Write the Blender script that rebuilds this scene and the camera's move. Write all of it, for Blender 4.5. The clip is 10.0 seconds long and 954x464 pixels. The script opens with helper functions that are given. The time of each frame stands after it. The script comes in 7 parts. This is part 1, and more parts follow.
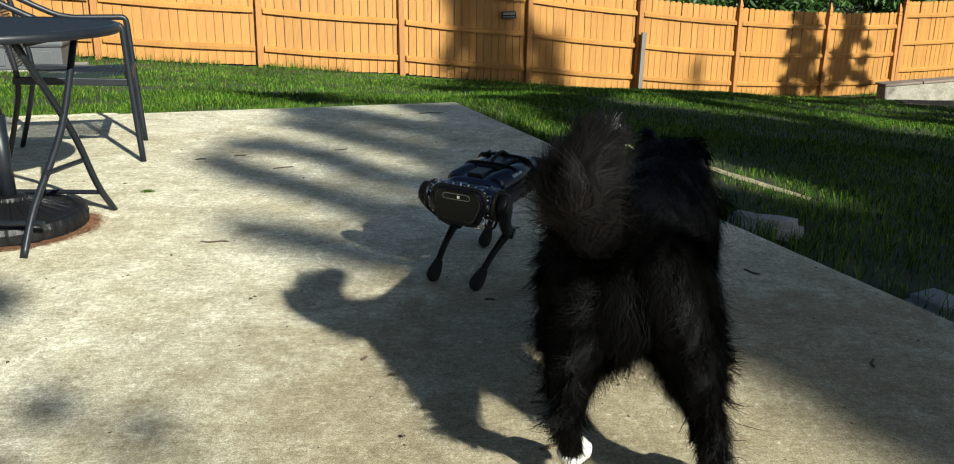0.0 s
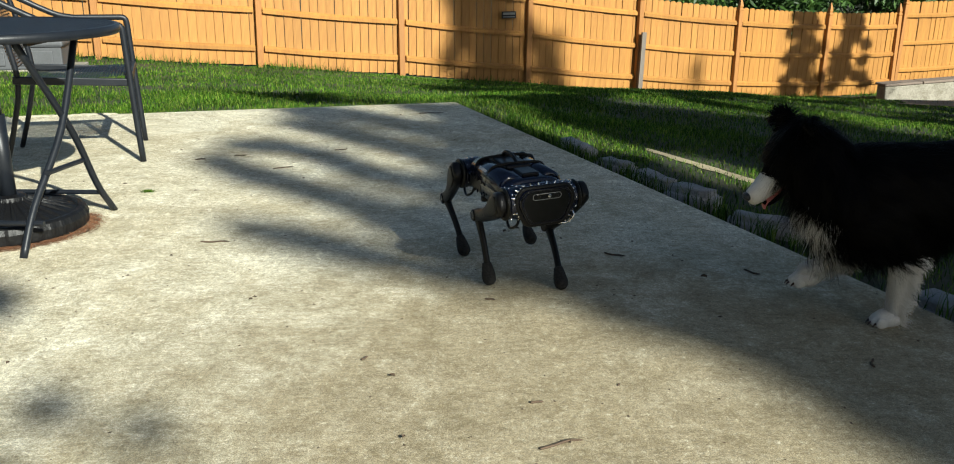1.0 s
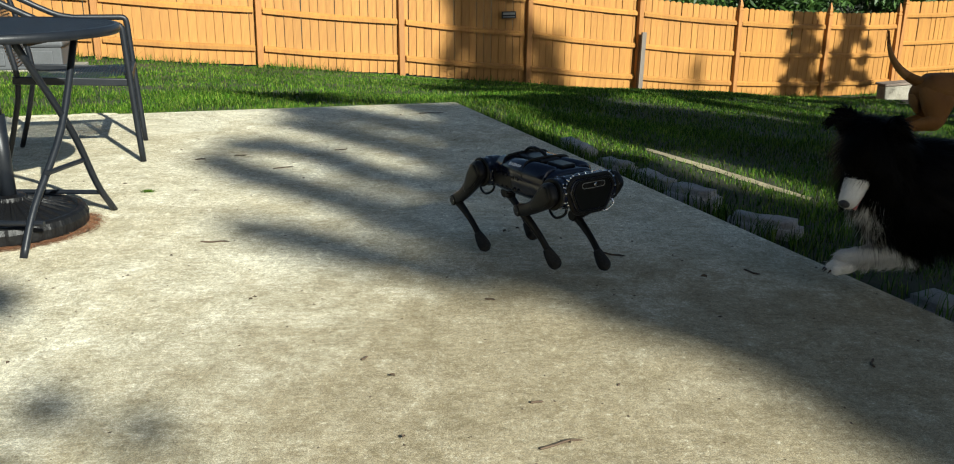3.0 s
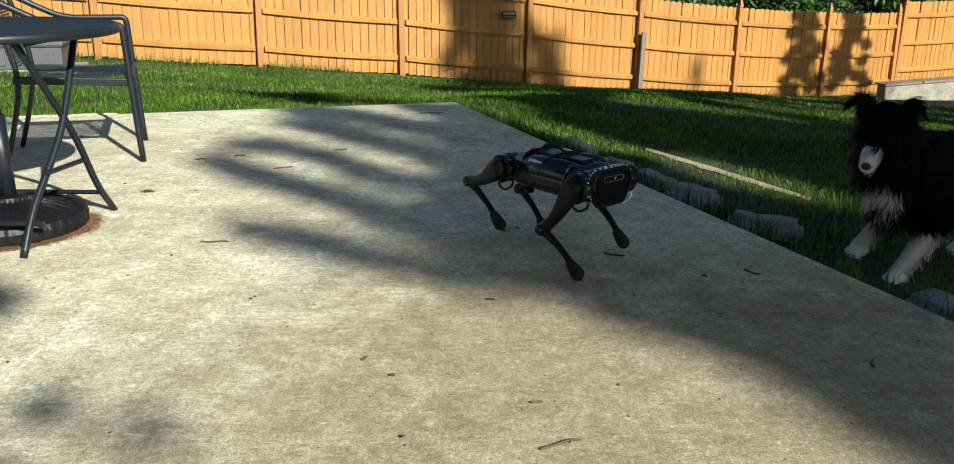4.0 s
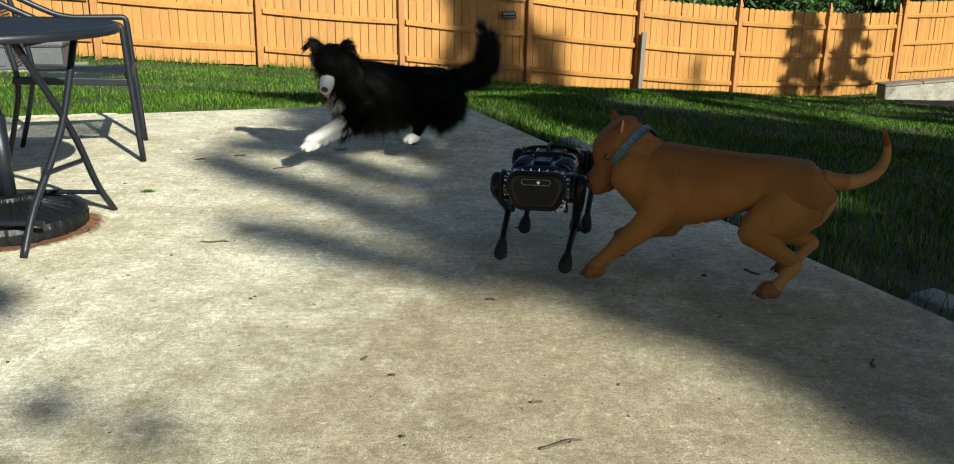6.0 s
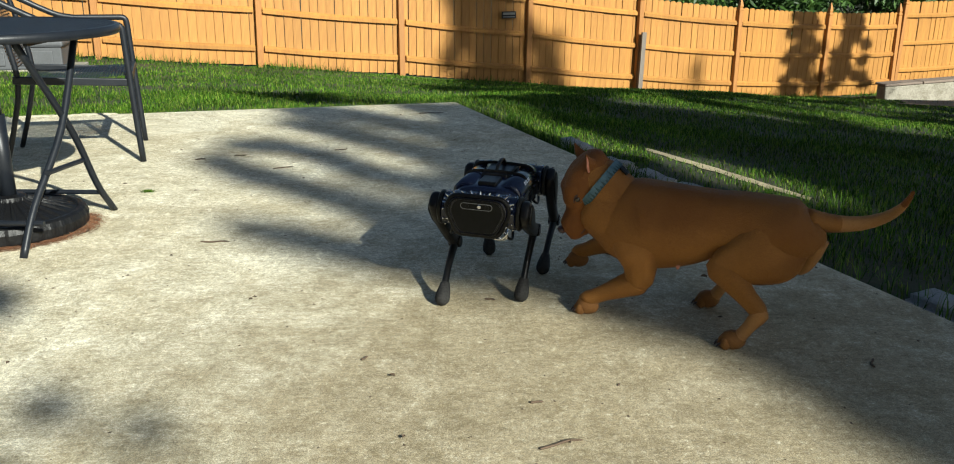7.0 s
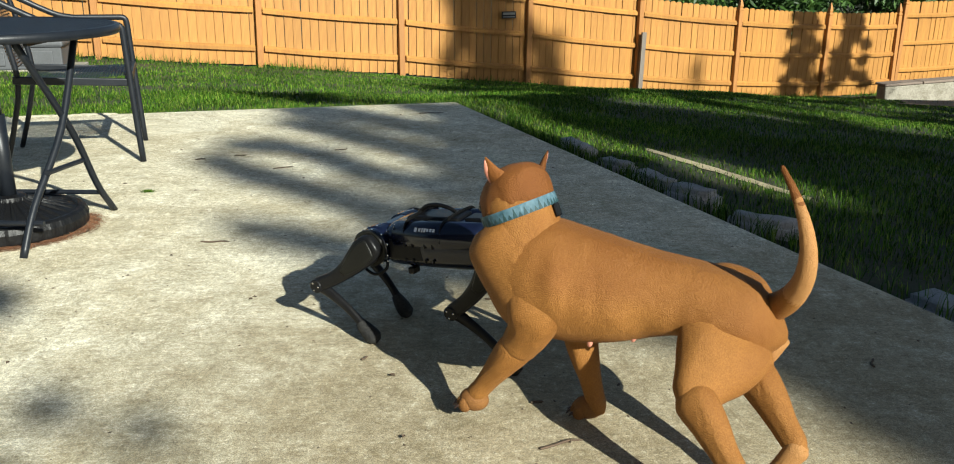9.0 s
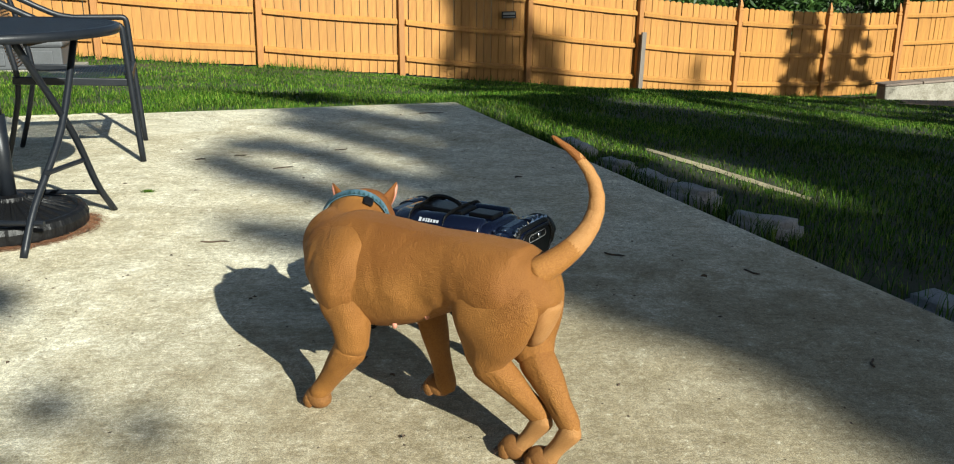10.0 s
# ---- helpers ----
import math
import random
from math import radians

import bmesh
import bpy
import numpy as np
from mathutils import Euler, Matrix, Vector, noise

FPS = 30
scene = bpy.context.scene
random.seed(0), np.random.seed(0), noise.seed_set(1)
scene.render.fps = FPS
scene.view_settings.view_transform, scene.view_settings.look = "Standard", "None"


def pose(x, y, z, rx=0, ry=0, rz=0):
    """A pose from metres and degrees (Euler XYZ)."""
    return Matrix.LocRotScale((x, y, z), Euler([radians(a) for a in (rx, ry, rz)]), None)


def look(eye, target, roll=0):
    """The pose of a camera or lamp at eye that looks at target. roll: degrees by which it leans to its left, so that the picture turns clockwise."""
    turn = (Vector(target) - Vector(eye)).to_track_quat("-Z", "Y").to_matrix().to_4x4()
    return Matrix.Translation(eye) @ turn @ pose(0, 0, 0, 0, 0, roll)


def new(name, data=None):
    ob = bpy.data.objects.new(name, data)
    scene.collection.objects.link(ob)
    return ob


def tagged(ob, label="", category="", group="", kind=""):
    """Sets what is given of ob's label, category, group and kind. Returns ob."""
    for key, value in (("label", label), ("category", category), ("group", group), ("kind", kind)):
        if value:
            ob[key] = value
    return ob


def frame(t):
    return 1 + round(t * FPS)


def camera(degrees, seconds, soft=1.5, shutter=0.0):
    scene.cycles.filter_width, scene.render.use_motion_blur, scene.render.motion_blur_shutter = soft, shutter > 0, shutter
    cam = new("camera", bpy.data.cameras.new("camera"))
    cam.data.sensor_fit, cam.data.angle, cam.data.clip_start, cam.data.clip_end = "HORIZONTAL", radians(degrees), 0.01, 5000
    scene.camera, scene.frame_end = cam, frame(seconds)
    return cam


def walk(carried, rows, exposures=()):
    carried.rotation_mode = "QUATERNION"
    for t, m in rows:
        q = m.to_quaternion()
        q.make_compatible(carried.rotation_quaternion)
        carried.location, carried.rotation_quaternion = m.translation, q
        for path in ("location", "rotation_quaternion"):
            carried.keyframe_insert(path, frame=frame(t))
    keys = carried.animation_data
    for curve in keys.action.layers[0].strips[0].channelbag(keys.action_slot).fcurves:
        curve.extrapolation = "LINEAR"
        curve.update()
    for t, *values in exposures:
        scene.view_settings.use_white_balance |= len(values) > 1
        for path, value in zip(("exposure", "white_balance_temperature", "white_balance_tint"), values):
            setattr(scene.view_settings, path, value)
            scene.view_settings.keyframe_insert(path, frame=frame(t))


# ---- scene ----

import itertools

# camera on a low stand; it does not move
cam = camera(57.2, 10.0, soft=1.05)
EYE = (0.0, 0.0, 0.97)
CAM_POSE = Matrix.Translation(EYE) @ pose(0, 0, 0, 90 - 17.56, 0, 0) @ pose(0, 0, 0, 0, 0, 0.52)
walk(cam, [(0.0, CAM_POSE), (10.0, CAM_POSE)], exposures=[(0.0, 1.06, 6100, 4), (10.0, 1.06, 6100, 4)])

# daylight: low sun behind and beside the camera
SUN_AZ, SUN_EL = radians(124.0), radians(28.0)          # the way the light travels over the ground
TO_SUN = Vector((-math.cos(SUN_AZ) * math.cos(SUN_EL), -math.sin(SUN_AZ) * math.cos(SUN_EL), math.sin(SUN_EL)))
world = bpy.data.worlds.new("sky")
world.use_nodes = True
scene.world = world
wn = world.node_tree.nodes
sky = wn.new("ShaderNodeTexSky")
sky.sky_type, sky.sun_disc = "NISHITA", False
sky.sun_elevation, sky.sun_rotation = SUN_EL, math.atan2(TO_SUN.x, TO_SUN.y)
world.node_tree.links.new(sky.outputs[0], wn["Background"].inputs[0])
wn["Background"].inputs[1].default_value = 0.037
sun_data = bpy.data.lights.new("sun", "SUN")
sun_data.energy, sun_data.angle, sun_data.color = 5.0, radians(0.53), (1.0, 0.95, 0.83)
sun = new("sun", sun_data)
sun.matrix_world = look(TO_SUN * 40, (0, 0, 0))


# ---------------------------------------------------------------- helpers
def part(name, bm, material, parent=None, label="", smooth=False):
    """One mesh object from a bmesh, a part of parent."""
    me = bpy.data.meshes.new(name)
    bm.normal_update()
    bm.to_mesh(me)
    bm.free()
    return mesh_part(name, me, material, parent, label, smooth)


def mesh_part(name, me, material, parent=None, label="", smooth=False):
    if material is not None and not me.materials:
        for m in (material if isinstance(material, (list, tuple)) else [material]):
            me.materials.append(m)
    if smooth:
        me.shade_smooth()
    ob = new(name, me)
    ob.parent = parent
    if label:
        ob["label"] = label
    return ob


def empty(name, m, label, category, group="", kind=""):
    ob = new(name)
    ob.empty_display_size = 0.1
    ob.matrix_basis = m
    return tagged(ob, label, category, group, kind)


def box(bm, size, at=(0, 0, 0), rot=None, bevel=0.0):
    m = Matrix.Translation(at) @ (rot or Matrix()) @ Matrix.Diagonal((*size, 1))
    vs = bmesh.ops.create_cube(bm, size=1, matrix=m)["verts"]
    if bevel:
        es = list({e for v in vs for e in v.link_edges})
        bmesh.ops.bevel(bm, geom=es, offset=bevel, segments=2, affect="EDGES", profile=0.5)
    return bm


def rod(bm, pts, r, n=10, flat=1.0):
    """A tube along points; r is one radius or one for each point."""
    pts = [Vector(p) for p in pts]
    rs = r if isinstance(r, (list, tuple)) else [r] * len(pts)
    rings, side = [], None
    for i, p in enumerate(pts):
        d = (pts[min(i + 1, len(pts) - 1)] - pts[max(i - 1, 0)]).normalized()
        if side is None:
            side = d.cross(Vector((0, 0, 1)) if abs(d.z) < 0.9 else Vector((1, 0, 0))).normalized()
        side = (side - d * side.dot(d)).normalized()
        up = side.cross(d)
        rings.append([bm.verts.new(p + (side * math.cos(a) * rs[i] + up * math.sin(a) * rs[i] * flat)) for a in (2 * math.pi * k / n for k in range(n))])
    for a, b in zip(rings, rings[1:]):
        for k in range(n):
            bm.faces.new((a[k], a[(k + 1) % n], b[(k + 1) % n], b[k]))
    bm.faces.new(rings[0][::-1])
    bm.faces.new(rings[-1])
    return bm


def arc(pts, steps=5):
    """Catmull-Rom through points."""
    p = [Vector(q) for q in pts]
    p = [p[0] * 2 - p[1]] + p + [p[-1] * 2 - p[-2]]
    out = []
    for i in range(1, len(p) - 2):
        for s in range(steps):
            t = s / steps
            out.append(0.5 * (2 * p[i] + (p[i + 1] - p[i - 1]) * t + (2 * p[i - 1] - 5 * p[i] + 4 * p[i + 1] - p[i + 2]) * t * t
                              + (3 * p[i] - p[i - 1] - 3 * p[i + 1] + p[i + 2]) * t ** 3))
    return out + [p[-2]]


def lathe(bm, profile, n=32, m=Matrix()):
    """Turned about z: profile of (radius, z)."""
    rings = []
    for r, z in profile:
        rings.append([bm.verts.new(m @ Vector((r * math.cos(a), r * math.sin(a), z))) for a in (2 * math.pi * k / n for k in range(n))])
    for a, b in zip(rings, rings[1:]):
        for k in range(n):
            bm.faces.new((a[k], a[(k + 1) % n], b[(k + 1) % n], b[k]))
    bm.faces.new(rings[0][::-1])
    bm.faces.new(rings[-1])
    return bm


# ---------------------------------------------------------------- materials
def material(name, base, rough=0.7, metal=0.0, second=None, scale=6.0, amount=0.5, fine=60.0, bump=0.1, bump_scale=None, spec=0.5, per_object=0.0, stretch=(1, 1, 1)):
    m = bpy.data.materials.new(name)
    m.use_nodes = True
    n, link = m.node_tree.nodes, m.node_tree.links.new
    b = n["Principled BSDF"]
    b.inputs["Roughness"].default_value, b.inputs["Metallic"].default_value = rough, metal
    b.inputs["Specular IOR Level"].default_value = spec
    co = n.new("ShaderNodeTexCoord")
    mp = n.new("ShaderNodeMapping")
    mp.inputs["Scale"].default_value = stretch
    link(co.outputs["Object"], mp.inputs[0])
    big, small = n.new("ShaderNodeTexNoise"), n.new("ShaderNodeTexNoise")
    big.inputs["Scale"].default_value, small.inputs["Scale"].default_value = scale, fine
    big.inputs["Detail"].default_value = 5
    small.inputs["Detail"].default_value = 4
    link(mp.outputs[0], big.inputs[0])
    link(mp.outputs[0], small.inputs[0])
    add = n.new("ShaderNodeMath")
    add.operation = "MULTIPLY_ADD"
    add.inputs[1].default_value = 0.5
    half = n.new("ShaderNodeMath")
    half.operation = "MULTIPLY"
    half.inputs[1].default_value = 0.5
    link(small.outputs["Fac"], half.inputs[0])
    link(big.outputs["Fac"], add.inputs[0])
    link(half.outputs[0], add.inputs[2])
    ramp = n.new("ShaderNodeMapRange")
    ramp.inputs["From Min"].default_value, ramp.inputs["From Max"].default_value = 0.36, 0.64
    link(add.outputs[0], ramp.inputs["Value"])
    mix = n.new("ShaderNodeMix")
    mix.data_type = "RGBA"
    sec = second or tuple(c * (1 - amount) for c in base)
    mix.inputs["A"].default_value, mix.inputs["B"].default_value = (*base, 1), (*sec, 1)
    link(ramp.outputs[0], mix.inputs["Factor"])
    out = mix.outputs["Result"]
    if per_object:
        info, rng = n.new("ShaderNodeObjectInfo"), n.new("ShaderNodeMapRange")
        rng.inputs["To Min"].default_value, rng.inputs["To Max"].default_value = 1 - per_object, 1 + per_object
        hsv = n.new("ShaderNodeHueSaturation")
        link(info.outputs["Random"], rng.inputs["Value"])
        link(rng.outputs[0], hsv.inputs["Value"])
        link(out, hsv.inputs["Color"])
        out = hsv.outputs[0]
    link(out, b.inputs["Base Color"])
    if bump:
        bp = n.new("ShaderNodeBump")
        bp.inputs["Strength"].default_value, bp.inputs["Distance"].default_value = bump, 0.01
        if bump_scale:
            third = n.new("ShaderNodeTexNoise")
            third.inputs["Scale"].default_value = bump_scale
            link(mp.outputs[0], third.inputs[0])
            link(third.outputs["Fac"], bp.inputs["Height"])
        else:
            link(small.outputs["Fac"], bp.inputs["Height"])
        link(bp.outputs[0], b.inputs["Normal"])
    return m


def concrete_material():
    """Old broom-finished slab: warm grey, brown stains, specks and pits."""
    m = bpy.data.materials.new("concrete")
    m.use_nodes = True
    n, link = m.node_tree.nodes, m.node_tree.links.new
    b = n["Principled BSDF"]
    b.inputs["Roughness"].default_value = 0.85
    b.inputs["Specular IOR Level"].default_value = 0.3
    co = n.new("ShaderNodeTexCoord")

    def noise_tex(scale, detail, rough=0.6):
        t = n.new("ShaderNodeTexNoise")
        t.inputs["Scale"].default_value, t.inputs["Detail"].default_value, t.inputs["Roughness"].default_value = scale, detail, rough
        link(co.outputs["Object"], t.inputs[0])
        return t.outputs["Fac"]

    def ranged(value, lo, hi, a=0.0, c=1.0):
        r = n.new("ShaderNodeMapRange")
        for key, v in zip(("From Min", "From Max", "To Min", "To Max"), (lo, hi, a, c)):
            r.inputs[key].default_value = v
        link(value, r.inputs["Value"])
        return r.outputs[0]

    def mixed(fac, a, c, mode="MIX"):
        x = n.new("ShaderNodeMix")
        x.data_type, x.blend_type = "RGBA", mode
        link(fac, x.inputs["Factor"])
        for key, v in (("A", a), ("B", c)):
            if isinstance(v, tuple):
                x.inputs[key].default_value = (*v, 1)
            else:
                link(v, x.inputs[key])
        return x.outputs["Result"]

    col = mixed(ranged(noise_tex(0.8, 6), 0.40, 0.60), (0.72, 0.68, 0.56), (0.55, 0.49, 0.36))
    col = mixed(ranged(noise_tex(2.6, 9, 0.78), 0.46, 0.62, 0.0, 0.75), col, (0.42, 0.35, 0.23))
    col = mixed(ranged(noise_tex(9.0, 9, 0.85), 0.50, 0.60, 0.0, 0.6), col, (0.34, 0.285, 0.195))
    col = mixed(ranged(noise_tex(7.0, 8, 0.85), 0.53, 0.62, 0.0, 0.6), col, (0.80, 0.77, 0.67))
    col = mixed(ranged(noise_tex(26.0, 8, 0.85), 0.55, 0.62, 0.0, 0.55), col, (0.25, 0.215, 0.15))
    col = mixed(ranged(noise_tex(190.0, 4, 0.8), 0.46, 0.60, 0.0, 0.6), col, (0.36, 0.32, 0.245))
    col = mixed(ranged(noise_tex(150.0, 3, 0.7), 0.40, 0.32, 0.0, 0.7), col, (0.85, 0.82, 0.74))
    col = mixed(ranged(noise_tex(36.0, 6, 0.8), 0.635, 0.67, 0.0, 0.8), col, (0.13, 0.11, 0.085))
    col = mixed(ranged(noise_tex(90.0, 3, 0.7), 0.66, 0.69, 0.0, 0.85), col, (0.09, 0.08, 0.065))
    col = mixed(ranged(noise_tex(75.0, 7, 0.85), 0.49, 0.57, 0.0, 0.5), col, (0.30, 0.26, 0.17))
    col = mixed(ranged(noise_tex(110.0, 5, 0.8), 0.54, 0.62, 0.0, 0.45), col, (0.86, 0.84, 0.76))
    # one broad brown water stain
    place = n.new("ShaderNodeMapping")
    place.inputs["Location"].default_value = (-0.275, -1.05, 0)
    place.inputs["Scale"].default_value = (0.55, 0.62, 0.0)
    link(co.outputs["Object"], place.inputs[0])
    ball_g = n.new("ShaderNodeTexGradient")
    ball_g.gradient_type = "SPHERICAL"
    link(place.outputs[0], ball_g.inputs[0])
    wob = n.new("ShaderNodeMath")
    wob.operation = "MULTIPLY"
    link(ball_g.outputs["Fac"], wob.inputs[0])
    link(ranged(noise_tex(3.2, 8, 0.75), 0.30, 0.62, 0.35, 1.25), wob.inputs[1])
    col = mixed(ranged(wob.outputs[0], 0.05, 0.50, 0.0, 0.80), col, (0.225, 0.180, 0.110))
    col = mixed(ranged(noise_tex(55.0, 7, 0.85), 0.50, 0.60, 0.0, 0.5), col, (0.17, 0.145, 0.10))
    col = mixed(ranged(noise_tex(62.0, 7, 0.85), 0.54, 0.64, 0.0, 0.4), col, (0.74, 0.70, 0.58))
    # sand grains, pits and the drag of the broom
    def toned(fac, dark, light):
        g = n.new("ShaderNodeMix")
        g.data_type, g.blend_type = "RGBA", "MULTIPLY"
        g.inputs["Factor"].default_value = 1.0
        link(col, g.inputs["A"])
        link(mixed(fac, dark, light), g.inputs["B"])
        return g.outputs["Result"]
    col = toned(ranged(noise_tex(330.0, 2, 0.6), 0.36, 0.64), (0.72, 0.71, 0.69), (1.40, 1.40, 1.39))
    col = toned(ranged(noise_tex(140.0, 3, 0.7), 0.36, 0.64), (0.84, 0.83, 0.81), (1.20, 1.20, 1.20))
    col = toned(ranged(noise_tex(14.0, 6, 0.75), 0.36, 0.64), (0.88, 0.87, 0.85), (1.12, 1.12, 1.12))
    col = toned(ranged(noise_tex(46.0, 5, 0.75), 0.36, 0.62), (0.80, 0.78, 0.73), (1.12, 1.12, 1.12))
    col = toned(ranged(noise_tex(5.0, 7, 0.75), 0.36, 0.62), (0.80, 0.81, 0.78), (1.09, 1.13, 1.16))
    broom = n.new("ShaderNodeMapping")
    broom.inputs["Rotation"].default_value = (0, 0, radians(-28))
    broom.inputs["Scale"].default_value = (14, 120, 1)
    link(co.outputs["Object"], broom.inputs[0])
    drag = n.new("ShaderNodeTexNoise")
    drag.inputs["Scale"].default_value, drag.inputs["Detail"].default_value = 1.0, 4
    link(broom.outputs[0], drag.inputs[0])
    col = toned(ranged(drag.outputs["Fac"], 0.36, 0.64), (1.04, 1.03, 1.01), (1.15, 1.15, 1.15))
    col = mixed(ranged(noise_tex(210.0, 2, 0.6), 0.67, 0.71, 0.0, 0.8), col, (0.10, 0.085, 0.06))
    link(col, b.inputs["Base Color"])
    bp = n.new("ShaderNodeBump")
    bp.inputs["Strength"].default_value, bp.inputs["Distance"].default_value = 0.6, 0.004
    link(noise_tex(160.0, 6, 0.7), bp.inputs["Height"])
    link(bp.outputs[0], b.inputs["Normal"])
    return m


def island_material(name, colors, rough=0.6, spec=0.3):
    """Leaves and blades: each its own shade."""
    m = bpy.data.materials.new(name)
    m.use_nodes = True
    n, link = m.node_tree.nodes, m.node_tree.links.new
    b = n["Principled BSDF"]
    b.inputs["Roughness"].default_value, b.inputs["Specular IOR Level"].default_value = rough, spec
    g = n.new("ShaderNodeNewGeometry")
    r = n.new("ShaderNodeValToRGB")
    while len(r.color_ramp.elements) < len(colors):
        r.color_ramp.elements.new(0.5)
    for i, c in enumerate(colors):
        r.color_ramp.elements[i].position = i / (len(colors) - 1)
        r.color_ramp.elements[i].color = (*c, 1)
    link(g.outputs["Random Per Island"], r.inputs[0])
    co, patch, hsv = n.new("ShaderNodeTexCoord"), n.new("ShaderNodeTexNoise"), n.new("ShaderNodeHueSaturation")
    patch.inputs["Scale"].default_value = 0.9
    patch.inputs["Detail"].default_value = 4
    link(co.outputs["Object"], patch.inputs[0])
    rg = n.new("ShaderNodeMapRange")
    rg.inputs["From Min"].default_value, rg.inputs["From Max"].default_value = 0.35, 0.65
    rg.inputs["To Min"].default_value, rg.inputs["To Max"].default_value = 0.65, 1.3
    link(patch.outputs["Fac"], rg.inputs["Value"])
    link(rg.outputs[0], hsv.inputs["Value"])
    link(r.outputs[0], hsv.inputs["Color"])
    link(hsv.outputs[0], b.inputs["Base Color"])
    return m


CONCRETE = concrete_material()
SOIL = material("lawn_soil", (0.014, 0.022, 0.005), 0.95, second=(0.040, 0.036, 0.014), scale=1.6, fine=25, bump=0.5)
DIRT = material("dirt", (0.20, 0.15, 0.10), 0.95, second=(0.12, 0.085, 0.055), scale=3, fine=60, bump=0.5)
WORN = material("pale_worn_earth", (0.36, 0.30, 0.19), 0.95, second=(0.24, 0.20, 0.12), scale=6, fine=90, bump=0.5)
GRASS = island_material("grass_blades", [(0.010, 0.028, 0.0015), (0.022, 0.060, 0.003), (0.052, 0.122, 0.006), (0.145, 0.185, 0.030)], 0.65, 0.12)
STAIN = material("orange_stained_pine", (0.365, 0.178, 0.032), 0.62, second=(0.27, 0.115, 0.020), scale=2.2, fine=34, bump=0.15, per_object=0.10, stretch=(1, 1, 0.12))
POSTWOOD = material("orange_stained_post", (0.33, 0.145, 0.032), 0.65, second=(0.24, 0.10, 0.022), scale=3, fine=40, bump=0.2, per_object=0.08, stretch=(1, 1, 0.15))
GREYWOOD = material("weathered_grey_wood", (0.17, 0.145, 0.12), 0.85, second=(0.10, 0.085, 0.07), scale=6, fine=60, bump=0.3, stretch=(1, 1, 0.1))
STEEL = material("dark_powder_coated_steel", (0.006, 0.008, 0.012), 0.4, second=(0.012, 0.014, 0.018), scale=20, fine=200, bump=0.05, spec=0.3)
MESHTOP = material("dark_steel_mesh", (0.004, 0.007, 0.014), 0.45, second=(0.008, 0.012, 0.02), scale=25, fine=240, bump=0.1, spec=0.2)
PLASTIC = material("black_ribbed_plastic", (0.004, 0.004, 0.005), 0.45, second=(0.008, 0.008, 0.008), scale=9, fine=60, bump=0.3, spec=0.25)
GREYBOX = material("grey_plastic", (0.085, 0.09, 0.097), 0.6, second=(0.06, 0.063, 0.067), scale=3, fine=50, bump=0.05)
PALEBAR = material("pale_sign_paint", (0.24, 0.24, 0.23), 0.6, second=(0.18, 0.18, 0.17), scale=9, fine=80, bump=0.05)
STONE = material("pale_granite", (0.33, 0.32, 0.31), 0.9, second=(0.20, 0.19, 0.18), scale=9, fine=120, bump=0.7, per_object=0.12)
WHITEWALL = material("whitewashed_block", (0.29, 0.27, 0.22), 0.9, second=(0.14, 0.125, 0.09), scale=5, fine=40, bump=0.5)
CAPSTONE = material("brown_cap_stone", (0.22, 0.17, 0.13), 0.9, second=(0.14, 0.11, 0.09), scale=5, fine=60, bump=0.4)
LEAF = island_material("leaves", [(0.015, 0.035, 0.008), (0.03, 0.07, 0.012), (0.06, 0.12, 0.02)], 0.5)
BARK = material("bark", (0.12, 0.09, 0.065), 0.9, second=(0.06, 0.045, 0.035), scale=8, fine=60, bump=0.8, stretch=(1, 1, 0.25))
TWIG = material("dry_twig", (0.10, 0.065, 0.04), 0.9, second=(0.05, 0.035, 0.022), scale=40, fine=300, bump=0.3)
NEEDLES = material("brown_pine_needles", (0.30, 0.13, 0.055), 0.9, second=(0.16, 0.075, 0.035), scale=40, fine=200, bump=0.5)


# posts from the near end along the back of the yard: x, y, ground
POSTS = [(-8.4, 13.1, -0.42), (-6.0, 13.99, -0.65), (-3.66, 14.85, -0.86), (-1.36, 15.60, -1.08), (0.90, 16.62, -1.36),
         (3.16, 17.68, -1.65), (5.38, 18.60, -1.88), (7.65, 19.72, -2.02), (9.62, 20.60, -2.06)]
SIDE_POSTS = [(9.70, 20.63, -1.82), (11.9, 21.6, -1.80), (14.0, 22.6, -1.78)]
FENCE_X, FENCE_Y = [p[0] for p in POSTS], [p[1] for p in POSTS]
FENCE_Z = [p[2] for p in POSTS]


# ---------------------------------------------------------------- ground and slab
CORNER = Vector((-0.151, 6.052, 0))
FAR_DIR = Vector((-2.431, -0.679, 0)).normalized()      # far edge of the slab, away from the corner
SIDE_DIR = Vector((1.491, -3.758, 0)).normalized()      # side edge, towards the camera


def outside_slab(x, y):
    """Signed distance past the two slab edges (positive on the lawn)."""
    v = Vector((x, y, 0)) - CORNER
    far = v.dot(Vector((FAR_DIR.y, -FAR_DIR.x, 0)))
    side = v.dot(Vector((-SIDE_DIR.y, SIDE_DIR.x, 0)))
    return max(far, side), far, side


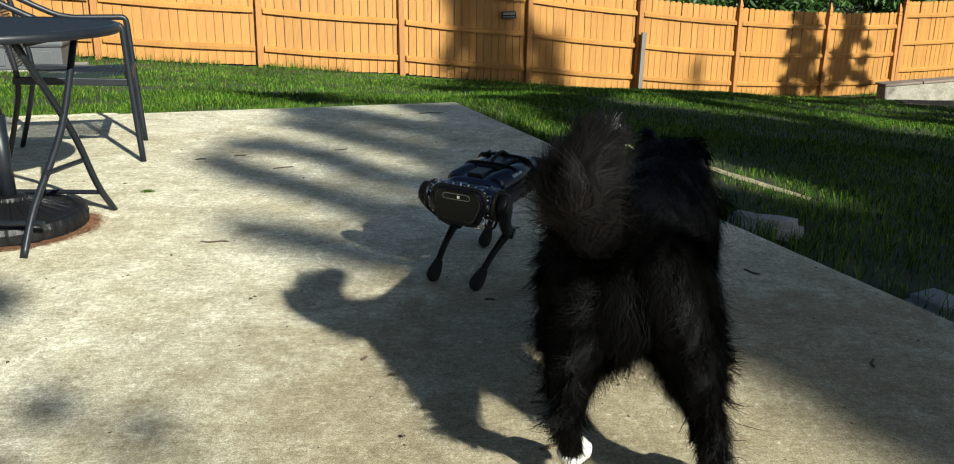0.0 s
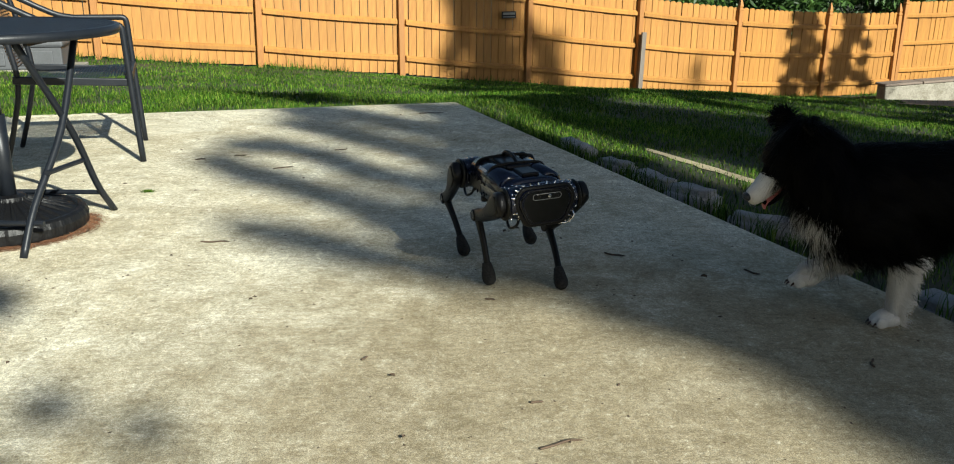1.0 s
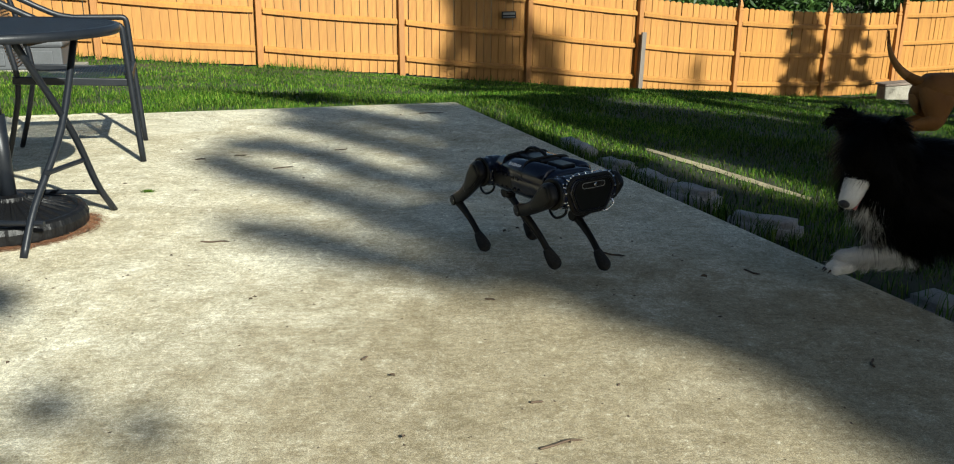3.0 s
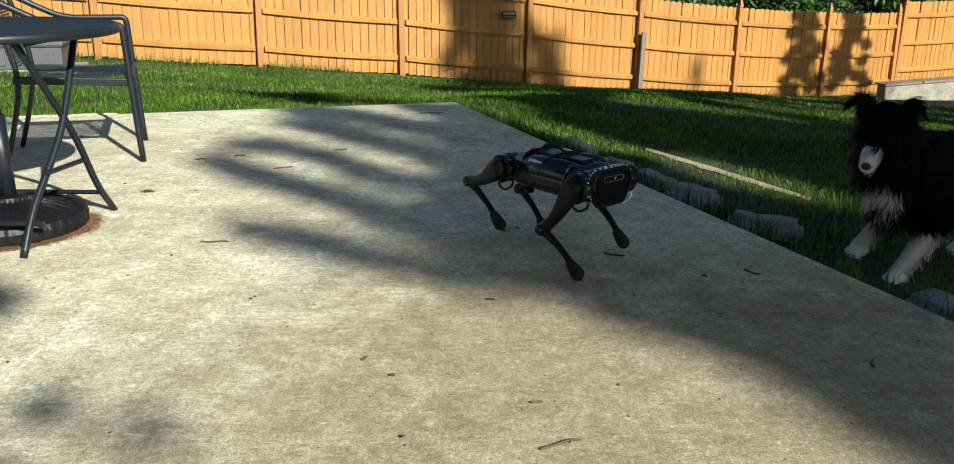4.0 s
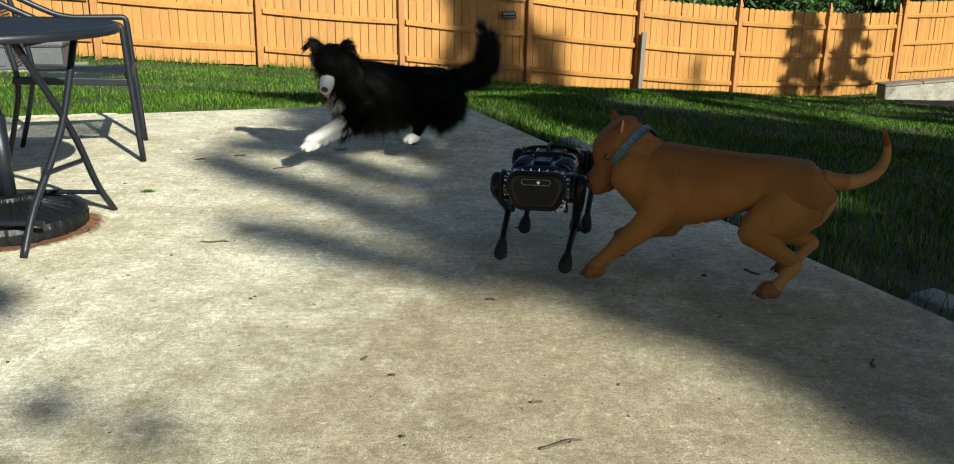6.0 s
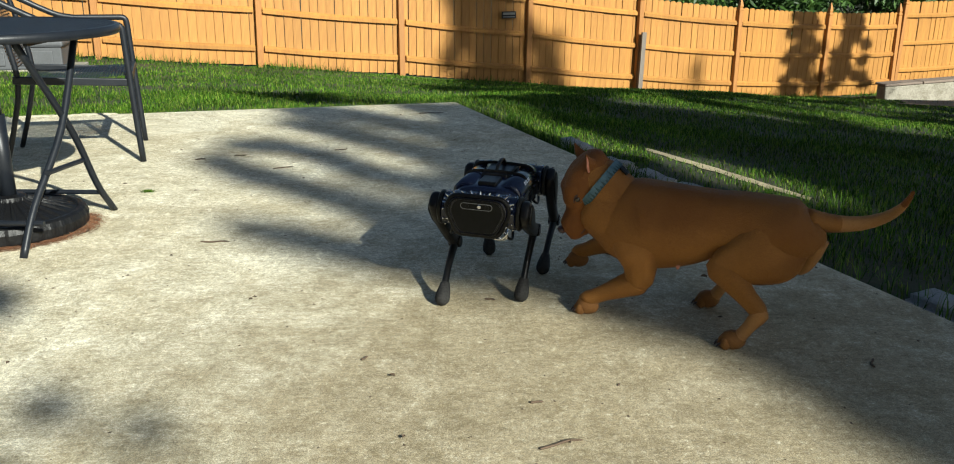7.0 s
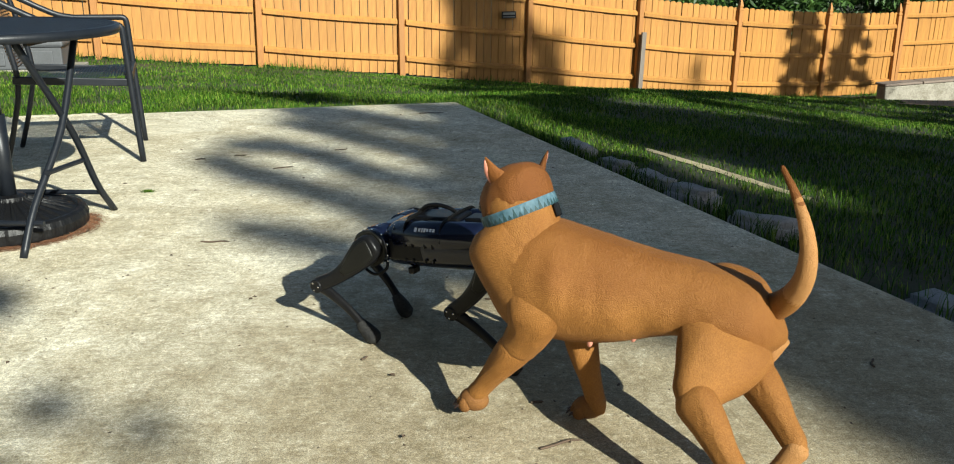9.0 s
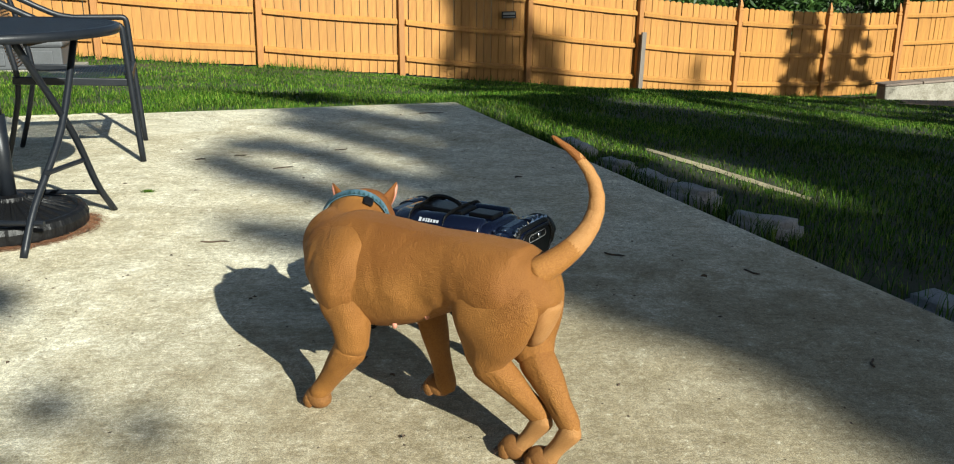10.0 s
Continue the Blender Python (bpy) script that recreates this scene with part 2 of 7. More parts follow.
def ground_z(x, y):
    """The lawn falls away from the slab to the foot of the fence."""
    d = max(outside_slab(x, y)[0], 0.0)
    e = max(float(np.interp(x, FENCE_X, FENCE_Y)) - y, 0.0)
    t = d / (d + e + 1e-6)
    foot = float(np.interp(x, FENCE_X, FENCE_Z))
    hollow = 0.20 * math.exp(-((x - 9.3) / 1.4) ** 2 - ((y - 18.1) / 1.1) ** 2)      # before the low wall
    return -0.05 - hollow + (foot + 0.05) * t + 0.02 * noise.noise((x * 0.8, y * 0.8, 0)) * min(1.0, d * 2)


def build_slab():
    far, near = CORNER + FAR_DIR * 9, CORNER + SIDE_DIR * 16
    pts = [CORNER, far, far + SIDE_DIR * 16, near]
    bm = bmesh.new()
    top = [bm.verts.new((p.x, p.y, 0)) for p in pts]
    low = [bm.verts.new((p.x, p.y, -0.16)) for p in pts]
    bm.faces.new(top)
    bm.faces.new(low[::-1])
    for i in range(4):
        bm.faces.new((top[i], low[i], low[(i + 1) % 4], top[(i + 1) % 4]))
    bmesh.ops.recalc_face_normals(bm, faces=bm.faces)
    bmesh.ops.bevel(bm, geom=[e for e in bm.edges if all(v.co.z > -0.01 for v in e.verts)], offset=0.012, segments=2, affect="EDGES")
    tagged(part("patio", bm, CONCRETE), "weathered pale concrete patio slab with brown stains", "patio", kind="structure")


def build_ground():
    def axis(lo, hi, fine_lo, fine_hi, step):
        a = list(np.arange(fine_lo, fine_hi + 1e-6, step))
        left = [fine_lo - (fine_lo - lo) * (k / 8) ** 2.2 for k in range(8, 0, -1)]
        right = [fine_hi + (hi - fine_hi) * (k / 8) ** 2.2 for k in range(1, 9)]
        return left + a + right
    xs, ys = axis(-900, 900, -12, 16, 0.35), axis(-900, 900, -4, 24, 0.35)
    verts = [(x, y, ground_z(min(max(x, -14), 18), min(max(y, -6), 26)) - (0.12 if outside_slab(x, y)[0] < -0.25 else 0)) for y in ys for x in xs]
    w = len(xs)
    faces = [(j * w + i, j * w + i + 1, (j + 1) * w + i + 1, (j + 1) * w + i) for j in range(len(ys) - 1) for i in range(w - 1)]
    me = bpy.data.meshes.new("ground")
    me.from_pydata(verts, [], faces)
    me.shade_smooth()
    tagged(mesh_part("ground", me, SOIL), "sloping lawn soil with thin worn patches", "ground", kind="structure")


def build_grass():
    rng = np.random.default_rng(4)
    pts = []
    for x0, x1, y0, y1, per in ((-8, 1, 4.6, 8.5, 2200), (0.2, 5, 2.0, 6.5, 3200), (0, 8, 6.0, 10, 1500), (-9, 8, 8.5, 12, 1000), (-8, 11, 12, 15.5, 650), (-3, 14, 15.5, 21, 420)):
        n = int((x1 - x0) * (y1 - y0) * per)
        pts.append(np.stack([rng.uniform(x0, x1, n), rng.uniform(y0, y1, n)], 1))
    pts = np.concatenate(pts)
    v = pts - np.array([CORNER.x, CORNER.y])
    far = v @ np.array([FAR_DIR.y, -FAR_DIR.x])
    side = v @ np.array([-SIDE_DIR.y, SIDE_DIR.x])
    d = np.maximum(far, side)
    ok = (d > 0.015) & (np.abs(pts[:, 0]) < pts[:, 1] * 0.62 + 0.7)
    bare = (pts[:, 0] > 6.9 + (pts[:, 1] - 14.3) * 0.5) & (pts[:, 1] > 14.3) & (pts[:, 1] < 18.8)
    # a worn strip beside the slab
    q = pts - np.array([1.31, 4.58])
    u, w = q @ np.array([0.51, -0.86]), q @ np.array([0.86, 0.51])
    bare |= (np.abs(u) < 0.55) & (np.abs(w) < 0.07 + 0.03 * np.sin(u * 9))
    thin = np.array([noise.noise((x * 1.3, y * 1.3, 8)) for x, y in pts])
    ok &= ~(bare & (rng.random(len(pts)) < 0.80)) & ~((thin > 0.28) & (rng.random(len(pts)) < 0.6))
    pts, d = pts[ok], d[ok]
    n = len(pts)
    z = np.array([ground_z(x, y) for x, y in pts])
    fence_y = np.interp(pts[:, 0], FENCE_X, FENCE_Y)
    keep = pts[:, 1] < fence_y - 0.03
    pts, d, z, fence_y = pts[keep], d[keep], z[keep], fence_y[keep]
    n = len(pts)
    patchy = np.array([noise.noise((x * 0.7, y * 0.7, 3)) for x, y in pts])
    near_fence = np.clip(1 - (fence_y - pts[:, 1]) / 0.5, 0, 1)
    near_slab = np.clip(1 - d / 0.2, 0, 1)
    tall = rng.uniform(0.5, 1.1, n) * (0.042 + 0.02 * patchy) + near_fence * rng.random(n) * 0.16 * (patchy > -0.2) + near_slab * rng.random(n) * (0.05 + 0.10 * (pts[:, 0] > 0.2))
    tall = np.maximum(tall, 0.015)
    a = rng.uniform(0, 2 * np.pi, n)
    lean = rng.uniform(0.1, 0.9, n) * tall
    width = 0.0010 + 0.00024 * pts[:, 1] + 0.0006 * rng.random(n)
    ca, sa = np.cos(a), np.sin(a)
    base = np.stack([pts[:, 0], pts[:, 1], z - 0.004], 1)
    sidev = np.stack([-sa, ca, np.zeros(n)], 1) * width[:, None]
    ahead = np.stack([ca, sa, np.zeros(n)], 1)
    up = np.array([0, 0, 1.0])
    mid = base + ahead * (lean * 0.35)[:, None] + up * (tall * 0.6)[:, None]
    tip = base + ahead * lean[:, None] + up * tall[:, None]
    verts = np.stack([base - sidev, base + sidev, mid + sidev * 0.7, mid - sidev * 0.7, tip], 1).reshape(-1, 3)
    idx = np.arange(n)[:, None] * 5
    me = bpy.data.meshes.new("grass")
    tri = np.concatenate([idx + np.array([0, 1, 2]), idx + np.array([0, 2, 3]), idx + np.array([3, 2, 4])], 1).reshape(-1, 3)
    me.vertices.add(len(verts))
    me.vertices.foreach_set("co", verts.ravel())
    me.loops.add(tri.size)
    me.loops.foreach_set("vertex_index", tri.ravel())
    me.polygons.add(len(tri))
    me.polygons.foreach_set("loop_start", np.arange(len(tri)) * 3)
    me.update(calc_edges=True)
    tagged(mesh_part("grass", me, GRASS), "short green lawn grass with longer tufts at the edges", "grass", kind="stuff")


# ---------------------------------------------------------------- fence
def build_fence(name, posts, label, tall=1.83):
    root = empty(name, Matrix.Translation(posts[0]), label, "fence")
    o = Vector(posts[0])
    # one picket mesh, dog-eared top, base on its own origin
    bm = bmesh.new()
    w, t, h = 0.0695, 0.010, tall
    prof = [(-w, 0), (w, 0), (w, h - 0.03), (w - 0.03, h), (-w + 0.03, h), (-w, h - 0.03)]
    f = [bm.verts.new((x * 0.95, -t, z)) for x, z in prof]
    k = [bm.verts.new((x, t, z)) for x, z in prof]
    bm.faces.new(f)
    bm.faces.new(k[::-1])
    for i in range(6):
        bm.faces.new((f[i], k[i], k[(i + 1) % 6], f[(i + 1) % 6]))
    bmesh.ops.recalc_face_normals(bm, faces=bm.faces)
    picket_mesh = bpy.data.meshes.new("picket")
    bm.to_mesh(picket_mesh)
    bm.free()
    bm = bmesh.new()
    box(bm, (0.10, 0.10, tall + 0.06), (0, 0, (tall + 0.06) / 2 - 0.1), bevel=0.008)
    lathe(bm, [(0.055, tall - 0.06), (0.07, tall - 0.04), (0.07, tall - 0.01), (0.05, tall + 0.01), (0.062, tall + 0.05), (0.05, tall + 0.11), (0.012, tall + 0.22)], 4,
          pose(0, 0, 0.02, 0, 0, 45))
    post_mesh = bpy.data.meshes.new("post")
    bm.to_mesh(post_mesh)
    bm.free()
    rng = random.Random(5)
    for i, p in enumerate(posts):
        ob = mesh_part("post", post_mesh, POSTWOOD, root)
        nx = posts[min(i + 1, len(posts) - 1)]
        pv = posts[max(i - 1, 0)]
        ang = math.degrees(math.atan2(nx[1] - pv[1], nx[0] - pv[0]))
        ob.matrix_basis = Matrix.Translation(Vector(p) - o) @ pose(0, 0, 0, 0, 0, ang) @ pose(0, -0.035, 0, 0, 0, -ang) @ pose(0, 0, 0, rng.uniform(-1, 1), rng.uniform(-1, 1), ang)
    for a, b in zip(posts, posts[1:]):
        a, b = Vector(a), Vector(b)
        d = b - a
        flat = Vector((d.x, d.y, 0))
        ang = math.degrees(math.atan2(d.y, d.x))
        n = max(2, round(flat.length / 0.142))
        for i in range(n):
            s = (i + 0.5) / n
            ob = mesh_part("picket", picket_mesh, STAIN, root)
            sag = -0.02 * math.sin(math.pi * s)
            back = Vector((-d.y, d.x, 0)).normalized() * 0.03
            ob.matrix_basis = Matrix.Translation(a + d * s - o + back + Vector((0, 0, sag + 0.04 + rng.uniform(-0.006, 0.006)))) @ pose(0, 0, 0, rng.uniform(-.4, .4), rng.uniform(-.35, .35), ang)
        for z in (0.28, 0.90, 1.52):
            bm = bmesh.new()
            front = Vector((d.y, -d.x, 0)).normalized()
            pts = [a + d * s - o + Vector((0, 0, z + 0.04 - 0.02 * math.sin(math.pi * s))) + front * 0.0 for s in (0.035, 0.2, 0.4, 0.6, 0.8, 0.972)]
            ring = []
            prof = [(-0.045, 0.0), (-0.045, 0.058), (0.012, 0.062), (0.045, 0.030), (0.045, 0.0)]
            for q in pts:
                ring.append([bm.verts.new(q + front * (e - 0.018) + Vector((0, 0, u))) for u, e in prof])
            for r0, r1 in zip(ring, ring[1:]):
                for i in range(5):
                    bm.faces.new((r0[i], r1[i], r1[(i + 1) % 5], r0[(i + 1) % 5]))
            bm.faces.new(ring[0])
            bm.faces.new(ring[-1][::-1])
            bmesh.ops.recalc_face_normals(bm, faces=bm.faces)
            part("rail", bm, STAIN, root)
    return root


# ---------------------------------------------------------------- plants that shade or back the yard
def leaf_cloud(blobs, count, size, seed, squash=0.6):
    """Leaf quads inside ellipsoids: (centre, radii)."""
    rng = np.random.default_rng(seed)
    vol = np.array([r[0] * r[1] * r[2] for c, r in blobs])
    which = rng.choice(len(blobs), count, p=vol / vol.sum())
    c = np.array([b[0] for b in blobs])[which]
    r = np.array([b[1] for b in blobs])[which]
    u = rng.normal(size=(count, 3))
    u /= np.linalg.norm(u, axis=1)[:, None]
    p = c + r * u * (rng.random(count) ** (1 / 2.2))[:, None]
    a = rng.normal(size=(count, 3))
    a /= np.linalg.norm(a, axis=1)[:, None]
    b = np.cross(a, rng.normal(size=(count, 3)))
    b /= np.linalg.norm(b, axis=1)[:, None]
    s = (size * rng.uniform(0.6, 1.4, count))[:, None]
    verts = np.stack([p - a * s, p + b * s * squash * 0.5, p + a * s, p - b * s * squash * 0.5], 1).reshape(-1, 3)
    idx = np.arange(count)[:, None] * 4
    quads = idx + np.array([0, 1, 2, 3])
    me = bpy.data.meshes.new("crown")
    me.vertices.add(len(verts))
    me.vertices.foreach_set("co", verts.ravel())
    me.loops.add(quads.size)
    me.loops.foreach_set("vertex_index", quads.ravel())
    me.polygons.add(len(quads))
    me.polygons.foreach_set("loop_start", np.arange(len(quads)) * 4)
    me.update(calc_edges=True)
    return me


def tree(base, blobs, count, size, label, seed, thick=0.16):
    """Trunk and limbs that reach each leaf clump; blobs in world space."""
    b = Vector(base)
    root = empty("tree", Matrix.Translation(b), label, "tree")
    top = max(c[2] for c, r in blobs)
    mid = sum((Vector(c) for c, r in blobs), Vector()) / len(blobs)
    bm = bmesh.new()
    spine = arc([(0, 0, -0.1), ((mid.x - b.x) * 0.15, (mid.y - b.y) * 0.15, (top - b.z) * 0.35), ((mid.x - b.x) * 0.8, (mid.y - b.y) * 0.8, (top - b.z) * 0.75), (mid.x - b.x, mid.y - b.y, top - b.z)], 6)
    rod(bm, spine, [thick * (1 - 0.95 * (i / (len(spine) - 1)) ** 0.6) for i in range(len(spine))], 9)
    for c, r in blobs:
        e = Vector(c) - b
        s = spine[min(range(len(spine)), key=lambda i: abs(spine[i].z - (e.z * 0.75)))]
        rod(bm, arc([s, s.lerp(e, 0.5) + Vector((0, 0, 0.15)), e], 4), [thick * 0.09 * (1 - 0.09 * i) for i in range(9)], 6)
    part("trunk", bm, BARK, root, smooth=True)
    me = leaf_cloud([(Vector(c) - b, r) for c, r in blobs], count, size, seed)
    mesh_part("crown", me, LEAF, root)
    return root


def over(x, y, height, z0=0.0):
    """The place at that height from which a shadow falls on (x, y, z0)."""
    return Vector((x, y, z0)) + TO_SUN * ((height - z0) / TO_SUN.z)


def shade(spots):
    """Clumps of leaves whose shade lies on the given plan: x, y, half length, half width, height, ground."""
    out = []
    for x, y, rx, ry, h, z0 in spots:
        p = over(x, y, h, z0)
        out.append((tuple(p), (rx, ry, min(rx, ry) * 0.8)))
    return out


# ---------------------------------------------------------------- furniture on the patio
def build_table():
    root = empty("patio_table", pose(-1.78, 3.13, 0), "round dark steel mesh patio table with folding legs", "table")
    o = Vector((-1.78, 3.13, 0))
    bm = bmesh.new()
    R, z, shift = 0.450, 0.72, Vector((0.034, 0.01, 0))
    # mesh top: rim ring and a lattice of thin strips
    n = 72
    rim = [(R, z - 0.03), (R + 0.004, z - 0.015), (R, z), (R - 0.012, z + 0.002)]
    rings = [[bm.verts.new((shift.x + r * math.cos(2 * math.pi * k / n), shift.y + r * math.sin(2 * math.pi * k / n), h)) for k in range(n)] for r, h in rim + [(R - 0.016, z - 0.004), (R - 0.014, z - 0.03)]]
    for a, b in zip(rings, rings[1:] + rings[:1]):
        for k in range(n):
            bm.faces.new((a[k], a[(k + 1) % n], b[(k + 1) % n], b[k]))
    bmesh.ops.recalc_face_normals(bm, faces=bm.faces)
    part("rim", bm, STEEL, root, smooth=True)
    bm = bmesh.new()
    step = 0.0105
    for ang in (32, -32):
        m = pose(0, 0, 0, 0, 0, ang)
        for i in range(-41, 42):
            y = i * step
            half = math.sqrt(max((R - 0.014) ** 2 - y * y, 0))
            vs = [shift + m @ Vector(q) for q in ((-half, y - 0.0026, z - 0.002), (half, y - 0.0026, z - 0.002), (half, y + 0.0026, z - 0.002), (-half, y + 0.0026, z - 0.002))]
            lo = [v - Vector((0, 0, 0.003 if ang > 0 else 0.0035)) for v in vs]
            a, b = [bm.verts.new(v) for v in vs], [bm.verts.new(v) for v in lo]
            bm.faces.new(a)
            bm.faces.new(b[::-1])
            bm.faces.new((a[0], b[0], b[1], a[1]))
            bm.faces.new((a[2], b[2], b[3], a[3]))
    part("mesh_top", bm, MESHTOP, root, "fine expanded steel mesh")
    bm = bmesh.new()
    lathe(bm, [(0.03, z - 0.035), (0.045, z - 0.03), (0.045, z - 0.004), (0.03, z - 0.001)], 24)
    part("umbrella_ring", bm, STEEL, root)
    for side in (1, -1):
        x = 0.33 * side
        bm = bmesh.new()
        rod(bm, arc([(x + 0.02 * side, 0.185, 0.0), (x + 0.005 * side, 0.09, 0.13), (x - 0.01 * side, -0.03, 0.36), (x - 0.045 * side, -0.27, 0.69)], 5), 0.0125)
        part("leg", bm, STEEL, root, smooth=True)
        bm = bmesh.new()
        rod(bm, arc([(x - 0.05 * side, -0.40, 0.0), (x - 0.04 * side, -0.30, 0.15), (x - 0.01 * side, -0.10, 0.38), (x - 0.02 * side, 0.12, 0.69)], 5), 0.0125)
        part("leg", bm, STEEL, root, smooth=True)
        bm = bmesh.new()
        rod(bm, [(x - 0.015 * side, -0.235, 0.25), (x - 0.006 * side, 0.045, 0.235)], 0.009)
        part("brace", bm, STEEL, root)
        bm = bmesh.new()
        box(bm, (0.014, 0.40, 0.03), (x - 0.02 * side, -0.05, 0.69))
        part("top_bracket", bm, STEEL, root)
    for y, zz in ((0.115, 0.09), (-0.33, 0.10)):
        bm = bmesh.new()
        rod(bm, [(-0.33, y, zz), (0.33, y, zz)], 0.009)
        part("stretcher", bm, STEEL, root)


def build_umbrella_base():
    cx, cy = -1.70, 3.06
    root = empty("umbrella_base", pose(cx, cy, 0), "black ribbed plastic umbrella base with its pole, ringed by rust", "umbrella base")
    bm = bmesh.new()
    n = 144
    # (radius, height, how far the beads stand out, how high the ribs stand)
    prof = [(0.246, 0.0, 0, 0), (0.256, 0.012, 0.002, 0), (0.258, 0.045, 0.003, 0), (0.250, 0.064, 0.002, 0), (0.238, 0.070, 0, 0), (0.226, 0.070, 0, 0), (0.220, 0.062, 0, 0),
            (0.205, 0.068, 0, 0.003), (0.15, 0.084, 0, 0.006), (0.10, 0.098, 0, 0.006), (0.062, 0.112, 0, 0.003), (0.056, 0.125, 0, 0), (0.040, 0.130, 0, 0)]
    rings = []
    for r, z, bead, rib in prof:
        rings.append([bm.verts.new(((r + bead * ((k // 2) % 2)) * math.cos(2 * math.pi * k / n), (r + bead * ((k // 2) % 2)) * math.sin(2 * math.pi * k / n), z + rib * (1 if k % 6 < 2 else -0.3))) for k in range(n)])
    for a, b in zip(rings, rings[1:]):
        for k in range(n):
            bm.faces.new((a[k], a[(k + 1) % n], b[(k + 1) % n], b[k]))
    bm.faces.new(rings[-1])
    part("base", bm, PLASTIC, root)
    bm = bmesh.new()
    rod(bm, [(0, 0, 0.10), (0.0, 0, 0.42)], 0.028, 20)
    part("tube", bm, STEEL, root, smooth=True)
    bm = bmesh.new()
    rod(bm, [(0, 0, 0.42), (0.0, 0.0, 2.1)], 0.020, 16)
    part("pole", bm, STEEL, root, smooth=True)
    # fallen needles gathered round the foot
    rng = random.Random(3)
    bm = bmesh.new()
    for i in range(1500):
        a = rng.uniform(-2.6, 0.7)
        r = 0.256 + abs(rng.gauss(0, 0.024))
        c = Vector((cx + r * math.cos(a), cy + r * math.sin(a), 0.004 + rng.random() * 0.006))
        d = Vector((math.cos(a + 1.57 + rng.gauss(0, 0.5)), math.sin(a + 1.57 + rng.gauss(0, 0.5)), rng.gauss(0, 0.1))) * rng.uniform(0.008, 0.025)
        s = d.cross(Vector((0, 0, 1))).normalized() * 0.0015
        bm.faces.new([bm.verts.new(q) for q in (c - d, c + s, c + d, c - s)])
    tagged(part("pine_needles", bm, NEEDLES), "rust-brown dry pine needles round the umbrella base", "pine needles", kind="stuff")


def build_chair():
    """Steel mesh stacking armchair; local x faces forward."""
    yaw = 19.0
    o = Vector((-1.71, 4.405, 0))
    root = empty("patio_chair", Matrix.Translation(o) @ pose(0, 0, 0, 0, 0, yaw), "dark grey steel patio armchair with a mesh seat", "chair")
    w = 0.265
    for side in (-1, 1):
        y = w * side
        bm = bmesh.new()
        rod(bm, arc([(0.0, y, 0.0), (-0.016, y, 0.30), (-0.030, y, 0.61)], 4) + arc([(-0.033, y, 0.632), (-0.042, y, 0.645), (-0.060, y, 0.649)], 3) + arc([(-0.28, y, 0.650), (-0.38, y, 0.675), (-0.60, y * 0.98, 0.79)], 4), 0.0125, 10, 1.2)
        part("arm", bm, STEEL, root, smooth=True)
        bm = bmesh.new()
        rod(bm, arc([(-0.60, y * 0.97, 0.0), (-0.54, y * 0.95, 0.2), (-0.50, y * 0.93, 0.42), (-0.55, y * 0.93, 0.70), (-0.62, y * 0.93, 0.95)], 5), 0.0125, 10)
        part("back_leg", bm, STEEL, root, smooth=True)
        bm = bmesh.new()
        box(bm, (0.50, 0.022, 0.035), (-0.27, y * 0.96, 0.395), pose(0, 0, 0, 0, 3, 0), 0.004)
        part("seat_rail", bm, STEEL, root)
    bm = bmesh.new()
    box(bm, (0.035, 0.53, 0.04), (-0.025, 0, 0.405), None, 0.008)
    part("front_rail", bm, STEEL, root)
    for name, tilt, ax in (("seat", 3, 0), ("backrest", 0, 1)):
        bm = bmesh.new()
        nx, ny = 34, 36
        for i in range(nx + 1):
            s = i / nx
            for strip in (0,):
                if ax == 0:
                    a, b = Vector((-0.02 - 0.48 * s, -0.25, 0.415 - 0.025 * s)), Vector((-0.02 - 0.48 * s, 0.25, 0.415 - 0.025 * s))
                    wv = Vector((0.0035, 0, 0))
                else:
                    a, b = Vector((-0.515 - 0.11 * s, -0.24, 0.45 + 0.48 * s)), Vector((-0.515 - 0.11 * s, 0.24, 0.45 + 0.48 * s))
                    wv = Vector((0, 0, 0.0035))
                bm.faces.new([bm.verts.new(q) for q in (a - wv, b - wv, b + wv, a + wv)])
        for i in range(ny + 1):
            y = -0.25 + 0.5 * i / ny
            if ax == 0:
                a, b = Vector((-0.02, y, 0.4165)), Vector((-0.50, y, 0.3915))
            else:
                a, b = Vector((-0.5135, y * 0.96, 0.45)), Vector((-0.6235, y * 0.96, 0.93))
            wv = Vector((0, 0.0035, 0))
            bm.faces.new([bm.verts.new(q) for q in (a - wv, b - wv, b + wv, a + wv)])
        part(name, bm, MESHTOP, root, "dark steel mesh")


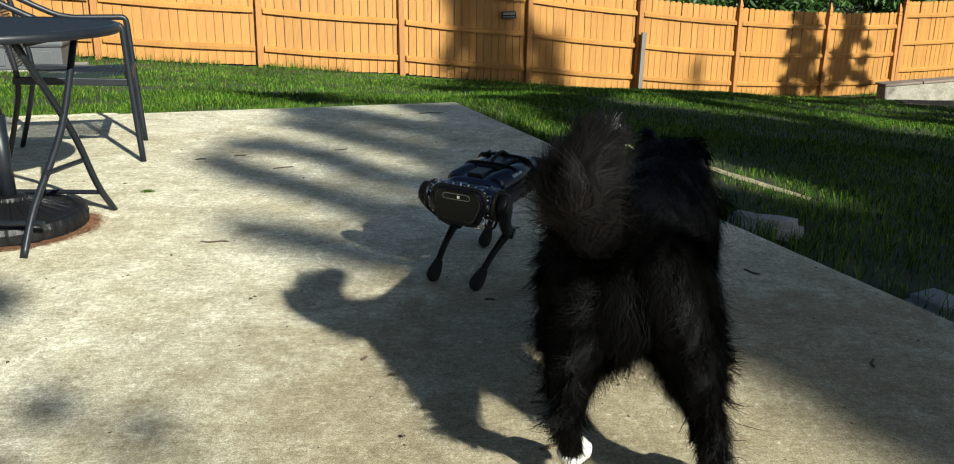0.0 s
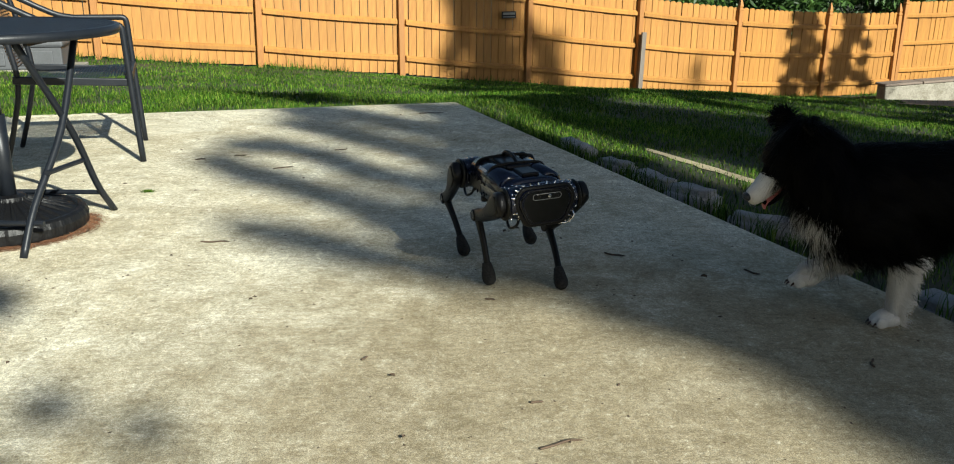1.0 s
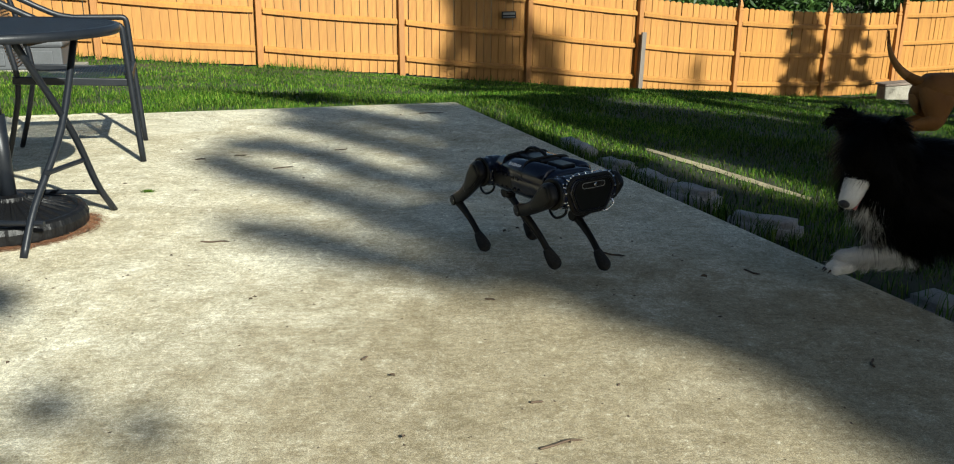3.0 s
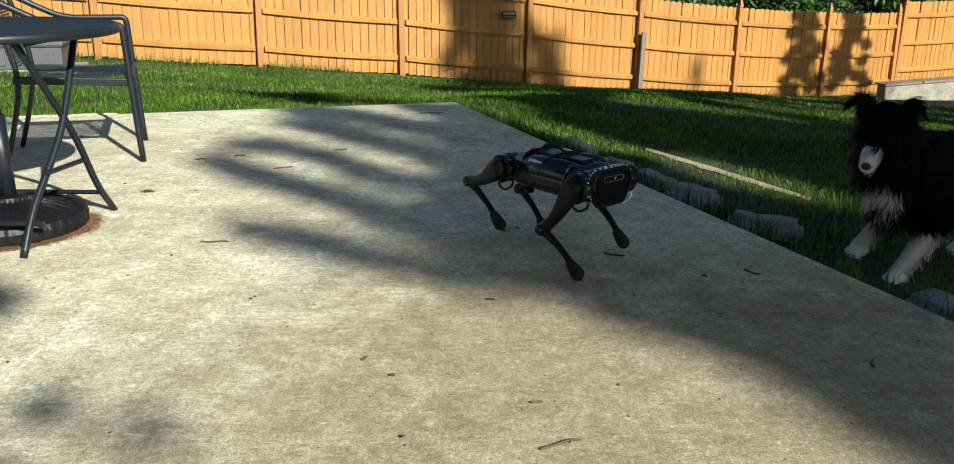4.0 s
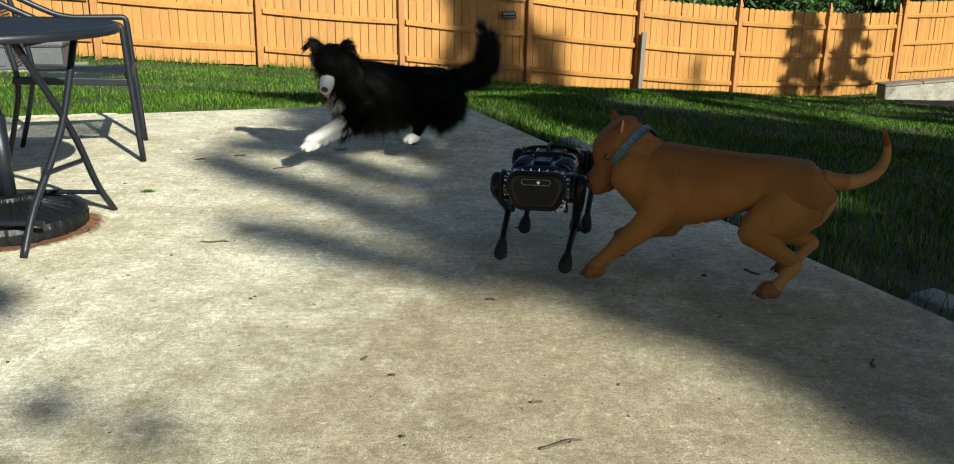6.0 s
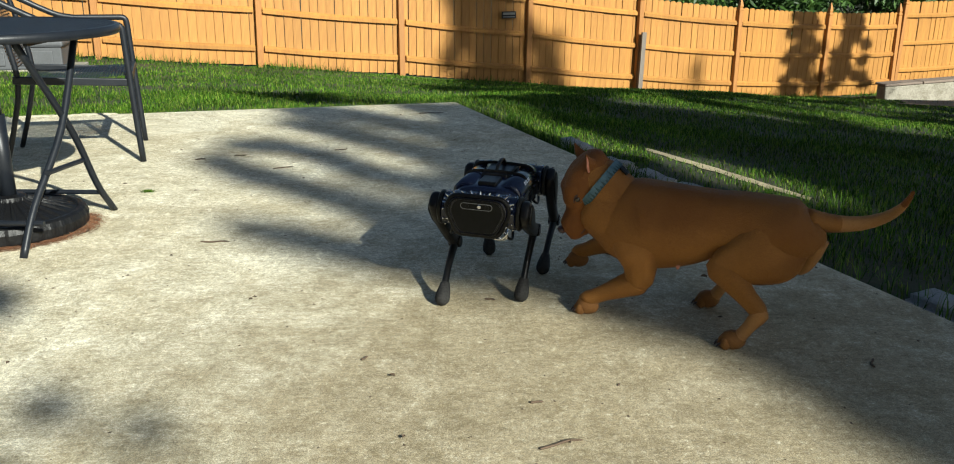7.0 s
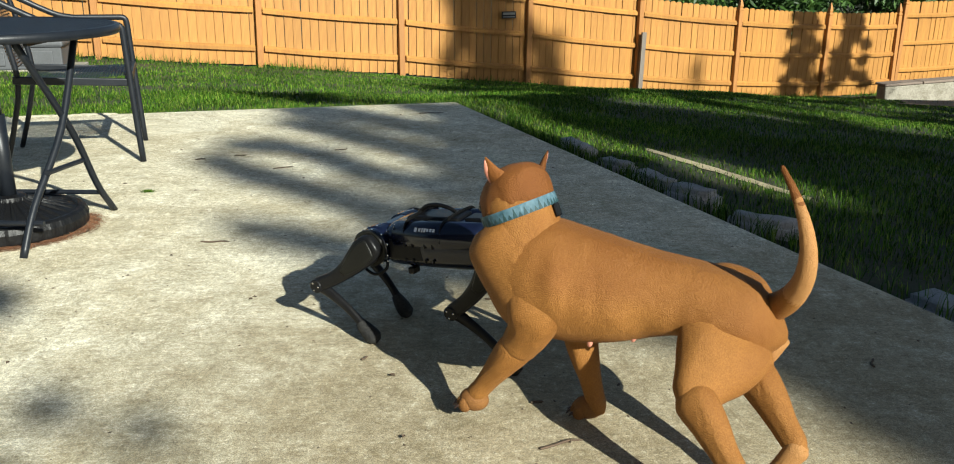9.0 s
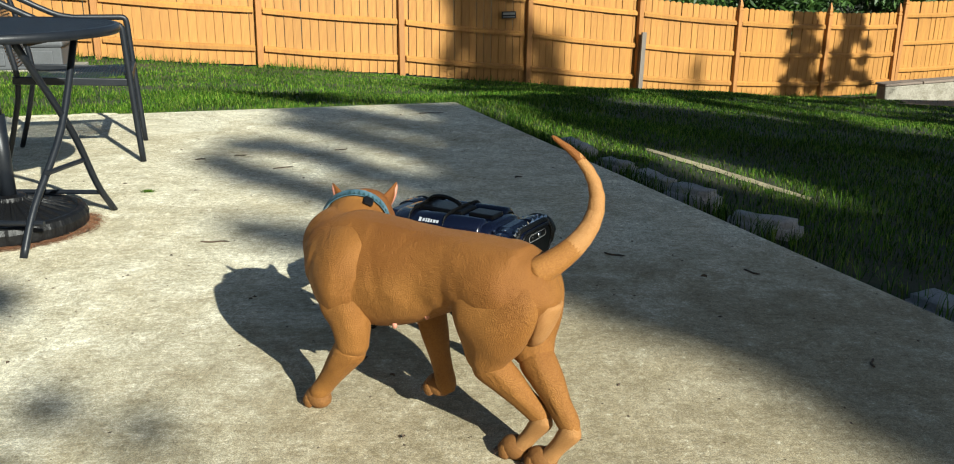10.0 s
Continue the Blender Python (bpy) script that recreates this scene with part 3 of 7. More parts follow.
def build_deck_box():
    """Grey plastic storage chest on a slab behind the chair."""
    x, y = -5.55, 11.25
    z = ground_z(x, y)
    root = empty("storage_box", pose(x, y, z + 0.06, 0, 0, 14), "closed grey plastic storage chest beside the lawn", "storage box")
    bm = bmesh.new()
    box(bm, (1.7, 0.6, 0.28), (-0.55, 0, 0.14), None, 0.02)
    part("body", bm, GREYBOX, root)
    bm = bmesh.new()
    box(bm, (1.76, 0.66, 0.08), (-0.55, 0, 0.31), None, 0.03)
    part("lid", bm, GREYBOX, root)
    for i in range(3):
        bm = bmesh.new()
        box(bm, (0.44, 0.03, 0.18), (-0.02 - 0.55 * i, -0.302, 0.14), None, 0.012)
        part("side_panel", bm, GREYBOX, root)
    bm = bmesh.new()
    box(bm, (1.9, 0.8, 0.09), (0, 0, 0), None, 0.01)
    ob = tagged(part("paving_slab", bm, WHITEWALL), "pale concrete slab under the storage box", "slab")
    ob.matrix_basis = pose(x - 0.5, y - 0.02, z + 0.015, 0, 0, 14)


# ---------------------------------------------------------------- stones and litter
def rock(size, seed, name="edging_stone", label="rough pale granite edging stone beside the patio", bev=0.2):
    bm = bmesh.new()
    bmesh.ops.create_cube(bm, size=1, matrix=Matrix.Diagonal((*size, 1)))
    bmesh.ops.bevel(bm, geom=bm.edges[:], offset=min(size) * bev, segments=2, affect="EDGES")
    bmesh.ops.subdivide_edges(bm, edges=bm.edges[:], cuts=2, use_grid_fill=True)
    for v in bm.verts:
        k = noise.noise(v.co * 7 + Vector((seed * 3.1, 0, 0))) * 0.10 + noise.noise(v.co * 22 + Vector((seed, 5, 0))) * 0.035
        v.co += v.co.normalized() * k * min(size) * 1.6
    return tagged(part(name, bm, STONE, smooth=True), label, "stone", "edging stones")


def build_stones():
    # x, y, z, length, width, height, turn
    rows = [(0.55, 4.78, -0.065, 0.30, 0.12, 0.10, -66), (0.71, 4.36, -0.07, 0.24, 0.12, 0.10, -60), (0.835, 3.98, -0.06, 0.28, 0.12, 0.12, -66),
            (0.94, 3.67, -0.055, 0.24, 0.14, 0.15, -50), (1.14, 3.31, -0.075, 0.27, 0.13, 0.14, -30), (1.46, 2.42, -0.085, 0.36, 0.15, 0.13, -68)]
    for i, (x, y, z, l, w, h, a) in enumerate(rows):
        rock((l, w, h), i).matrix_basis = pose(x, y, z, random.uniform(-4, 4), random.uniform(-4, 4), a)


def build_edging():
    """Scalloped edging blocks along the far side of the slab."""
    root = empty("edging", Matrix(), "pale scalloped concrete edging along the patio", "edging", kind="structure")
    bm = bmesh.new()
    pts = [(0.15 * math.cos(a), 0.05 * math.sin(a) + 0.02) for a in (math.pi * k / 8 for k in range(9))]
    f = [bm.verts.new((x, y, 0.0)) for x, y in pts]
    k = [bm.verts.new((x, y, -0.1)) for x, y in pts]
    bm.faces.new(f)
    for i in range(9):
        bm.faces.new((f[i], k[i], k[(i + 1) % 9], f[(i + 1) % 9]))
    bmesh.ops.recalc_face_normals(bm, faces=bm.faces)
    me = bpy.data.meshes.new("edging_block")
    bm.to_mesh(me)
    bm.free()
    out = Vector((FAR_DIR.y, -FAR_DIR.x, 0))
    for i in range(9):
        ob = mesh_part("edging_block", me, CONCRETE, root)
        p = CORNER + FAR_DIR * (2.35 + i * 0.31) + out * 0.012
        ob.matrix_basis = Matrix.Translation((p.x, p.y, -0.004)) @ pose(0, 0, 0, 0, 0, math.degrees(math.atan2(FAR_DIR.y, FAR_DIR.x)) + 180)


def build_litter():
    rng = random.Random(11)

    def stick(x, y, length, ang, r=0.003, label="dry brown twig lying on the patio"):
        d = Vector((math.cos(radians(ang)), math.sin(radians(ang)), 0)) * length / 2
        side = Vector((-d.y, d.x, 0)).normalized()
        bm = bmesh.new()
        rod(bm, arc([-d, -d * 0.3 + side * rng.gauss(0, 0.006), d * 0.4 + side * rng.gauss(0, 0.008), d], 3), [r * 0.9, r, r, r, r, r, r, r, r * 0.8, r * 0.4], 6)
        if length > 0.08:
            q = d * 0.4
            rod(bm, [q, q + side * 0.012 + d * 0.2], r * 0.5, 5)
        ob = tagged(part("twig", bm, TWIG), label, "twig", "twigs on the patio")
        ob.matrix_basis = pose(x, y, r * 0.9)
    for x, y, l, a in ((-0.92, 2.92, 0.10, 2), (-0.30, 5.58, 0.16, 12), (0.47, 2.82, 0.075, -28), (0.18, 1.60, 0.10, 22), (-0.71, 4.46, 0.07, 30), (-0.92, 4.04, 0.10, 28),
                       (-1.36, 4.2, 0.05, 20), (-1.19, 4.30, 0.06, 10), (0.19, 3.9, 0.04, 40), (0.89, 2.66, 0.06, -50), (0.14, 1.78, 0.03, 10), (-0.28, 2.0, 0.025, 60), (0.04, 2.4, 0.03, -20), (1.0, 2.0, 0.05, 70)):
        stick(x, y, l, a)
    # curled dead leaves
    for x, y, s in ((0.72, 2.60, 0.020), (-0.47, 4.0, 0.012), (-0.66, 2.38, 0.012), (0.10, 3.06, 0.018), (0.15, 3.10, 0.014), (-0.15, 1.62, 0.012), (-0.2, 1.9, 0.014), (0.55, 2.95, 0.012), (-1.2, 3.6, 0.01), (-1.02, 2.76, 0.01), (0.30, 2.98, 0.012), (-1.15, 1.95, 0.012), (-1.1, 2.55, 0.010)):
        bm = bmesh.new()
        s *= 0.48
        rows = []
        for i in range(5):
            t = i / 4 - 0.5
            wv = 0.55 * math.cos(t * math.pi) + 0.05
            rows.append([bm.verts.new((t * 2 * s, u * wv * s, 0.004 + abs(u) * s * 0.7 + 0.2 * s * math.cos(3 * t))) for u in (-1, 0, 1)])
        for a, b in zip(rows, rows[1:]):
            for k in range(2):
                bm.faces.new((a[k], b[k], b[k + 1], a[k + 1]))
        ob = tagged(part("dead_leaf", bm, TWIG), "small curled dark dead leaf on the patio", "leaf", "dead leaves")
        ob.matrix_basis = pose(x, y, 0.0, 0, 0, rng.uniform(0, 360))
    # a tuft of moss
    bm = bmesh.new()
    for i in range(260):
        c = Vector((rng.gauss(0, 0.013), rng.gauss(0, 0.009), 0))
        d = Vector((rng.gauss(0, 1), rng.gauss(0, 1), 1.2)).normalized() * rng.uniform(0.006, 0.014)
        s = Vector((d.y, -d.x, 0)).normalized() * 0.0016
        bm.faces.new([bm.verts.new(q) for q in (c - s, c + s, c + d)])
    tagged(part("moss_tuft", bm, GRASS), "small olive tuft of moss on the patio", "moss").matrix_basis = pose(-1.40, 3.59, 0)
    # crumbs of bark and grit
    bm = bmesh.new()
    for i in range(900):
        u, v = rng.random(), rng.random()
        p = Vector((rng.uniform(-1.9, 2.2), rng.uniform(1.25, 6.0), 0.001))
        if outside_slab(p.x, p.y)[0] > -0.03:
            continue
        s = rng.uniform(0.0009, 0.0032) * (1.6 if rng.random() < 0.08 else 1)
        a = rng.uniform(0, 6.28)
        e = Vector((math.cos(a), math.sin(a), 0)) * s * rng.uniform(1, 2.6)
        f = Vector((-math.sin(a), math.cos(a), 0)) * s
        q = [bm.verts.new(p + w) for w in (e, f, -e, -f)]
        t = bm.verts.new(p + Vector((0, 0, s * 0.9)))
        for k in range(4):
            bm.faces.new((q[k], q[(k + 1) % 4], t))
    tagged(part("grit", bm, TWIG), "scattered dark crumbs of bark and grit", "grit", kind="stuff")


# ---------------------------------------------------------------- by the fence
def build_yard_edge():
    # low whitewashed wall with a brown cap under the raised end of the fence
    z = -2.25
    root = empty("retaining_wall", pose(8.60, 18.70, z + 0.03, 0, -3.4, 8.7), "low whitewashed retaining wall with a brown stone cap", "wall", kind="structure")
    bm = bmesh.new()
    box(bm, (5.0, 0.32, 0.62), (2.5, 0.0, 0.31), None, 0.03)
    part("wall_body", bm, WHITEWALL, root)
    for i in range(6):
        bm = bmesh.new()
        box(bm, (0.86, 0.38, 0.05), (0.40 + 0.88 * i, 0.0, 0.648), pose(0, 0, 0, random.uniform(-.6, .6), 0, random.uniform(-.6, .6)), 0.015)
        part("cap_stone", bm, CAPSTONE, root)
    bm = bmesh.new()
    vs = []
    for j in range(24):
        y = 14.3 + j * 0.2
        x0 = 6.9 + (y - 14.3) * 0.5 + 0.35 * noise.noise((y * 1.7, 0, 5))
        for i in range(10):
            x = x0 + i * 0.35
            vs.append(bm.verts.new((x, y, ground_z(x, y) + 0.022 + 0.012 * noise.noise((x * 3, y * 3, 2)))))
    for j in range(23):
        for i in range(9):
            bm.faces.new((vs[j * 10 + i], vs[j * 10 + i + 1], vs[(j + 1) * 10 + i + 1], vs[(j + 1) * 10 + i]))
    tagged(part("bare_earth", bm, DIRT, smooth=True), "bare brown earth worn through the lawn", "earth", kind="structure")
    bm = bmesh.new()
    vs = []
    for i in range(15):
        u = -0.6 + i * 0.085
        half = 0.042 * math.sin(math.pi * (i + 0.5) / 15) * (1 + 0.5 * math.sin(i * 2.3)) + 0.012
        for k in (-1, 0, 1):
            x, y = 1.31 + 0.51 * u + 0.86 * half * k, 4.58 - 0.86 * u + 0.51 * half * k
            vs.append(bm.verts.new((x, y, ground_z(x, y) + (0.016 if k == 0 else 0.004))))
    for i in range(14):
        for k in range(2):
            bm.faces.new((vs[i * 3 + k], vs[i * 3 + k + 1], vs[i * 3 + k + 4], vs[i * 3 + k + 3]))
    bmesh.ops.recalc_face_normals(bm, faces=bm.faces)
    tagged(part("worn_path", bm, WORN, smooth=True), "pale worn strip of earth in the lawn", "earth", kind="structure")
    # old grey stake against the fence
    bm = bmesh.new()
    box(bm, (0.10, 0.05, 1.22), (0, 0, 0.61), pose(0, 0, 0, 0, 1.2, 0), 0.006)
    tagged(part("wooden_stake", bm, GREYWOOD), "weathered grey wooden stake leaning on the fence post", "stake").matrix_basis = pose(3.22, 17.48, -1.66, 0, 0, 25)
    # small plate on the fence
    plate = empty("fence_sign", pose(0.545, 16.36, -0.06, 0, 0, 24), "small dark plate with pale bars screwed to the fence", "sign")
    bm = bmesh.new()
    box(bm, (0.29, 0.012, 0.125), (0, 0, 0), None, 0.004)
    part("plate", bm, STEEL, plate)
    for zz, hh in ((0.022, 0.04), (-0.035, 0.02)):
        bm = bmesh.new()
        box(bm, (0.24, 0.006, hh), (0, -0.009, zz))
        part("bar", bm, PALEBAR, plate)
    # bushes and a tree over the fence
    for i, (x, y, s) in enumerate(((6.5, 22.5, 1.25), (8.4, 23.2, 1.35), (10.0, 23.8, 1.3), (4.6, 21.6, 0.95), (11.6, 25.5, 1.8))):
        z = -2.0
        blobs = [((x + random.uniform(-0.9, 0.9) * s, y + random.uniform(-0.5, 0.5), z + (0.9 + random.random() * 1.3) * s), (0.75 * s, 0.7 * s, 0.55 * s)) for _ in range(8)]
        root = tree((x, y, z), blobs, 4200, 0.10, "dense dark green shrub behind the fence", 20 + i, 0.08)
        root.name = "shrub"
        root["category"] = "shrub"
    # white porch rail of the next house, beyond the fence
    rail = empty("porch_rail", pose(4.35, 23.4, -0.25, 0, 0, 8), "white porch railing of the next house", "railing")
    for zz in (0.0, 0.55):
        bm = bmesh.new()
        box(bm, (1.5, 0.06, 0.07), (0, 0, zz))
        part("rail", bm, WHITEWALL, rail)
    for i in range(9):
        bm = bmesh.new()
        box(bm, (0.04, 0.04, 0.55), (-0.68 + i * 0.17, 0, 0.27))
        part("baluster", bm, WHITEWALL, rail)
    for xx in (-0.72, 0.72):
        bm = bmesh.new()
        box(bm, (0.1, 0.1, 2.0), (xx, 0, -0.75))
        part("rail_post", bm, WHITEWALL, rail)


def build_shade_trees():
    # trees out of view, their clumps laid out from the shade they cast
    # branches of a tall tree behind the camera, over the patio
    patio = []

    def streak(points, r, height):
        """Leaves along a bough: its shade runs through the points of the slab."""
        for p in arc([(x, y, 0) for x, y in points], 5):
            patio.append((p.x, p.y, r, r, height, 0))
    streak([(-1.30, 4.22), (-0.98, 3.86), (-0.72, 3.62), (-0.46, 3.38), (-0.26, 3.12), (-0.02, 2.98)], 0.13, 9.8)
    streak([(-1.25, 4.62), (-0.86, 4.40), (-0.54, 4.00), (-0.30, 3.78), (-0.05, 3.62)], 0.14, 10.2)
    streak([(-0.84, 3.06), (-0.58, 2.95), (-0.36, 2.78), (-0.16, 2.66), (0.04, 2.58)], 0.115, 10.0)
    streak([(-1.05, 5.20), (-0.66, 4.80), (-0.30, 4.42), (0.0, 4.15)], 0.17, 10.6)
    streak([(-1.15, 5.68), (-0.70, 5.40), (-0.30, 5.05), (0.0, 4.80)], 0.19, 10.8)
    streak([(-0.42, 5.85), (-0.12, 5.55), (0.05, 5.30)], 0.17, 11.0)
    pick = random.Random(15)
    # the dense part of the crown, over the slab's side
    for i in range(17):
        for j in range(24):
            x, y = -0.12 + i * 0.13 + pick.uniform(-0.04, 0.04), 1.45 + j * 0.19 + pick.uniform(-0.05, 0.05)
            near = float(np.interp(x, [-0.15, 0.0, 0.24, 0.55, 0.68, 0.76, 0.86, 1.2], [2.95, 2.62, 2.42, 2.20, 2.02, 1.80, 1.62, 1.0]))
            gap = (x < 0.02 and 3.22 < y < 3.55) or (x < -0.02 and y < 2.95)
            if y > near and outside_slab(x, y)[0] < 0.1 and not gap:
                patio.append((x, y, 0.15, 0.15, 9.8 + pick.random() * 1.8, 0))
    tree((15.0, -10.0, -0.1), shade(patio), 11500, 0.085, "tall leafy tree that shades the patio", 31, 0.2)
    # small unseen crown, added to drop shade spots on the near slab
    small = [(-0.96, 1.74, 0.09, 0.06, 6.2, 0), (-0.68, 1.64, 0.08, 0.05, 6.4, 0), (-0.97, 1.43, 0.14, 0.08, 6.0, 0), (-1.42, 2.35, 0.12, 0.10, 6.2, 0), (-0.45, 1.35, 0.10, 0.06, 6.3, 0)]
    tree((6.0, -6.6, -0.1), shade(small), 420, 0.05, "thin young tree beside the patio", 32, 0.05)
    lawn = []
    rng = random.Random(77)

    def blot(x, y, r):
        lawn.append((x, y, r, r * 0.8, 9.0 + 3 * rng.random(), ground_z(x, y)))
    for i in range(16):
        for j in range(14):
            x, y = 0.3 + i * 0.42 + rng.uniform(-0.12, 0.12), 2.2 + j * 0.46 + rng.uniform(-0.12, 0.12)
            out, far, side = outside_slab(x, y)
            on_path = abs((x - 1.31) * 0.86 + (y - 4.58) * 0.51) < 0.36 and abs((x - 1.31) * 0.51 - (y - 4.58) * 0.86) < 0.62
            sunny = y > 5.2 and side < 0.75
            if out > 0.15 and not on_path and not sunny and y < 8.1 and rng.random() < 0.93:
                blot(x, y, 0.34)
    for k in range(26):
        blot(0.5 + rng.uniform(-0.9, 0.9), rng.uniform(8.6, 15.8), 0.42)
    for k in range(9):
        u = rng.uniform(-0.8, 0.8)
        blot(-1.55 - 0.56 * u + rng.uniform(-0.3, 0.3), 7.7 + 0.83 * u, 0.22)
    # more unseen clumps, scattered at random to dim the far lawn
    for k in range(46):
        blot(rng.uniform(2.0, 8.0), rng.uniform(8.0, 13.0), 0.38)
    for k in range(34):
        blot(rng.uniform(3.6, 9.2), rng.uniform(12.8, 17.4), 0.40)
    for x, y, r in ((7.4, 13.0, 0.7), (8.3, 15.0, 0.6), (7.2, 18.6, 0.6), (6.2, 18.2, 0.4), (6.6, 11.4, 0.6)):
        blot(x, y, r)
    tree((14.0, -9.0, -0.6), shade(lawn), 80000, 0.12, "broad leafy tree that shades the lawn", 33, 0.3)
    # unseen crown added to cast the broad soft shade on the fence
    onfence = []
    for k in range(15):
        f = k / 14
        for j in range(5):
            x = pick.uniform(-0.62, 0.80) + 0.10 * f
            onfence.append((x, 16.25 + (x - 0.15) * 0.45, 0.26, 0.24, 17.0 + 1.6 * f, -1.5 + 2.7 * f))
        if f < 0.62:
            for j in range(2):
                x = pick.uniform(0.9, 1.75 - 0.5 * f)
                onfence.append((x, 16.25 + (x - 0.15) * 0.45, 0.22, 0.2, 17.0 + 1.6 * f, -1.5 + 2.0 * f))
    for k in range(3):
        onfence.append((4.55 + pick.uniform(-0.2, 0.2), 18.2, 0.16, 0.16, 18.0, -1.5 + 0.2 * k))
    tree((18.6, -8.5, -0.9), shade(onfence), 9500, 0.10, "tall leafy tree beyond the lawn", 34, 0.2)
    conifer = []
    for k in range(11):
        f = k / 10
        for cx, half in ((7.15, 0.72), (8.42, 0.80)):
            for j in range(3):
                x = cx + (random.random() - 0.5) * 1.5 * half * (0.45 + 0.55 * (1 - f))
                conifer.append((x, 19.4 + (x - 7.15) * 0.5, 0.2, 0.16, 5.0 + 1.5 * f, -1.75 + 1.75 * f))
    tree((13.8, 9.6, -1.4), shade(conifer), 22000, 0.06, "dark bushy evergreen beside the yard", 35, 0.10)


def build_sky_blocker():
    """Unseen wall and roof behind the camera, added to block part of the sky."""
    root = empty("house", pose(-7.0, -3.2, 0), "plain sided house wall beside the patio", "house", kind="structure")
    bm = bmesh.new()
    box(bm, (12.0, 0.3, 5.4), (-0.2, 0, 2.7))
    part("wall", bm, GREYWOOD, root)
    bm = bmesh.new()
    box(bm, (12.6, 5.0, 0.2), (-0.2, -2.1, 5.5), pose(0, 0, 0, -14, 0, 0))
    part("blocker_roof", bm, BARK, root)


# ---------------------------------------------------------------- animals and robot: materials
def fur_material(name, base, second, rough=0.66, sheen=0.10, fine=520.0, streak=(0.6, 1, 1), per_island=False):
    m = material(name, base, rough, second=second, scale=6, fine=fine, bump=0.4, spec=0.22, stretch=streak)
    b = m.node_tree.nodes["Principled BSDF"]
    b.inputs["Sheen Weight"].default_value, b.inputs["Sheen Roughness"].default_value = sheen, 0.4
    b.inputs["Sheen Tint"].default_value = (*[min(1, c * 2 + 0.1) for c in base], 1)
    # slack skin over muscle
    n, link = m.node_tree.nodes, m.node_tree.links.new
    co, tex, bp = n.new("ShaderNodeTexCoord"), n.new("ShaderNodeTexNoise"), n.new("ShaderNodeBump")
    tex.inputs["Scale"].default_value, tex.inputs["Detail"].default_value, tex.inputs["Distortion"].default_value = 17.0, 3, 0.6
    bp.inputs["Strength"].default_value, bp.inputs["Distance"].default_value = 0.26, 0.022
    link(co.outputs["Object"], tex.inputs[0])
    link(tex.outputs["Fac"], bp.inputs["Height"])
    if b.inputs["Normal"].links:
        link(b.inputs["Normal"].links[0].from_socket, bp.inputs["Normal"])
    link(bp.outputs[0], b.inputs["Normal"])
    return m


TAN_FUR = fur_material("tan_short_fur", (0.265, 0.119, 0.027), (0.135, 0.049, 0.008))
def coat_material():
    """Short tan coat: reddish saddle, paler flanks and belly."""
    m = fur_material("tan_saddle_coat", (0.265, 0.119, 0.027), (0.135, 0.049, 0.008))
    n, link = m.node_tree.nodes, m.node_tree.links.new
    b = n["Principled BSDF"]
    before = b.inputs["Base Color"].links[0].from_socket
    co, sep = n.new("ShaderNodeTexCoord"), n.new("ShaderNodeSeparateXYZ")
    link(co.outputs["Object"], sep.inputs[0])
    tex = n.new("ShaderNodeTexNoise")
    tex.inputs["Scale"].default_value, tex.inputs["Detail"].default_value = 7.0, 3
    link(co.outputs["Object"], tex.inputs[0])
    wob = n.new("ShaderNodeMath")
    wob.operation = "MULTIPLY_ADD"
    wob.inputs[1].default_value = 0.16
    link(tex.outputs["Fac"], wob.inputs[0])
    link(sep.outputs["Z"], wob.inputs[2])
    for lo, hi, c, amount in ((0.09, 0.20, (0.125, 0.043, 0.007), 0.8), (0.02, -0.06, (0.33, 0.165, 0.050), 0.3), (-0.035, -0.075, (0.52, 0.33, 0.22), 0.7)):
        r, mx = n.new("ShaderNodeMapRange"), n.new("ShaderNodeMix")
        r.inputs["From Min"].default_value, r.inputs["From Max"].default_value, r.inputs["To Max"].default_value = lo, hi, amount
        link(wob.outputs[0], r.inputs["Value"])
        mx.data_type = "RGBA"
        mx.inputs["B"].default_value = (*c, 1)
        link(r.outputs[0], mx.inputs["Factor"])
        link(before, mx.inputs["A"])
        before = mx.outputs["Result"]
    link(before, b.inputs["Base Color"])
    return m


TAN_COAT = coat_material()
TAN_LIGHT = fur_material("pale_tan_fur", (0.34, 0.175, 0.062), (0.24, 0.11, 0.032))
TAN_DARK = fur_material("reddish_face_fur", (0.18, 0.066, 0.013), (0.11, 0.037, 0.007))

EAR_SKIN = material("pink_ear_skin", (0.50, 0.22, 0.15), 0.6, second=(0.38, 0.14, 0.09), scale=20, fine=100, bump=0.1)
TOE = fur_material("brown_toes", (0.20, 0.090, 0.024), (0.12, 0.05, 0.014))
NOSE = material("brown_nose", (0.04, 0.017, 0.013), 0.4, second=(0.028, 0.012, 0.01), scale=60, fine=300, bump=0.4)
BLACK_NOSE = material("black_nose", (0.012, 0.012, 0.013), 0.3, second=(0.02, 0.02, 0.02), scale=60, fine=300, bump=0.4)
TONGUE = material("pink_tongue", (0.55, 0.16, 0.16), 0.35, second=(0.48, 0.13, 0.13), scale=30, fine=200, bump=0.2)
EYE = material("dark_eye", (0.02, 0.012, 0.008), 0.08, second=(0.03, 0.018, 0.01), scale=50, fine=100, bump=0)
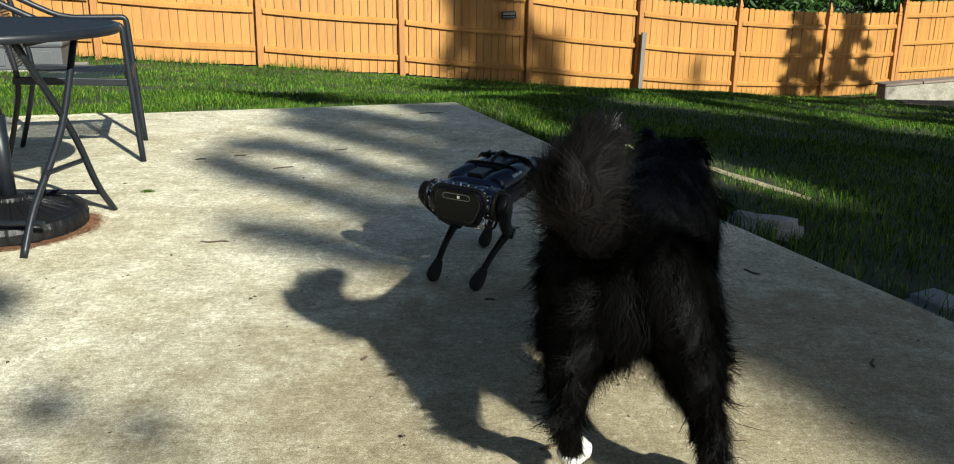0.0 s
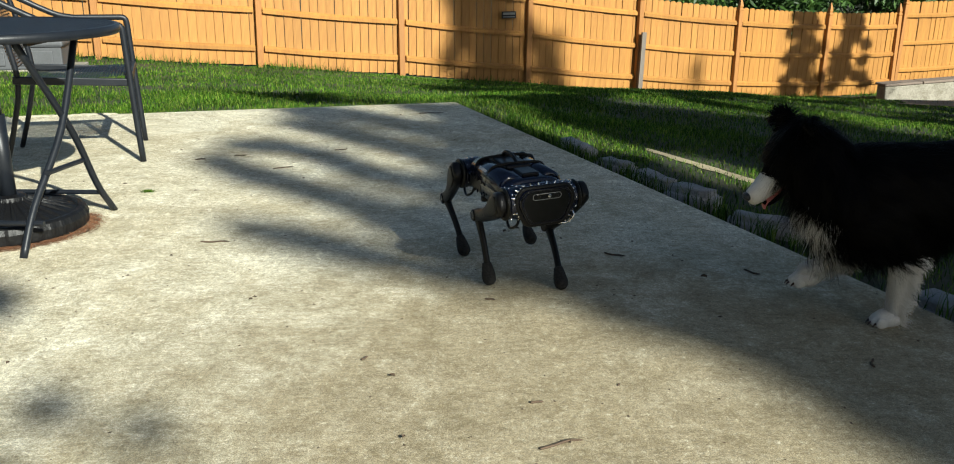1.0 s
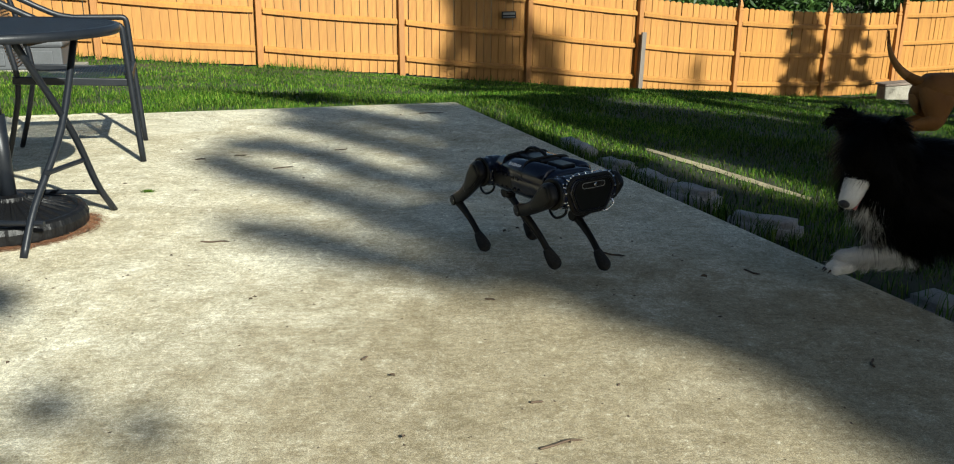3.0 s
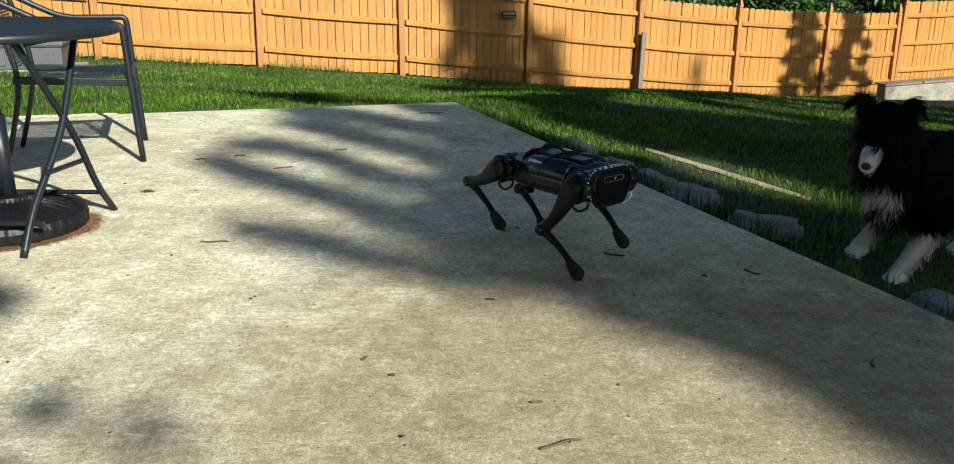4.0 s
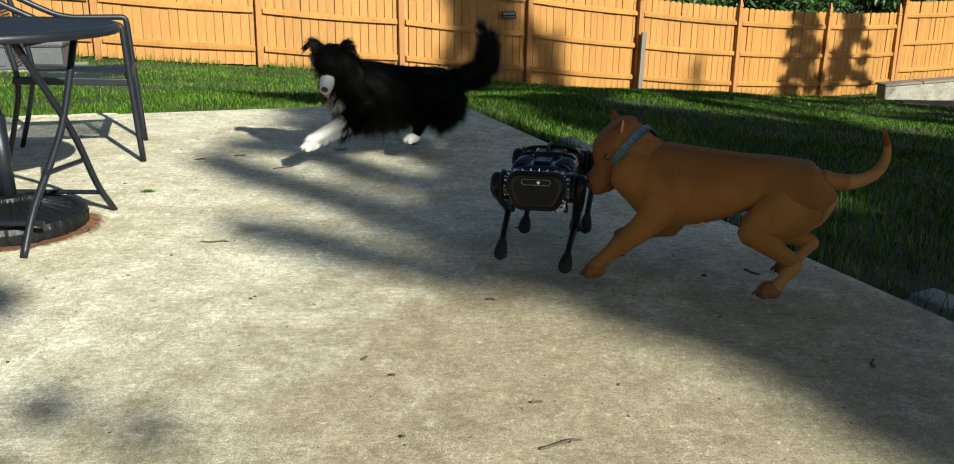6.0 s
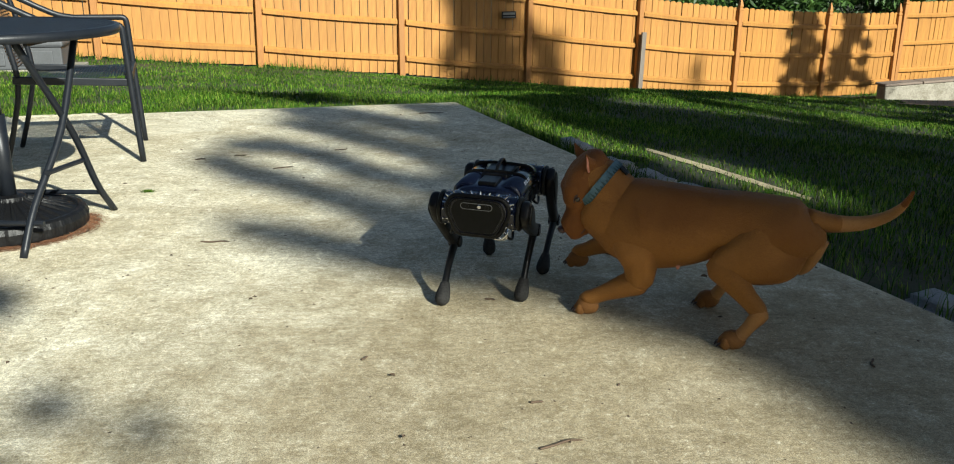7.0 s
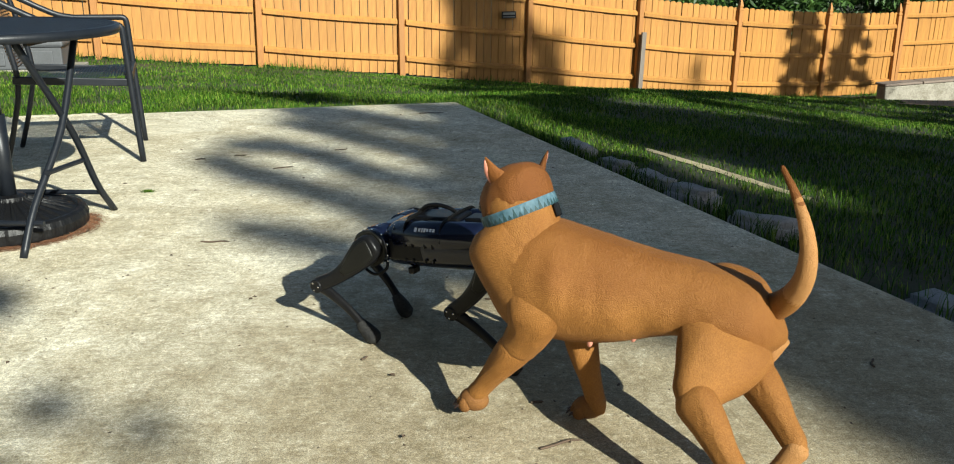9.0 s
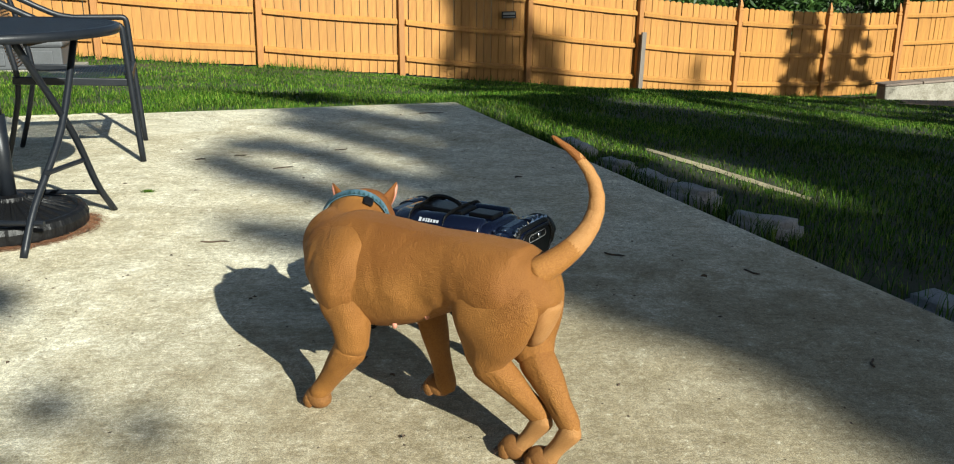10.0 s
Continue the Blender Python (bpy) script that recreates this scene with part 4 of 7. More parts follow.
MOUTH = material("dark_mouth", (0.05, 0.012, 0.012), 0.5, second=(0.03, 0.008, 0.008), scale=30, fine=100, bump=0)
TEAL = material("teal_collar_web", (0.015, 0.055, 0.075), 0.7, second=(0.085, 0.15, 0.19), scale=16, fine=60, bump=0.3)
TEALDARK = material("dark_collar_print", (0.008, 0.03, 0.035), 0.7, second=(0.015, 0.05, 0.055), scale=30, fine=80, bump=0.2)
BLACK_FUR = island_material("black_coat", [(0.0009, 0.0009, 0.001), (0.0016, 0.0015, 0.0015), (0.004, 0.0034, 0.003)], 0.46, 0.045)
BLACK_SKIN = material("black_undercoat", (0.0012, 0.0012, 0.0012), 0.8, second=(0.002, 0.002, 0.002), scale=14, fine=200, bump=0.3, spec=0.04)
WHITE_FUR = island_material("white_coat", [(0.62, 0.60, 0.57), (0.72, 0.70, 0.67), (0.55, 0.52, 0.48)], 0.6, 0.2)
WHITE_SKIN = material("white_undercoat", (0.66, 0.64, 0.60), 0.8, second=(0.52, 0.49, 0.45), scale=14, fine=200, bump=0.3)
GREY_FUR = island_material("grey_brown_feathering", [(0.002, 0.0018, 0.0016), (0.004, 0.0032, 0.0028), (0.013, 0.011, 0.010), (0.0016, 0.0015, 0.0015)], 0.5, 0.08)
SHELL = material("glossy_navy_black_plastic", (0.003, 0.005, 0.015), 0.17, second=(0.004, 0.006, 0.018), scale=12, fine=150, bump=0.02)
MATTE = material("matte_black_plastic", (0.004, 0.004, 0.0045), 0.34, second=(0.009, 0.009, 0.0095), scale=20, fine=220, bump=0.06, spec=0.18)
PLATE = material("olive_grey_metal", (0.015, 0.015, 0.013), 0.42, 0.3, second=(0.010, 0.010, 0.009), scale=12, fine=200, bump=0.04, spec=0.18)
RUBBER = material("worn_black_rubber", (0.012, 0.012, 0.012), 0.75, second=(0.03, 0.029, 0.027), scale=25, fine=160, bump=0.3, spec=0.18)
LEATHER = material("black_leather", (0.004, 0.004, 0.004), 0.45, second=(0.007, 0.0065, 0.0065), scale=40, fine=240, bump=0.3, spec=0.2)
CHROME = material("chrome", (0.75, 0.75, 0.76), 0.18, 1.0, second=(0.65, 0.65, 0.66), scale=30, fine=100, bump=0)
GLASSY = material("black_glass_panel", (0.004, 0.005, 0.0045), 0.3, second=(0.008, 0.008, 0.009), scale=10, fine=50, bump=0, spec=0.15)
PALEPRINT = material("pale_print", (0.60, 0.62, 0.66), 0.5, second=(0.5, 0.52, 0.56), scale=30, fine=100, bump=0)


def loft(bm, secs, n=22, sub=4, power=1.0):
    """A closed body through sections (x, y, z, half width, half height), smooth between them."""
    keys = [Vector((*s[:3],)) for s in secs]
    path = arc(keys, sub)
    rads = arc([Vector((s[3], s[4], 0)) for s in secs], sub)
    rings = []
    for i, p in enumerate(path):
        d = (path[min(i + 1, len(path) - 1)] - path[max(i - 1, 0)]).normalized()
        side = Vector((0, 1, 0))
        side = (side - d * side.dot(d)).normalized()
        up = d.cross(side)
        ry, rz = max(rads[i].x, 0.002), max(rads[i].y, 0.002)
        ring = []
        for k in range(n):
            a = 2 * math.pi * k / n
            c, s = math.cos(a), math.sin(a)
            ring.append(bm.verts.new(p + side * ry * math.copysign(abs(c) ** power, c) + up * rz * math.copysign(abs(s) ** power, s)))
        rings.append(ring)
    for a, b in zip(rings, rings[1:]):
        for k in range(n):
            bm.faces.new((a[k], a[(k + 1) % n], b[(k + 1) % n], b[k]))
    bm.faces.new(rings[0][::-1])
    bm.faces.new(rings[-1])
    bmesh.ops.recalc_face_normals(bm, faces=bm.faces)
    return bm


def ball(bm, at, radii, m=Matrix(), seg=16):
    bmesh.ops.create_uvsphere(bm, u_segments=seg, v_segments=max(8, seg // 2), radius=1, matrix=m @ Matrix.Translation(at) @ Matrix.Diagonal((*radii, 1)))
    return bm


def coat(count, length, width, flow, seed, droop=0.5, mat=1, keep=None, lift=0.2, wave=0.0, clump=0.03, gather=0.3, sway=0.25, segs=3):
    """One layer of hair: how many, how long and wide, which way it is combed, how it hangs, waves and gathers in locks."""
    return dict(count=count, length=length, width=width, flow=flow, seed=seed, droop=droop, mat=mat, keep=keep, lift=lift, wave=wave, clump=clump, gather=gather, sway=sway, segs=segs)


def unit(v):
    return v / np.maximum(np.linalg.norm(v, axis=1), 1e-9)[:, None]


def hair_layer(co, nrm, tris, h):
    """Tapered hairs over triangles: their corners, faces and shading normals."""
    rng = np.random.default_rng(h["seed"])
    a, b, c = co[tris[:, 0]], co[tris[:, 1]], co[tris[:, 2]]
    area = np.linalg.norm(np.cross(b - a, c - a), axis=1) / 2
    if h["keep"] is not None:
        area = area * h["keep"]((a + b + c) / 3)
    n = h["count"]
    pick = rng.choice(len(tris), n, p=area / area.sum())
    w = rng.dirichlet(np.ones(3), n)
    p = (co[tris[pick]] * w[:, :, None]).sum(1)
    nn = unit((nrm[tris[pick]] * w[:, :, None]).sum(1))
    # locks: hairs of one cell share a lean, a wave and a middle
    cell = np.floor((p + rng.normal(0, h["clump"] * 0.25, p.shape)) / h["clump"])
    key = (cell[:, 0] * 73856093 + cell[:, 1] * 19349663 + cell[:, 2] * 83492791).astype(np.int64) % 4096
    table = rng.normal(0, 1, (4096, 3))
    lock = table[key]
    mid = (cell + 0.5) * h["clump"]
    flow = np.array(h["flow"], float)
    flow = flow / np.linalg.norm(flow)
    t = flow - nn * (nn @ flow)[:, None] + nn * 0.02
    t = unit(unit(t) + lock * h["sway"] + rng.normal(0, 0.10, p.shape))
    side = unit(np.cross(t, nn))
    length = h["length"] * rng.uniform(0.55, 1.35, n)[:, None] * (1 + 0.18 * lock[:, :1]).clip(0.5, 1.5)
    width = h["width"] * rng.uniform(0.6, 1.4, n)[:, None]
    pull = mid - p
    pull = (pull - nn * (pull * nn).sum(1)[:, None]) * h["gather"]
    segs = h["segs"]
    rows = []
    for k in range(segs + 1):
        u = k / segs
        q = p + t * length * u + nn * (length * h["lift"] * u * (1.4 - 0.7 * u) - 0.0015 * (k == 0)) + pull * u
        q = q + side * length * h["wave"] * np.sin(lock[:, 1:2] * 3 + u * 6.5) * u
        q[:, 2] -= (h["droop"] * length[:, 0] * 0.5 * u * u)
        if k < segs:
            ww = width * (1 - 0.25 * u)
            rows += [q - side * ww, q + side * ww]
        else:
            rows.append(q)
    per = len(rows)
    verts = np.stack(rows, 1).reshape(-1, 3)
    shade_n = unit(nn + lock * (0.22 if h["wave"] else 0.04) + t * 0.12)
    normals = np.repeat(shade_n, per, 0)
    base = np.arange(n)[:, None] * per
    quads = np.concatenate([base + np.array([2 * k, 2 * k + 1, 2 * k + 3, 2 * k + 2]) for k in range(segs - 1)], 0) if segs > 1 else np.zeros((0, 4), int)
    tips = base + np.array([per - 3, per - 2, per - 1])
    return verts, normals, quads, tips


def furry(name, bm, mats, parent, layers, label="", bend_normal=None):
    """A skin with its coat as one mesh; the coat takes its shading from the skin under it."""
    bm.normal_update()
    bm.verts.index_update()
    co = np.array([v.co for v in bm.verts])
    nrm = np.array([v.normal for v in bm.verts])
    if bend_normal is not None:
        nrm = bend_normal(co, nrm)
    tris = np.array([[lp.vert.index for lp in tri] for tri in bm.calc_loop_triangles()])
    faces = [tuple(v.index for v in f.verts) for f in bm.faces]
    which = [0] * len(faces)
    bm.free()
    all_co, all_n, start = [co], [nrm], len(co)
    for h in layers:
        v, n, quads, tips = hair_layer(co, nrm, tris, h)
        for block in (quads, tips):
            faces += (block + start).tolist()
            which += [h["mat"]] * len(block)
        all_co.append(v)
        all_n.append(n)
        start += len(v)
    me = bpy.data.meshes.new(name)
    me.from_pydata(np.concatenate(all_co).tolist(), [], faces)
    me.polygons.foreach_set("material_index", which)
    for m in mats:
        me.materials.append(m)
    me.shade_smooth()
    me.normals_split_custom_set_from_vertices(np.concatenate(all_n).tolist())
    return mesh_part(name, me, None, parent, label)


def flush_to_body(sign):
    """Shading that lets the upper end of a limb run on into the flank."""
    def bent(co, nrm):
        w = np.clip((0.075 - co[:, 0]) / 0.10, 0, 1)
        w = (w * w * (3 - 2 * w) * 0.35)[:, None]
        return unit(nrm * (1 - w) + np.array([[0.0, sign, 0.0]]) * w)
    return bent


# ---------------------------------------------------------------- the tan dog
class Beast:
    """Root, named parts and joint sizes of a four-legged thing, with its keyed moments."""

    def __init__(self, root, sizes):
        self.root, self.sizes, self.parts, self.keys = root, sizes, {}, []


def leg_segments(beast, kind, mats, dims, fur, shape=None):
    """Four legs of separate stiff pieces; each runs along +x from its upper joint."""
    r = beast.root
    for side in ("left", "right"):
        for end in ("fore", "hind"):
            d = dims[end]
            for seg, secs in d.items():
                k = dims.get("stretch", {}).get(seg, 1.0)
                secs = [(c[0] * k, *c[1:]) for c in secs]
                bm = bmesh.new()
                loft(bm, secs, 24, 5)
                if shape:
                    for v in bm.verts:
                        shape(end, seg, v.co, 1 if side == "left" else -1)
                seed = hash_seed(side, end, seg)
                flush = flush_to_body(1 if side == "left" else -1) if seg in ("upper_arm", "thigh") else None
                layers = []
                for k, (cnt, ln, wd, lift, wave) in enumerate(fur[(end, seg)]):
                    back = (lambda c: (c[:, 2] < 0.0) * 1.0) if k else None
                    layers.append(coat(cnt, ln, wd, (1, 0, -0.25 if not k else -0.9), seed + k, 0.0, 1, back, lift, wave, 0.022 if wave else 0.012, 0.45 if wave else 0.1, 0.25 if wave else 0.10, 3 if wave else 2))
                beast.parts[(side, end, seg)] = furry(seg, bm, mats[(end, seg)], r, layers, "", flush)
            bm = bmesh.new()
            w = dims["paw"]
            ball(bm, (0.004, 0, 0.024), (w * 1.35, w, 0.026))
            for k in (-1.5, -0.5, 0.5, 1.5):
                x = w * (1.15 if abs(k) < 1 else 0.85)
                ball(bm, (x, k * w * 0.47, 0.015), (w * 0.58, w * 0.30, 0.0165), seg=10)
            paw = part("paw", bm, mats["paw"], r, smooth=True)
            for k in (-1.5, -0.5, 0.5, 1.5):
                bm = bmesh.new()
                x = w * (1.15 if abs(k) < 1 else 0.85) + w * 0.45
                rod(bm, arc([(x, k * w * 0.47, 0.014), (x + 0.006, k * w * 0.47, 0.012), (x + 0.011, k * w * 0.48, 0.004)], 2), [0.0035, 0.0033, 0.003, 0.0022, 0.001], 6)
                part("claw", bm, NOSE, paw)
            beast.parts[(side, end, "paw")] = paw


def hash_seed(*words):
    return sum((i + 3) * sum(map(ord, w)) for i, w in enumerate(words)) % 9973


def build_tan_dog():
    root = empty("tan_dog", pose(-6, 3.2, 0.34), "short-haired tan dog with cropped ears and a teal collar", "dog")
    d = Beast(root, dict(T=Vector((-0.262, 0, 0.055)), NB=Vector((0.205, 0, 0.035)), S=Vector((0.155, 0.076, -0.03)), H=Vector((-0.185, 0.058, 0.0)),
                         up=0.132, low=0.150, thigh=0.150, shin=0.156, neck=0.17, head=0.20, wrist=(-0.012, 0.05), hock=(-0.055, 0.105), tail=0.028, tail_n=12))
    bm = bmesh.new()
    loft(bm, [(-0.292, 0, 0.040, 0.020, 0.028), (-0.275, 0, 0.030, 0.055, 0.056), (-0.235, 0, 0.022, 0.082, 0.080), (-0.17, 0, 0.028, 0.088, 0.080), (-0.10, 0, 0.034, 0.080, 0.076),
              (-0.03, 0, 0.020, 0.084, 0.092), (0.05, 0, 0.004, 0.095, 0.112), (0.13, 0, -0.004, 0.099, 0.122), (0.195, 0, 0.004, 0.096, 0.118), (0.245, 0, 0.014, 0.082, 0.098), (0.280, 0, 0.020, 0.062, 0.070), (0.298, 0, 0.022, 0.022, 0.026)], 30, 5)
    # shoulder blades, haunches and breast muscle swell out of the trunk
    for v in bm.verts:
        s = abs(v.co.y)
        k = math.exp(-(((v.co.x - 0.15) / 0.055) ** 2 + ((v.co.z + 0.01) / 0.075) ** 2)) * (1 if s > 0.03 else 0)
        h = math.exp(-(((v.co.x + 0.19) / 0.06) ** 2 + ((v.co.z - 0.0) / 0.07) ** 2)) * (1 if s > 0.03 else 0)
        rib = 0.0025 * math.sin(v.co.x * 160) * math.exp(-((v.co.x - 0.0) / 0.07) ** 2) * (1 if -0.08 < v.co.z < 0.04 else 0)
        v.co.y += math.copysign(0.012 * k + 0.012 * h + rib, v.co.y)
        def bump(cx, cz, wx, wz, h):
            return h * math.exp(-((v.co.x - cx - 0.25 * v.co.z) / wx) ** 2 - ((v.co.z - cz) / wz) ** 2)
        form = (bump(0.135, 0.02, 0.02, 0.07, 0.008) + bump(0.075, -0.01, 0.016, 0.07, -0.008) + bump(0.02, -0.03, 0.05, 0.05, 0.006) + bump(-0.085, -0.02, 0.035, 0.05, -0.012)
                + bump(-0.135, 0.075, 0.02, 0.02, 0.007) + bump(-0.125, 0.0, 0.014, 0.06, -0.006) + bump(0.19, -0.06, 0.03, 0.04, 0.006) + bump(-0.23, 0.05, 0.02, 0.03, -0.004))
        form += 0.0035 * noise.noise(v.co * 14) + 0.0015 * noise.noise(v.co * 34)
        v.co.y += math.copysign(form, v.co.y) if s > 0.015 else 0
        spine = math.exp(-(v.co.y / 0.02) ** 2) if v.co.z > 0.06 else 0
        v.co.z -= 0.004 * spine
    body = furry("trunk", bm, [TAN_COAT], root, [])
    for x, y in ((-0.12, 0.035), (-0.03, 0.04), (0.05, 0.045), (-0.12, -0.035), (-0.03, -0.04), (0.05, -0.045)):
        bm = bmesh.new()
        zz = {-0.12: -0.038, -0.03: -0.064, 0.05: -0.098}[x]
        ball(bm, (x, y, zz), (0.006, 0.006, 0.011), seg=10)
        part("teat", bm, EAR_SKIN, body, smooth=True)
    bm = bmesh.new()
    loft(bm, [(-0.288, 0, 0.0, 0.03, 0.028), (-0.285, 0, -0.03, 0.034, 0.02), (-0.268, 0, -0.07, 0.026, 0.016), (-0.25, 0, -0.09, 0.012, 0.01)], 14, 3)
    part("rump_patch", bm, TAN_LIGHT, body, smooth=True)
    # withers and breast, half turned with the neck
    bm = bmesh.new()
    loft(bm, [(-0.145, 0, -0.030, 0.050, 0.060), (-0.115, 0, -0.030, 0.086, 0.100), (-0.06, 0, -0.029, 0.0965, 0.113), (0.0, 0, -0.025, 0.090, 0.103), (0.045, 0, -0.022, 0.083, 0.094), (0.085, 0, -0.018, 0.074, 0.080), (0.105, 0, -0.016, 0.045, 0.050)], 30, 5)
    d.parts["withers"] = furry("withers", bm, [TAN_COAT], root, [])
    # neck, from its root along +x
    bm = bmesh.new()
    loft(bm, [(-0.10, 0, -0.018, 0.045, 0.050), (-0.06, 0, -0.018, 0.072, 0.082), (0.0, 0, -0.017, 0.080, 0.090), (0.045, 0, -0.014, 0.076, 0.083), (0.09, 0, -0.012, 0.070, 0.074), (0.13, 0, -0.022, 0.062, 0.064), (0.155, 0, -0.036, 0.042, 0.042)], 24, 4)
    d.parts["neck"] = neck = furry("neck", bm, [TAN_COAT], root, [])
    bm = bmesh.new()
    n = 40
    tilt = pose(0.094, 0, -0.013, 0, 10, 0)
    for x0, x1, r0 in ((-0.0115, 0.0115, 0.0),):
        rings = []
        for x, e in ((x0, 0.003), (x0, 0.0055), (x1, 0.0055), (x1, 0.003)):
            rings.append([bm.verts.new(tilt @ Vector((x, (0.071 + e) * math.cos(2 * math.pi * k / n), (0.075 + e) * math.sin(2 * math.pi * k / n)))) for k in range(n)])
        for a, b in zip(rings, rings[1:] + rings[:1]):
            for k in range(n):
                bm.faces.new((a[k], a[(k + 1) % n], b[(k + 1) % n], b[k]))
    bmesh.ops.recalc_face_normals(bm, faces=bm.faces)
    part("collar", bm, TEAL, neck, "teal and pale blue printed collar", smooth=False)
    rng = random.Random(8)
    bm = bmesh.new()
    for k in range(46):
        a = 2 * math.pi * k / 46
        hgt = rng.uniform(0.008, 0.02)
        w = 0.055
        q = lambda x, da: tilt @ Vector((x, (0.071 + 0.0062) * math.cos(a + da), (0.075 + 0.0062) * math.sin(a + da)))
        bm.faces.new([bm.verts.new(p) for p in (q(-0.0113, -w), q(-0.0113, w), q(-0.0113 + hgt, 0))])
    part("collar_print", bm, TEALDARK, neck, "dark jagged tree-line print")
    bm = bmesh.new()
    box(bm, (0.028, 0.022, 0.008), (0.083, 0.012, 0.068), pose(0, 0, 0, -10, 8, 0), 0.004)
    part("buckle", bm, MATTE, neck, "black plastic buckle")
    # head, from the back of the skull along +x to the nose
    bm = bmesh.new()
    loft(bm, [(-0.034, 0, -0.052, 0.030, 0.034), (-0.012, 0, -0.045, 0.056, 0.054), (0.03, 0, -0.038, 0.067, 0.064), (0.066, 0, -0.039, 0.067, 0.062), (0.092, 0, -0.048, 0.056, 0.055), (0.112, 0, -0.060, 0.044, 0.047), (0.135, 0, -0.067, 0.040, 0.042),
              (0.168, 0, -0.069, 0.039, 0.039), (0.190, 0, -0.066, 0.034, 0.034), (0.202, 0, -0.062, 0.018, 0.020)], 28, 4, 0.86)
    for v in bm.verts:
        k = math.exp(-(((v.co.x - 0.055) / 0.035) ** 2 + ((v.co.z + 0.06) / 0.03) ** 2))
        v.co.y += math.copysign(0.009 * k, v.co.y)                      # cheeks
        brow = math.exp(-(((v.co.x - 0.095) / 0.018) ** 2 + ((abs(v.co.y) - 0.03) / 0.018) ** 2)) if v.co.z > -0.03 else 0
        v.co.z += 0.007 * brow
        if v.co.z > -0.03 and 0.02 < v.co.x < 0.12:
            v.co.z -= 0.0035 * math.exp(-(v.co.y / 0.012) ** 2)
        lip = math.exp(-(((v.co.x - 0.15) / 0.03) ** 2)) if v.co.z < -0.085 else 0
        v.co.z -= 0.008 * lip * min(1, abs(v.co.y) / 0.02)
        v.co += v.co.normalized() * 0.0022 * noise.noise(v.co * 40)
    d.parts["head"] = head = furry("head", bm, [TAN_DARK], root, [])
    bm = bmesh.new()
    loft(bm, [(0.06, 0, -0.098, 0.035, 0.014), (0.11, 0, -0.108, 0.032, 0.013), (0.155, 0, -0.110, 0.026, 0.011), (0.178, 0, -0.106, 0.013, 0.008)], 16, 3)
    part("jaw", bm, TAN_DARK, head, smooth=True)
    bm = bmesh.new()
    loft(bm, [(0.09, 0, -0.098, 0.022, 0.006), (0.14, 0, -0.100, 0.020, 0.005), (0.168, 0, -0.107, 0.013, 0.004)], 12, 3)
    part("tongue", bm, TONGUE, head, smooth=True)
    bm = bmesh.new()
    ball(bm, (0.200, 0, -0.045), (0.010, 0.017, 0.012))
    part("nose", bm, NOSE, head, "brown nose", smooth=True)
    for s in (1, -1):
        bm = bmesh.new()
        ball(bm, (0.096, 0.0500 * s, -0.022), (0.0105, 0.009, 0.0092), seg=12)
        part("eye", bm, EYE, head, smooth=True)
        bm = bmesh.new()
        rod(bm, arc([(0.080, 0.058 * s, -0.020), (0.089, 0.056 * s, -0.0125), (0.101, 0.051 * s, -0.0135), (0.110, 0.045 * s, -0.022), (0.100, 0.053 * s, -0.033), (0.087, 0.058 * s, -0.031), (0.080, 0.058 * s, -0.020)], 3), 0.0024, 6)
        part("eyelid", bm, NOSE, head, "dark rim of the eye", smooth=True)
        bm = bmesh.new()
        rod(bm, arc([(0.095, 0.043 * s, -0.098), (0.125, 0.0395 * s, -0.094), (0.16, 0.0385 * s, -0.090), (0.185, 0.031 * s, -0.086), (0.199, 0.012 * s, -0.078)], 4), 0.0018, 6)
        part("lip_line", bm, MOUTH, head, smooth=True)
        bm = bmesh.new()
        pts = arc([(0.002, 0.046 * s, -0.014), (-0.003, 0.058 * s, 0.004), (-0.011, 0.066 * s, 0.018), (-0.021, 0.074 * s, 0.030)], 4)
        rod(bm, pts, [0.020 * (1 - (i / (len(pts) - 1)) ** 1.2) + 0.0015 for i in range(len(pts))], 14, 0.45)
        ear = part("ear", bm, TAN_DARK, head, smooth=True)
        bm = bmesh.new()
        pts = arc([(0.012, 0.054 * s, -0.006), (0.004, 0.064 * s, 0.006), (-0.006, 0.071 * s, 0.016), (-0.016, 0.075 * s, 0.026)], 4)
        rod(bm, pts, [0.010 * (1 - (i / (len(pts) - 1)) ** 1.3) + 0.001 for i in range(len(pts))], 10, 0.4)
        part("ear_lining", bm, EAR_SKIN, ear, "pink inner ear", smooth=True)
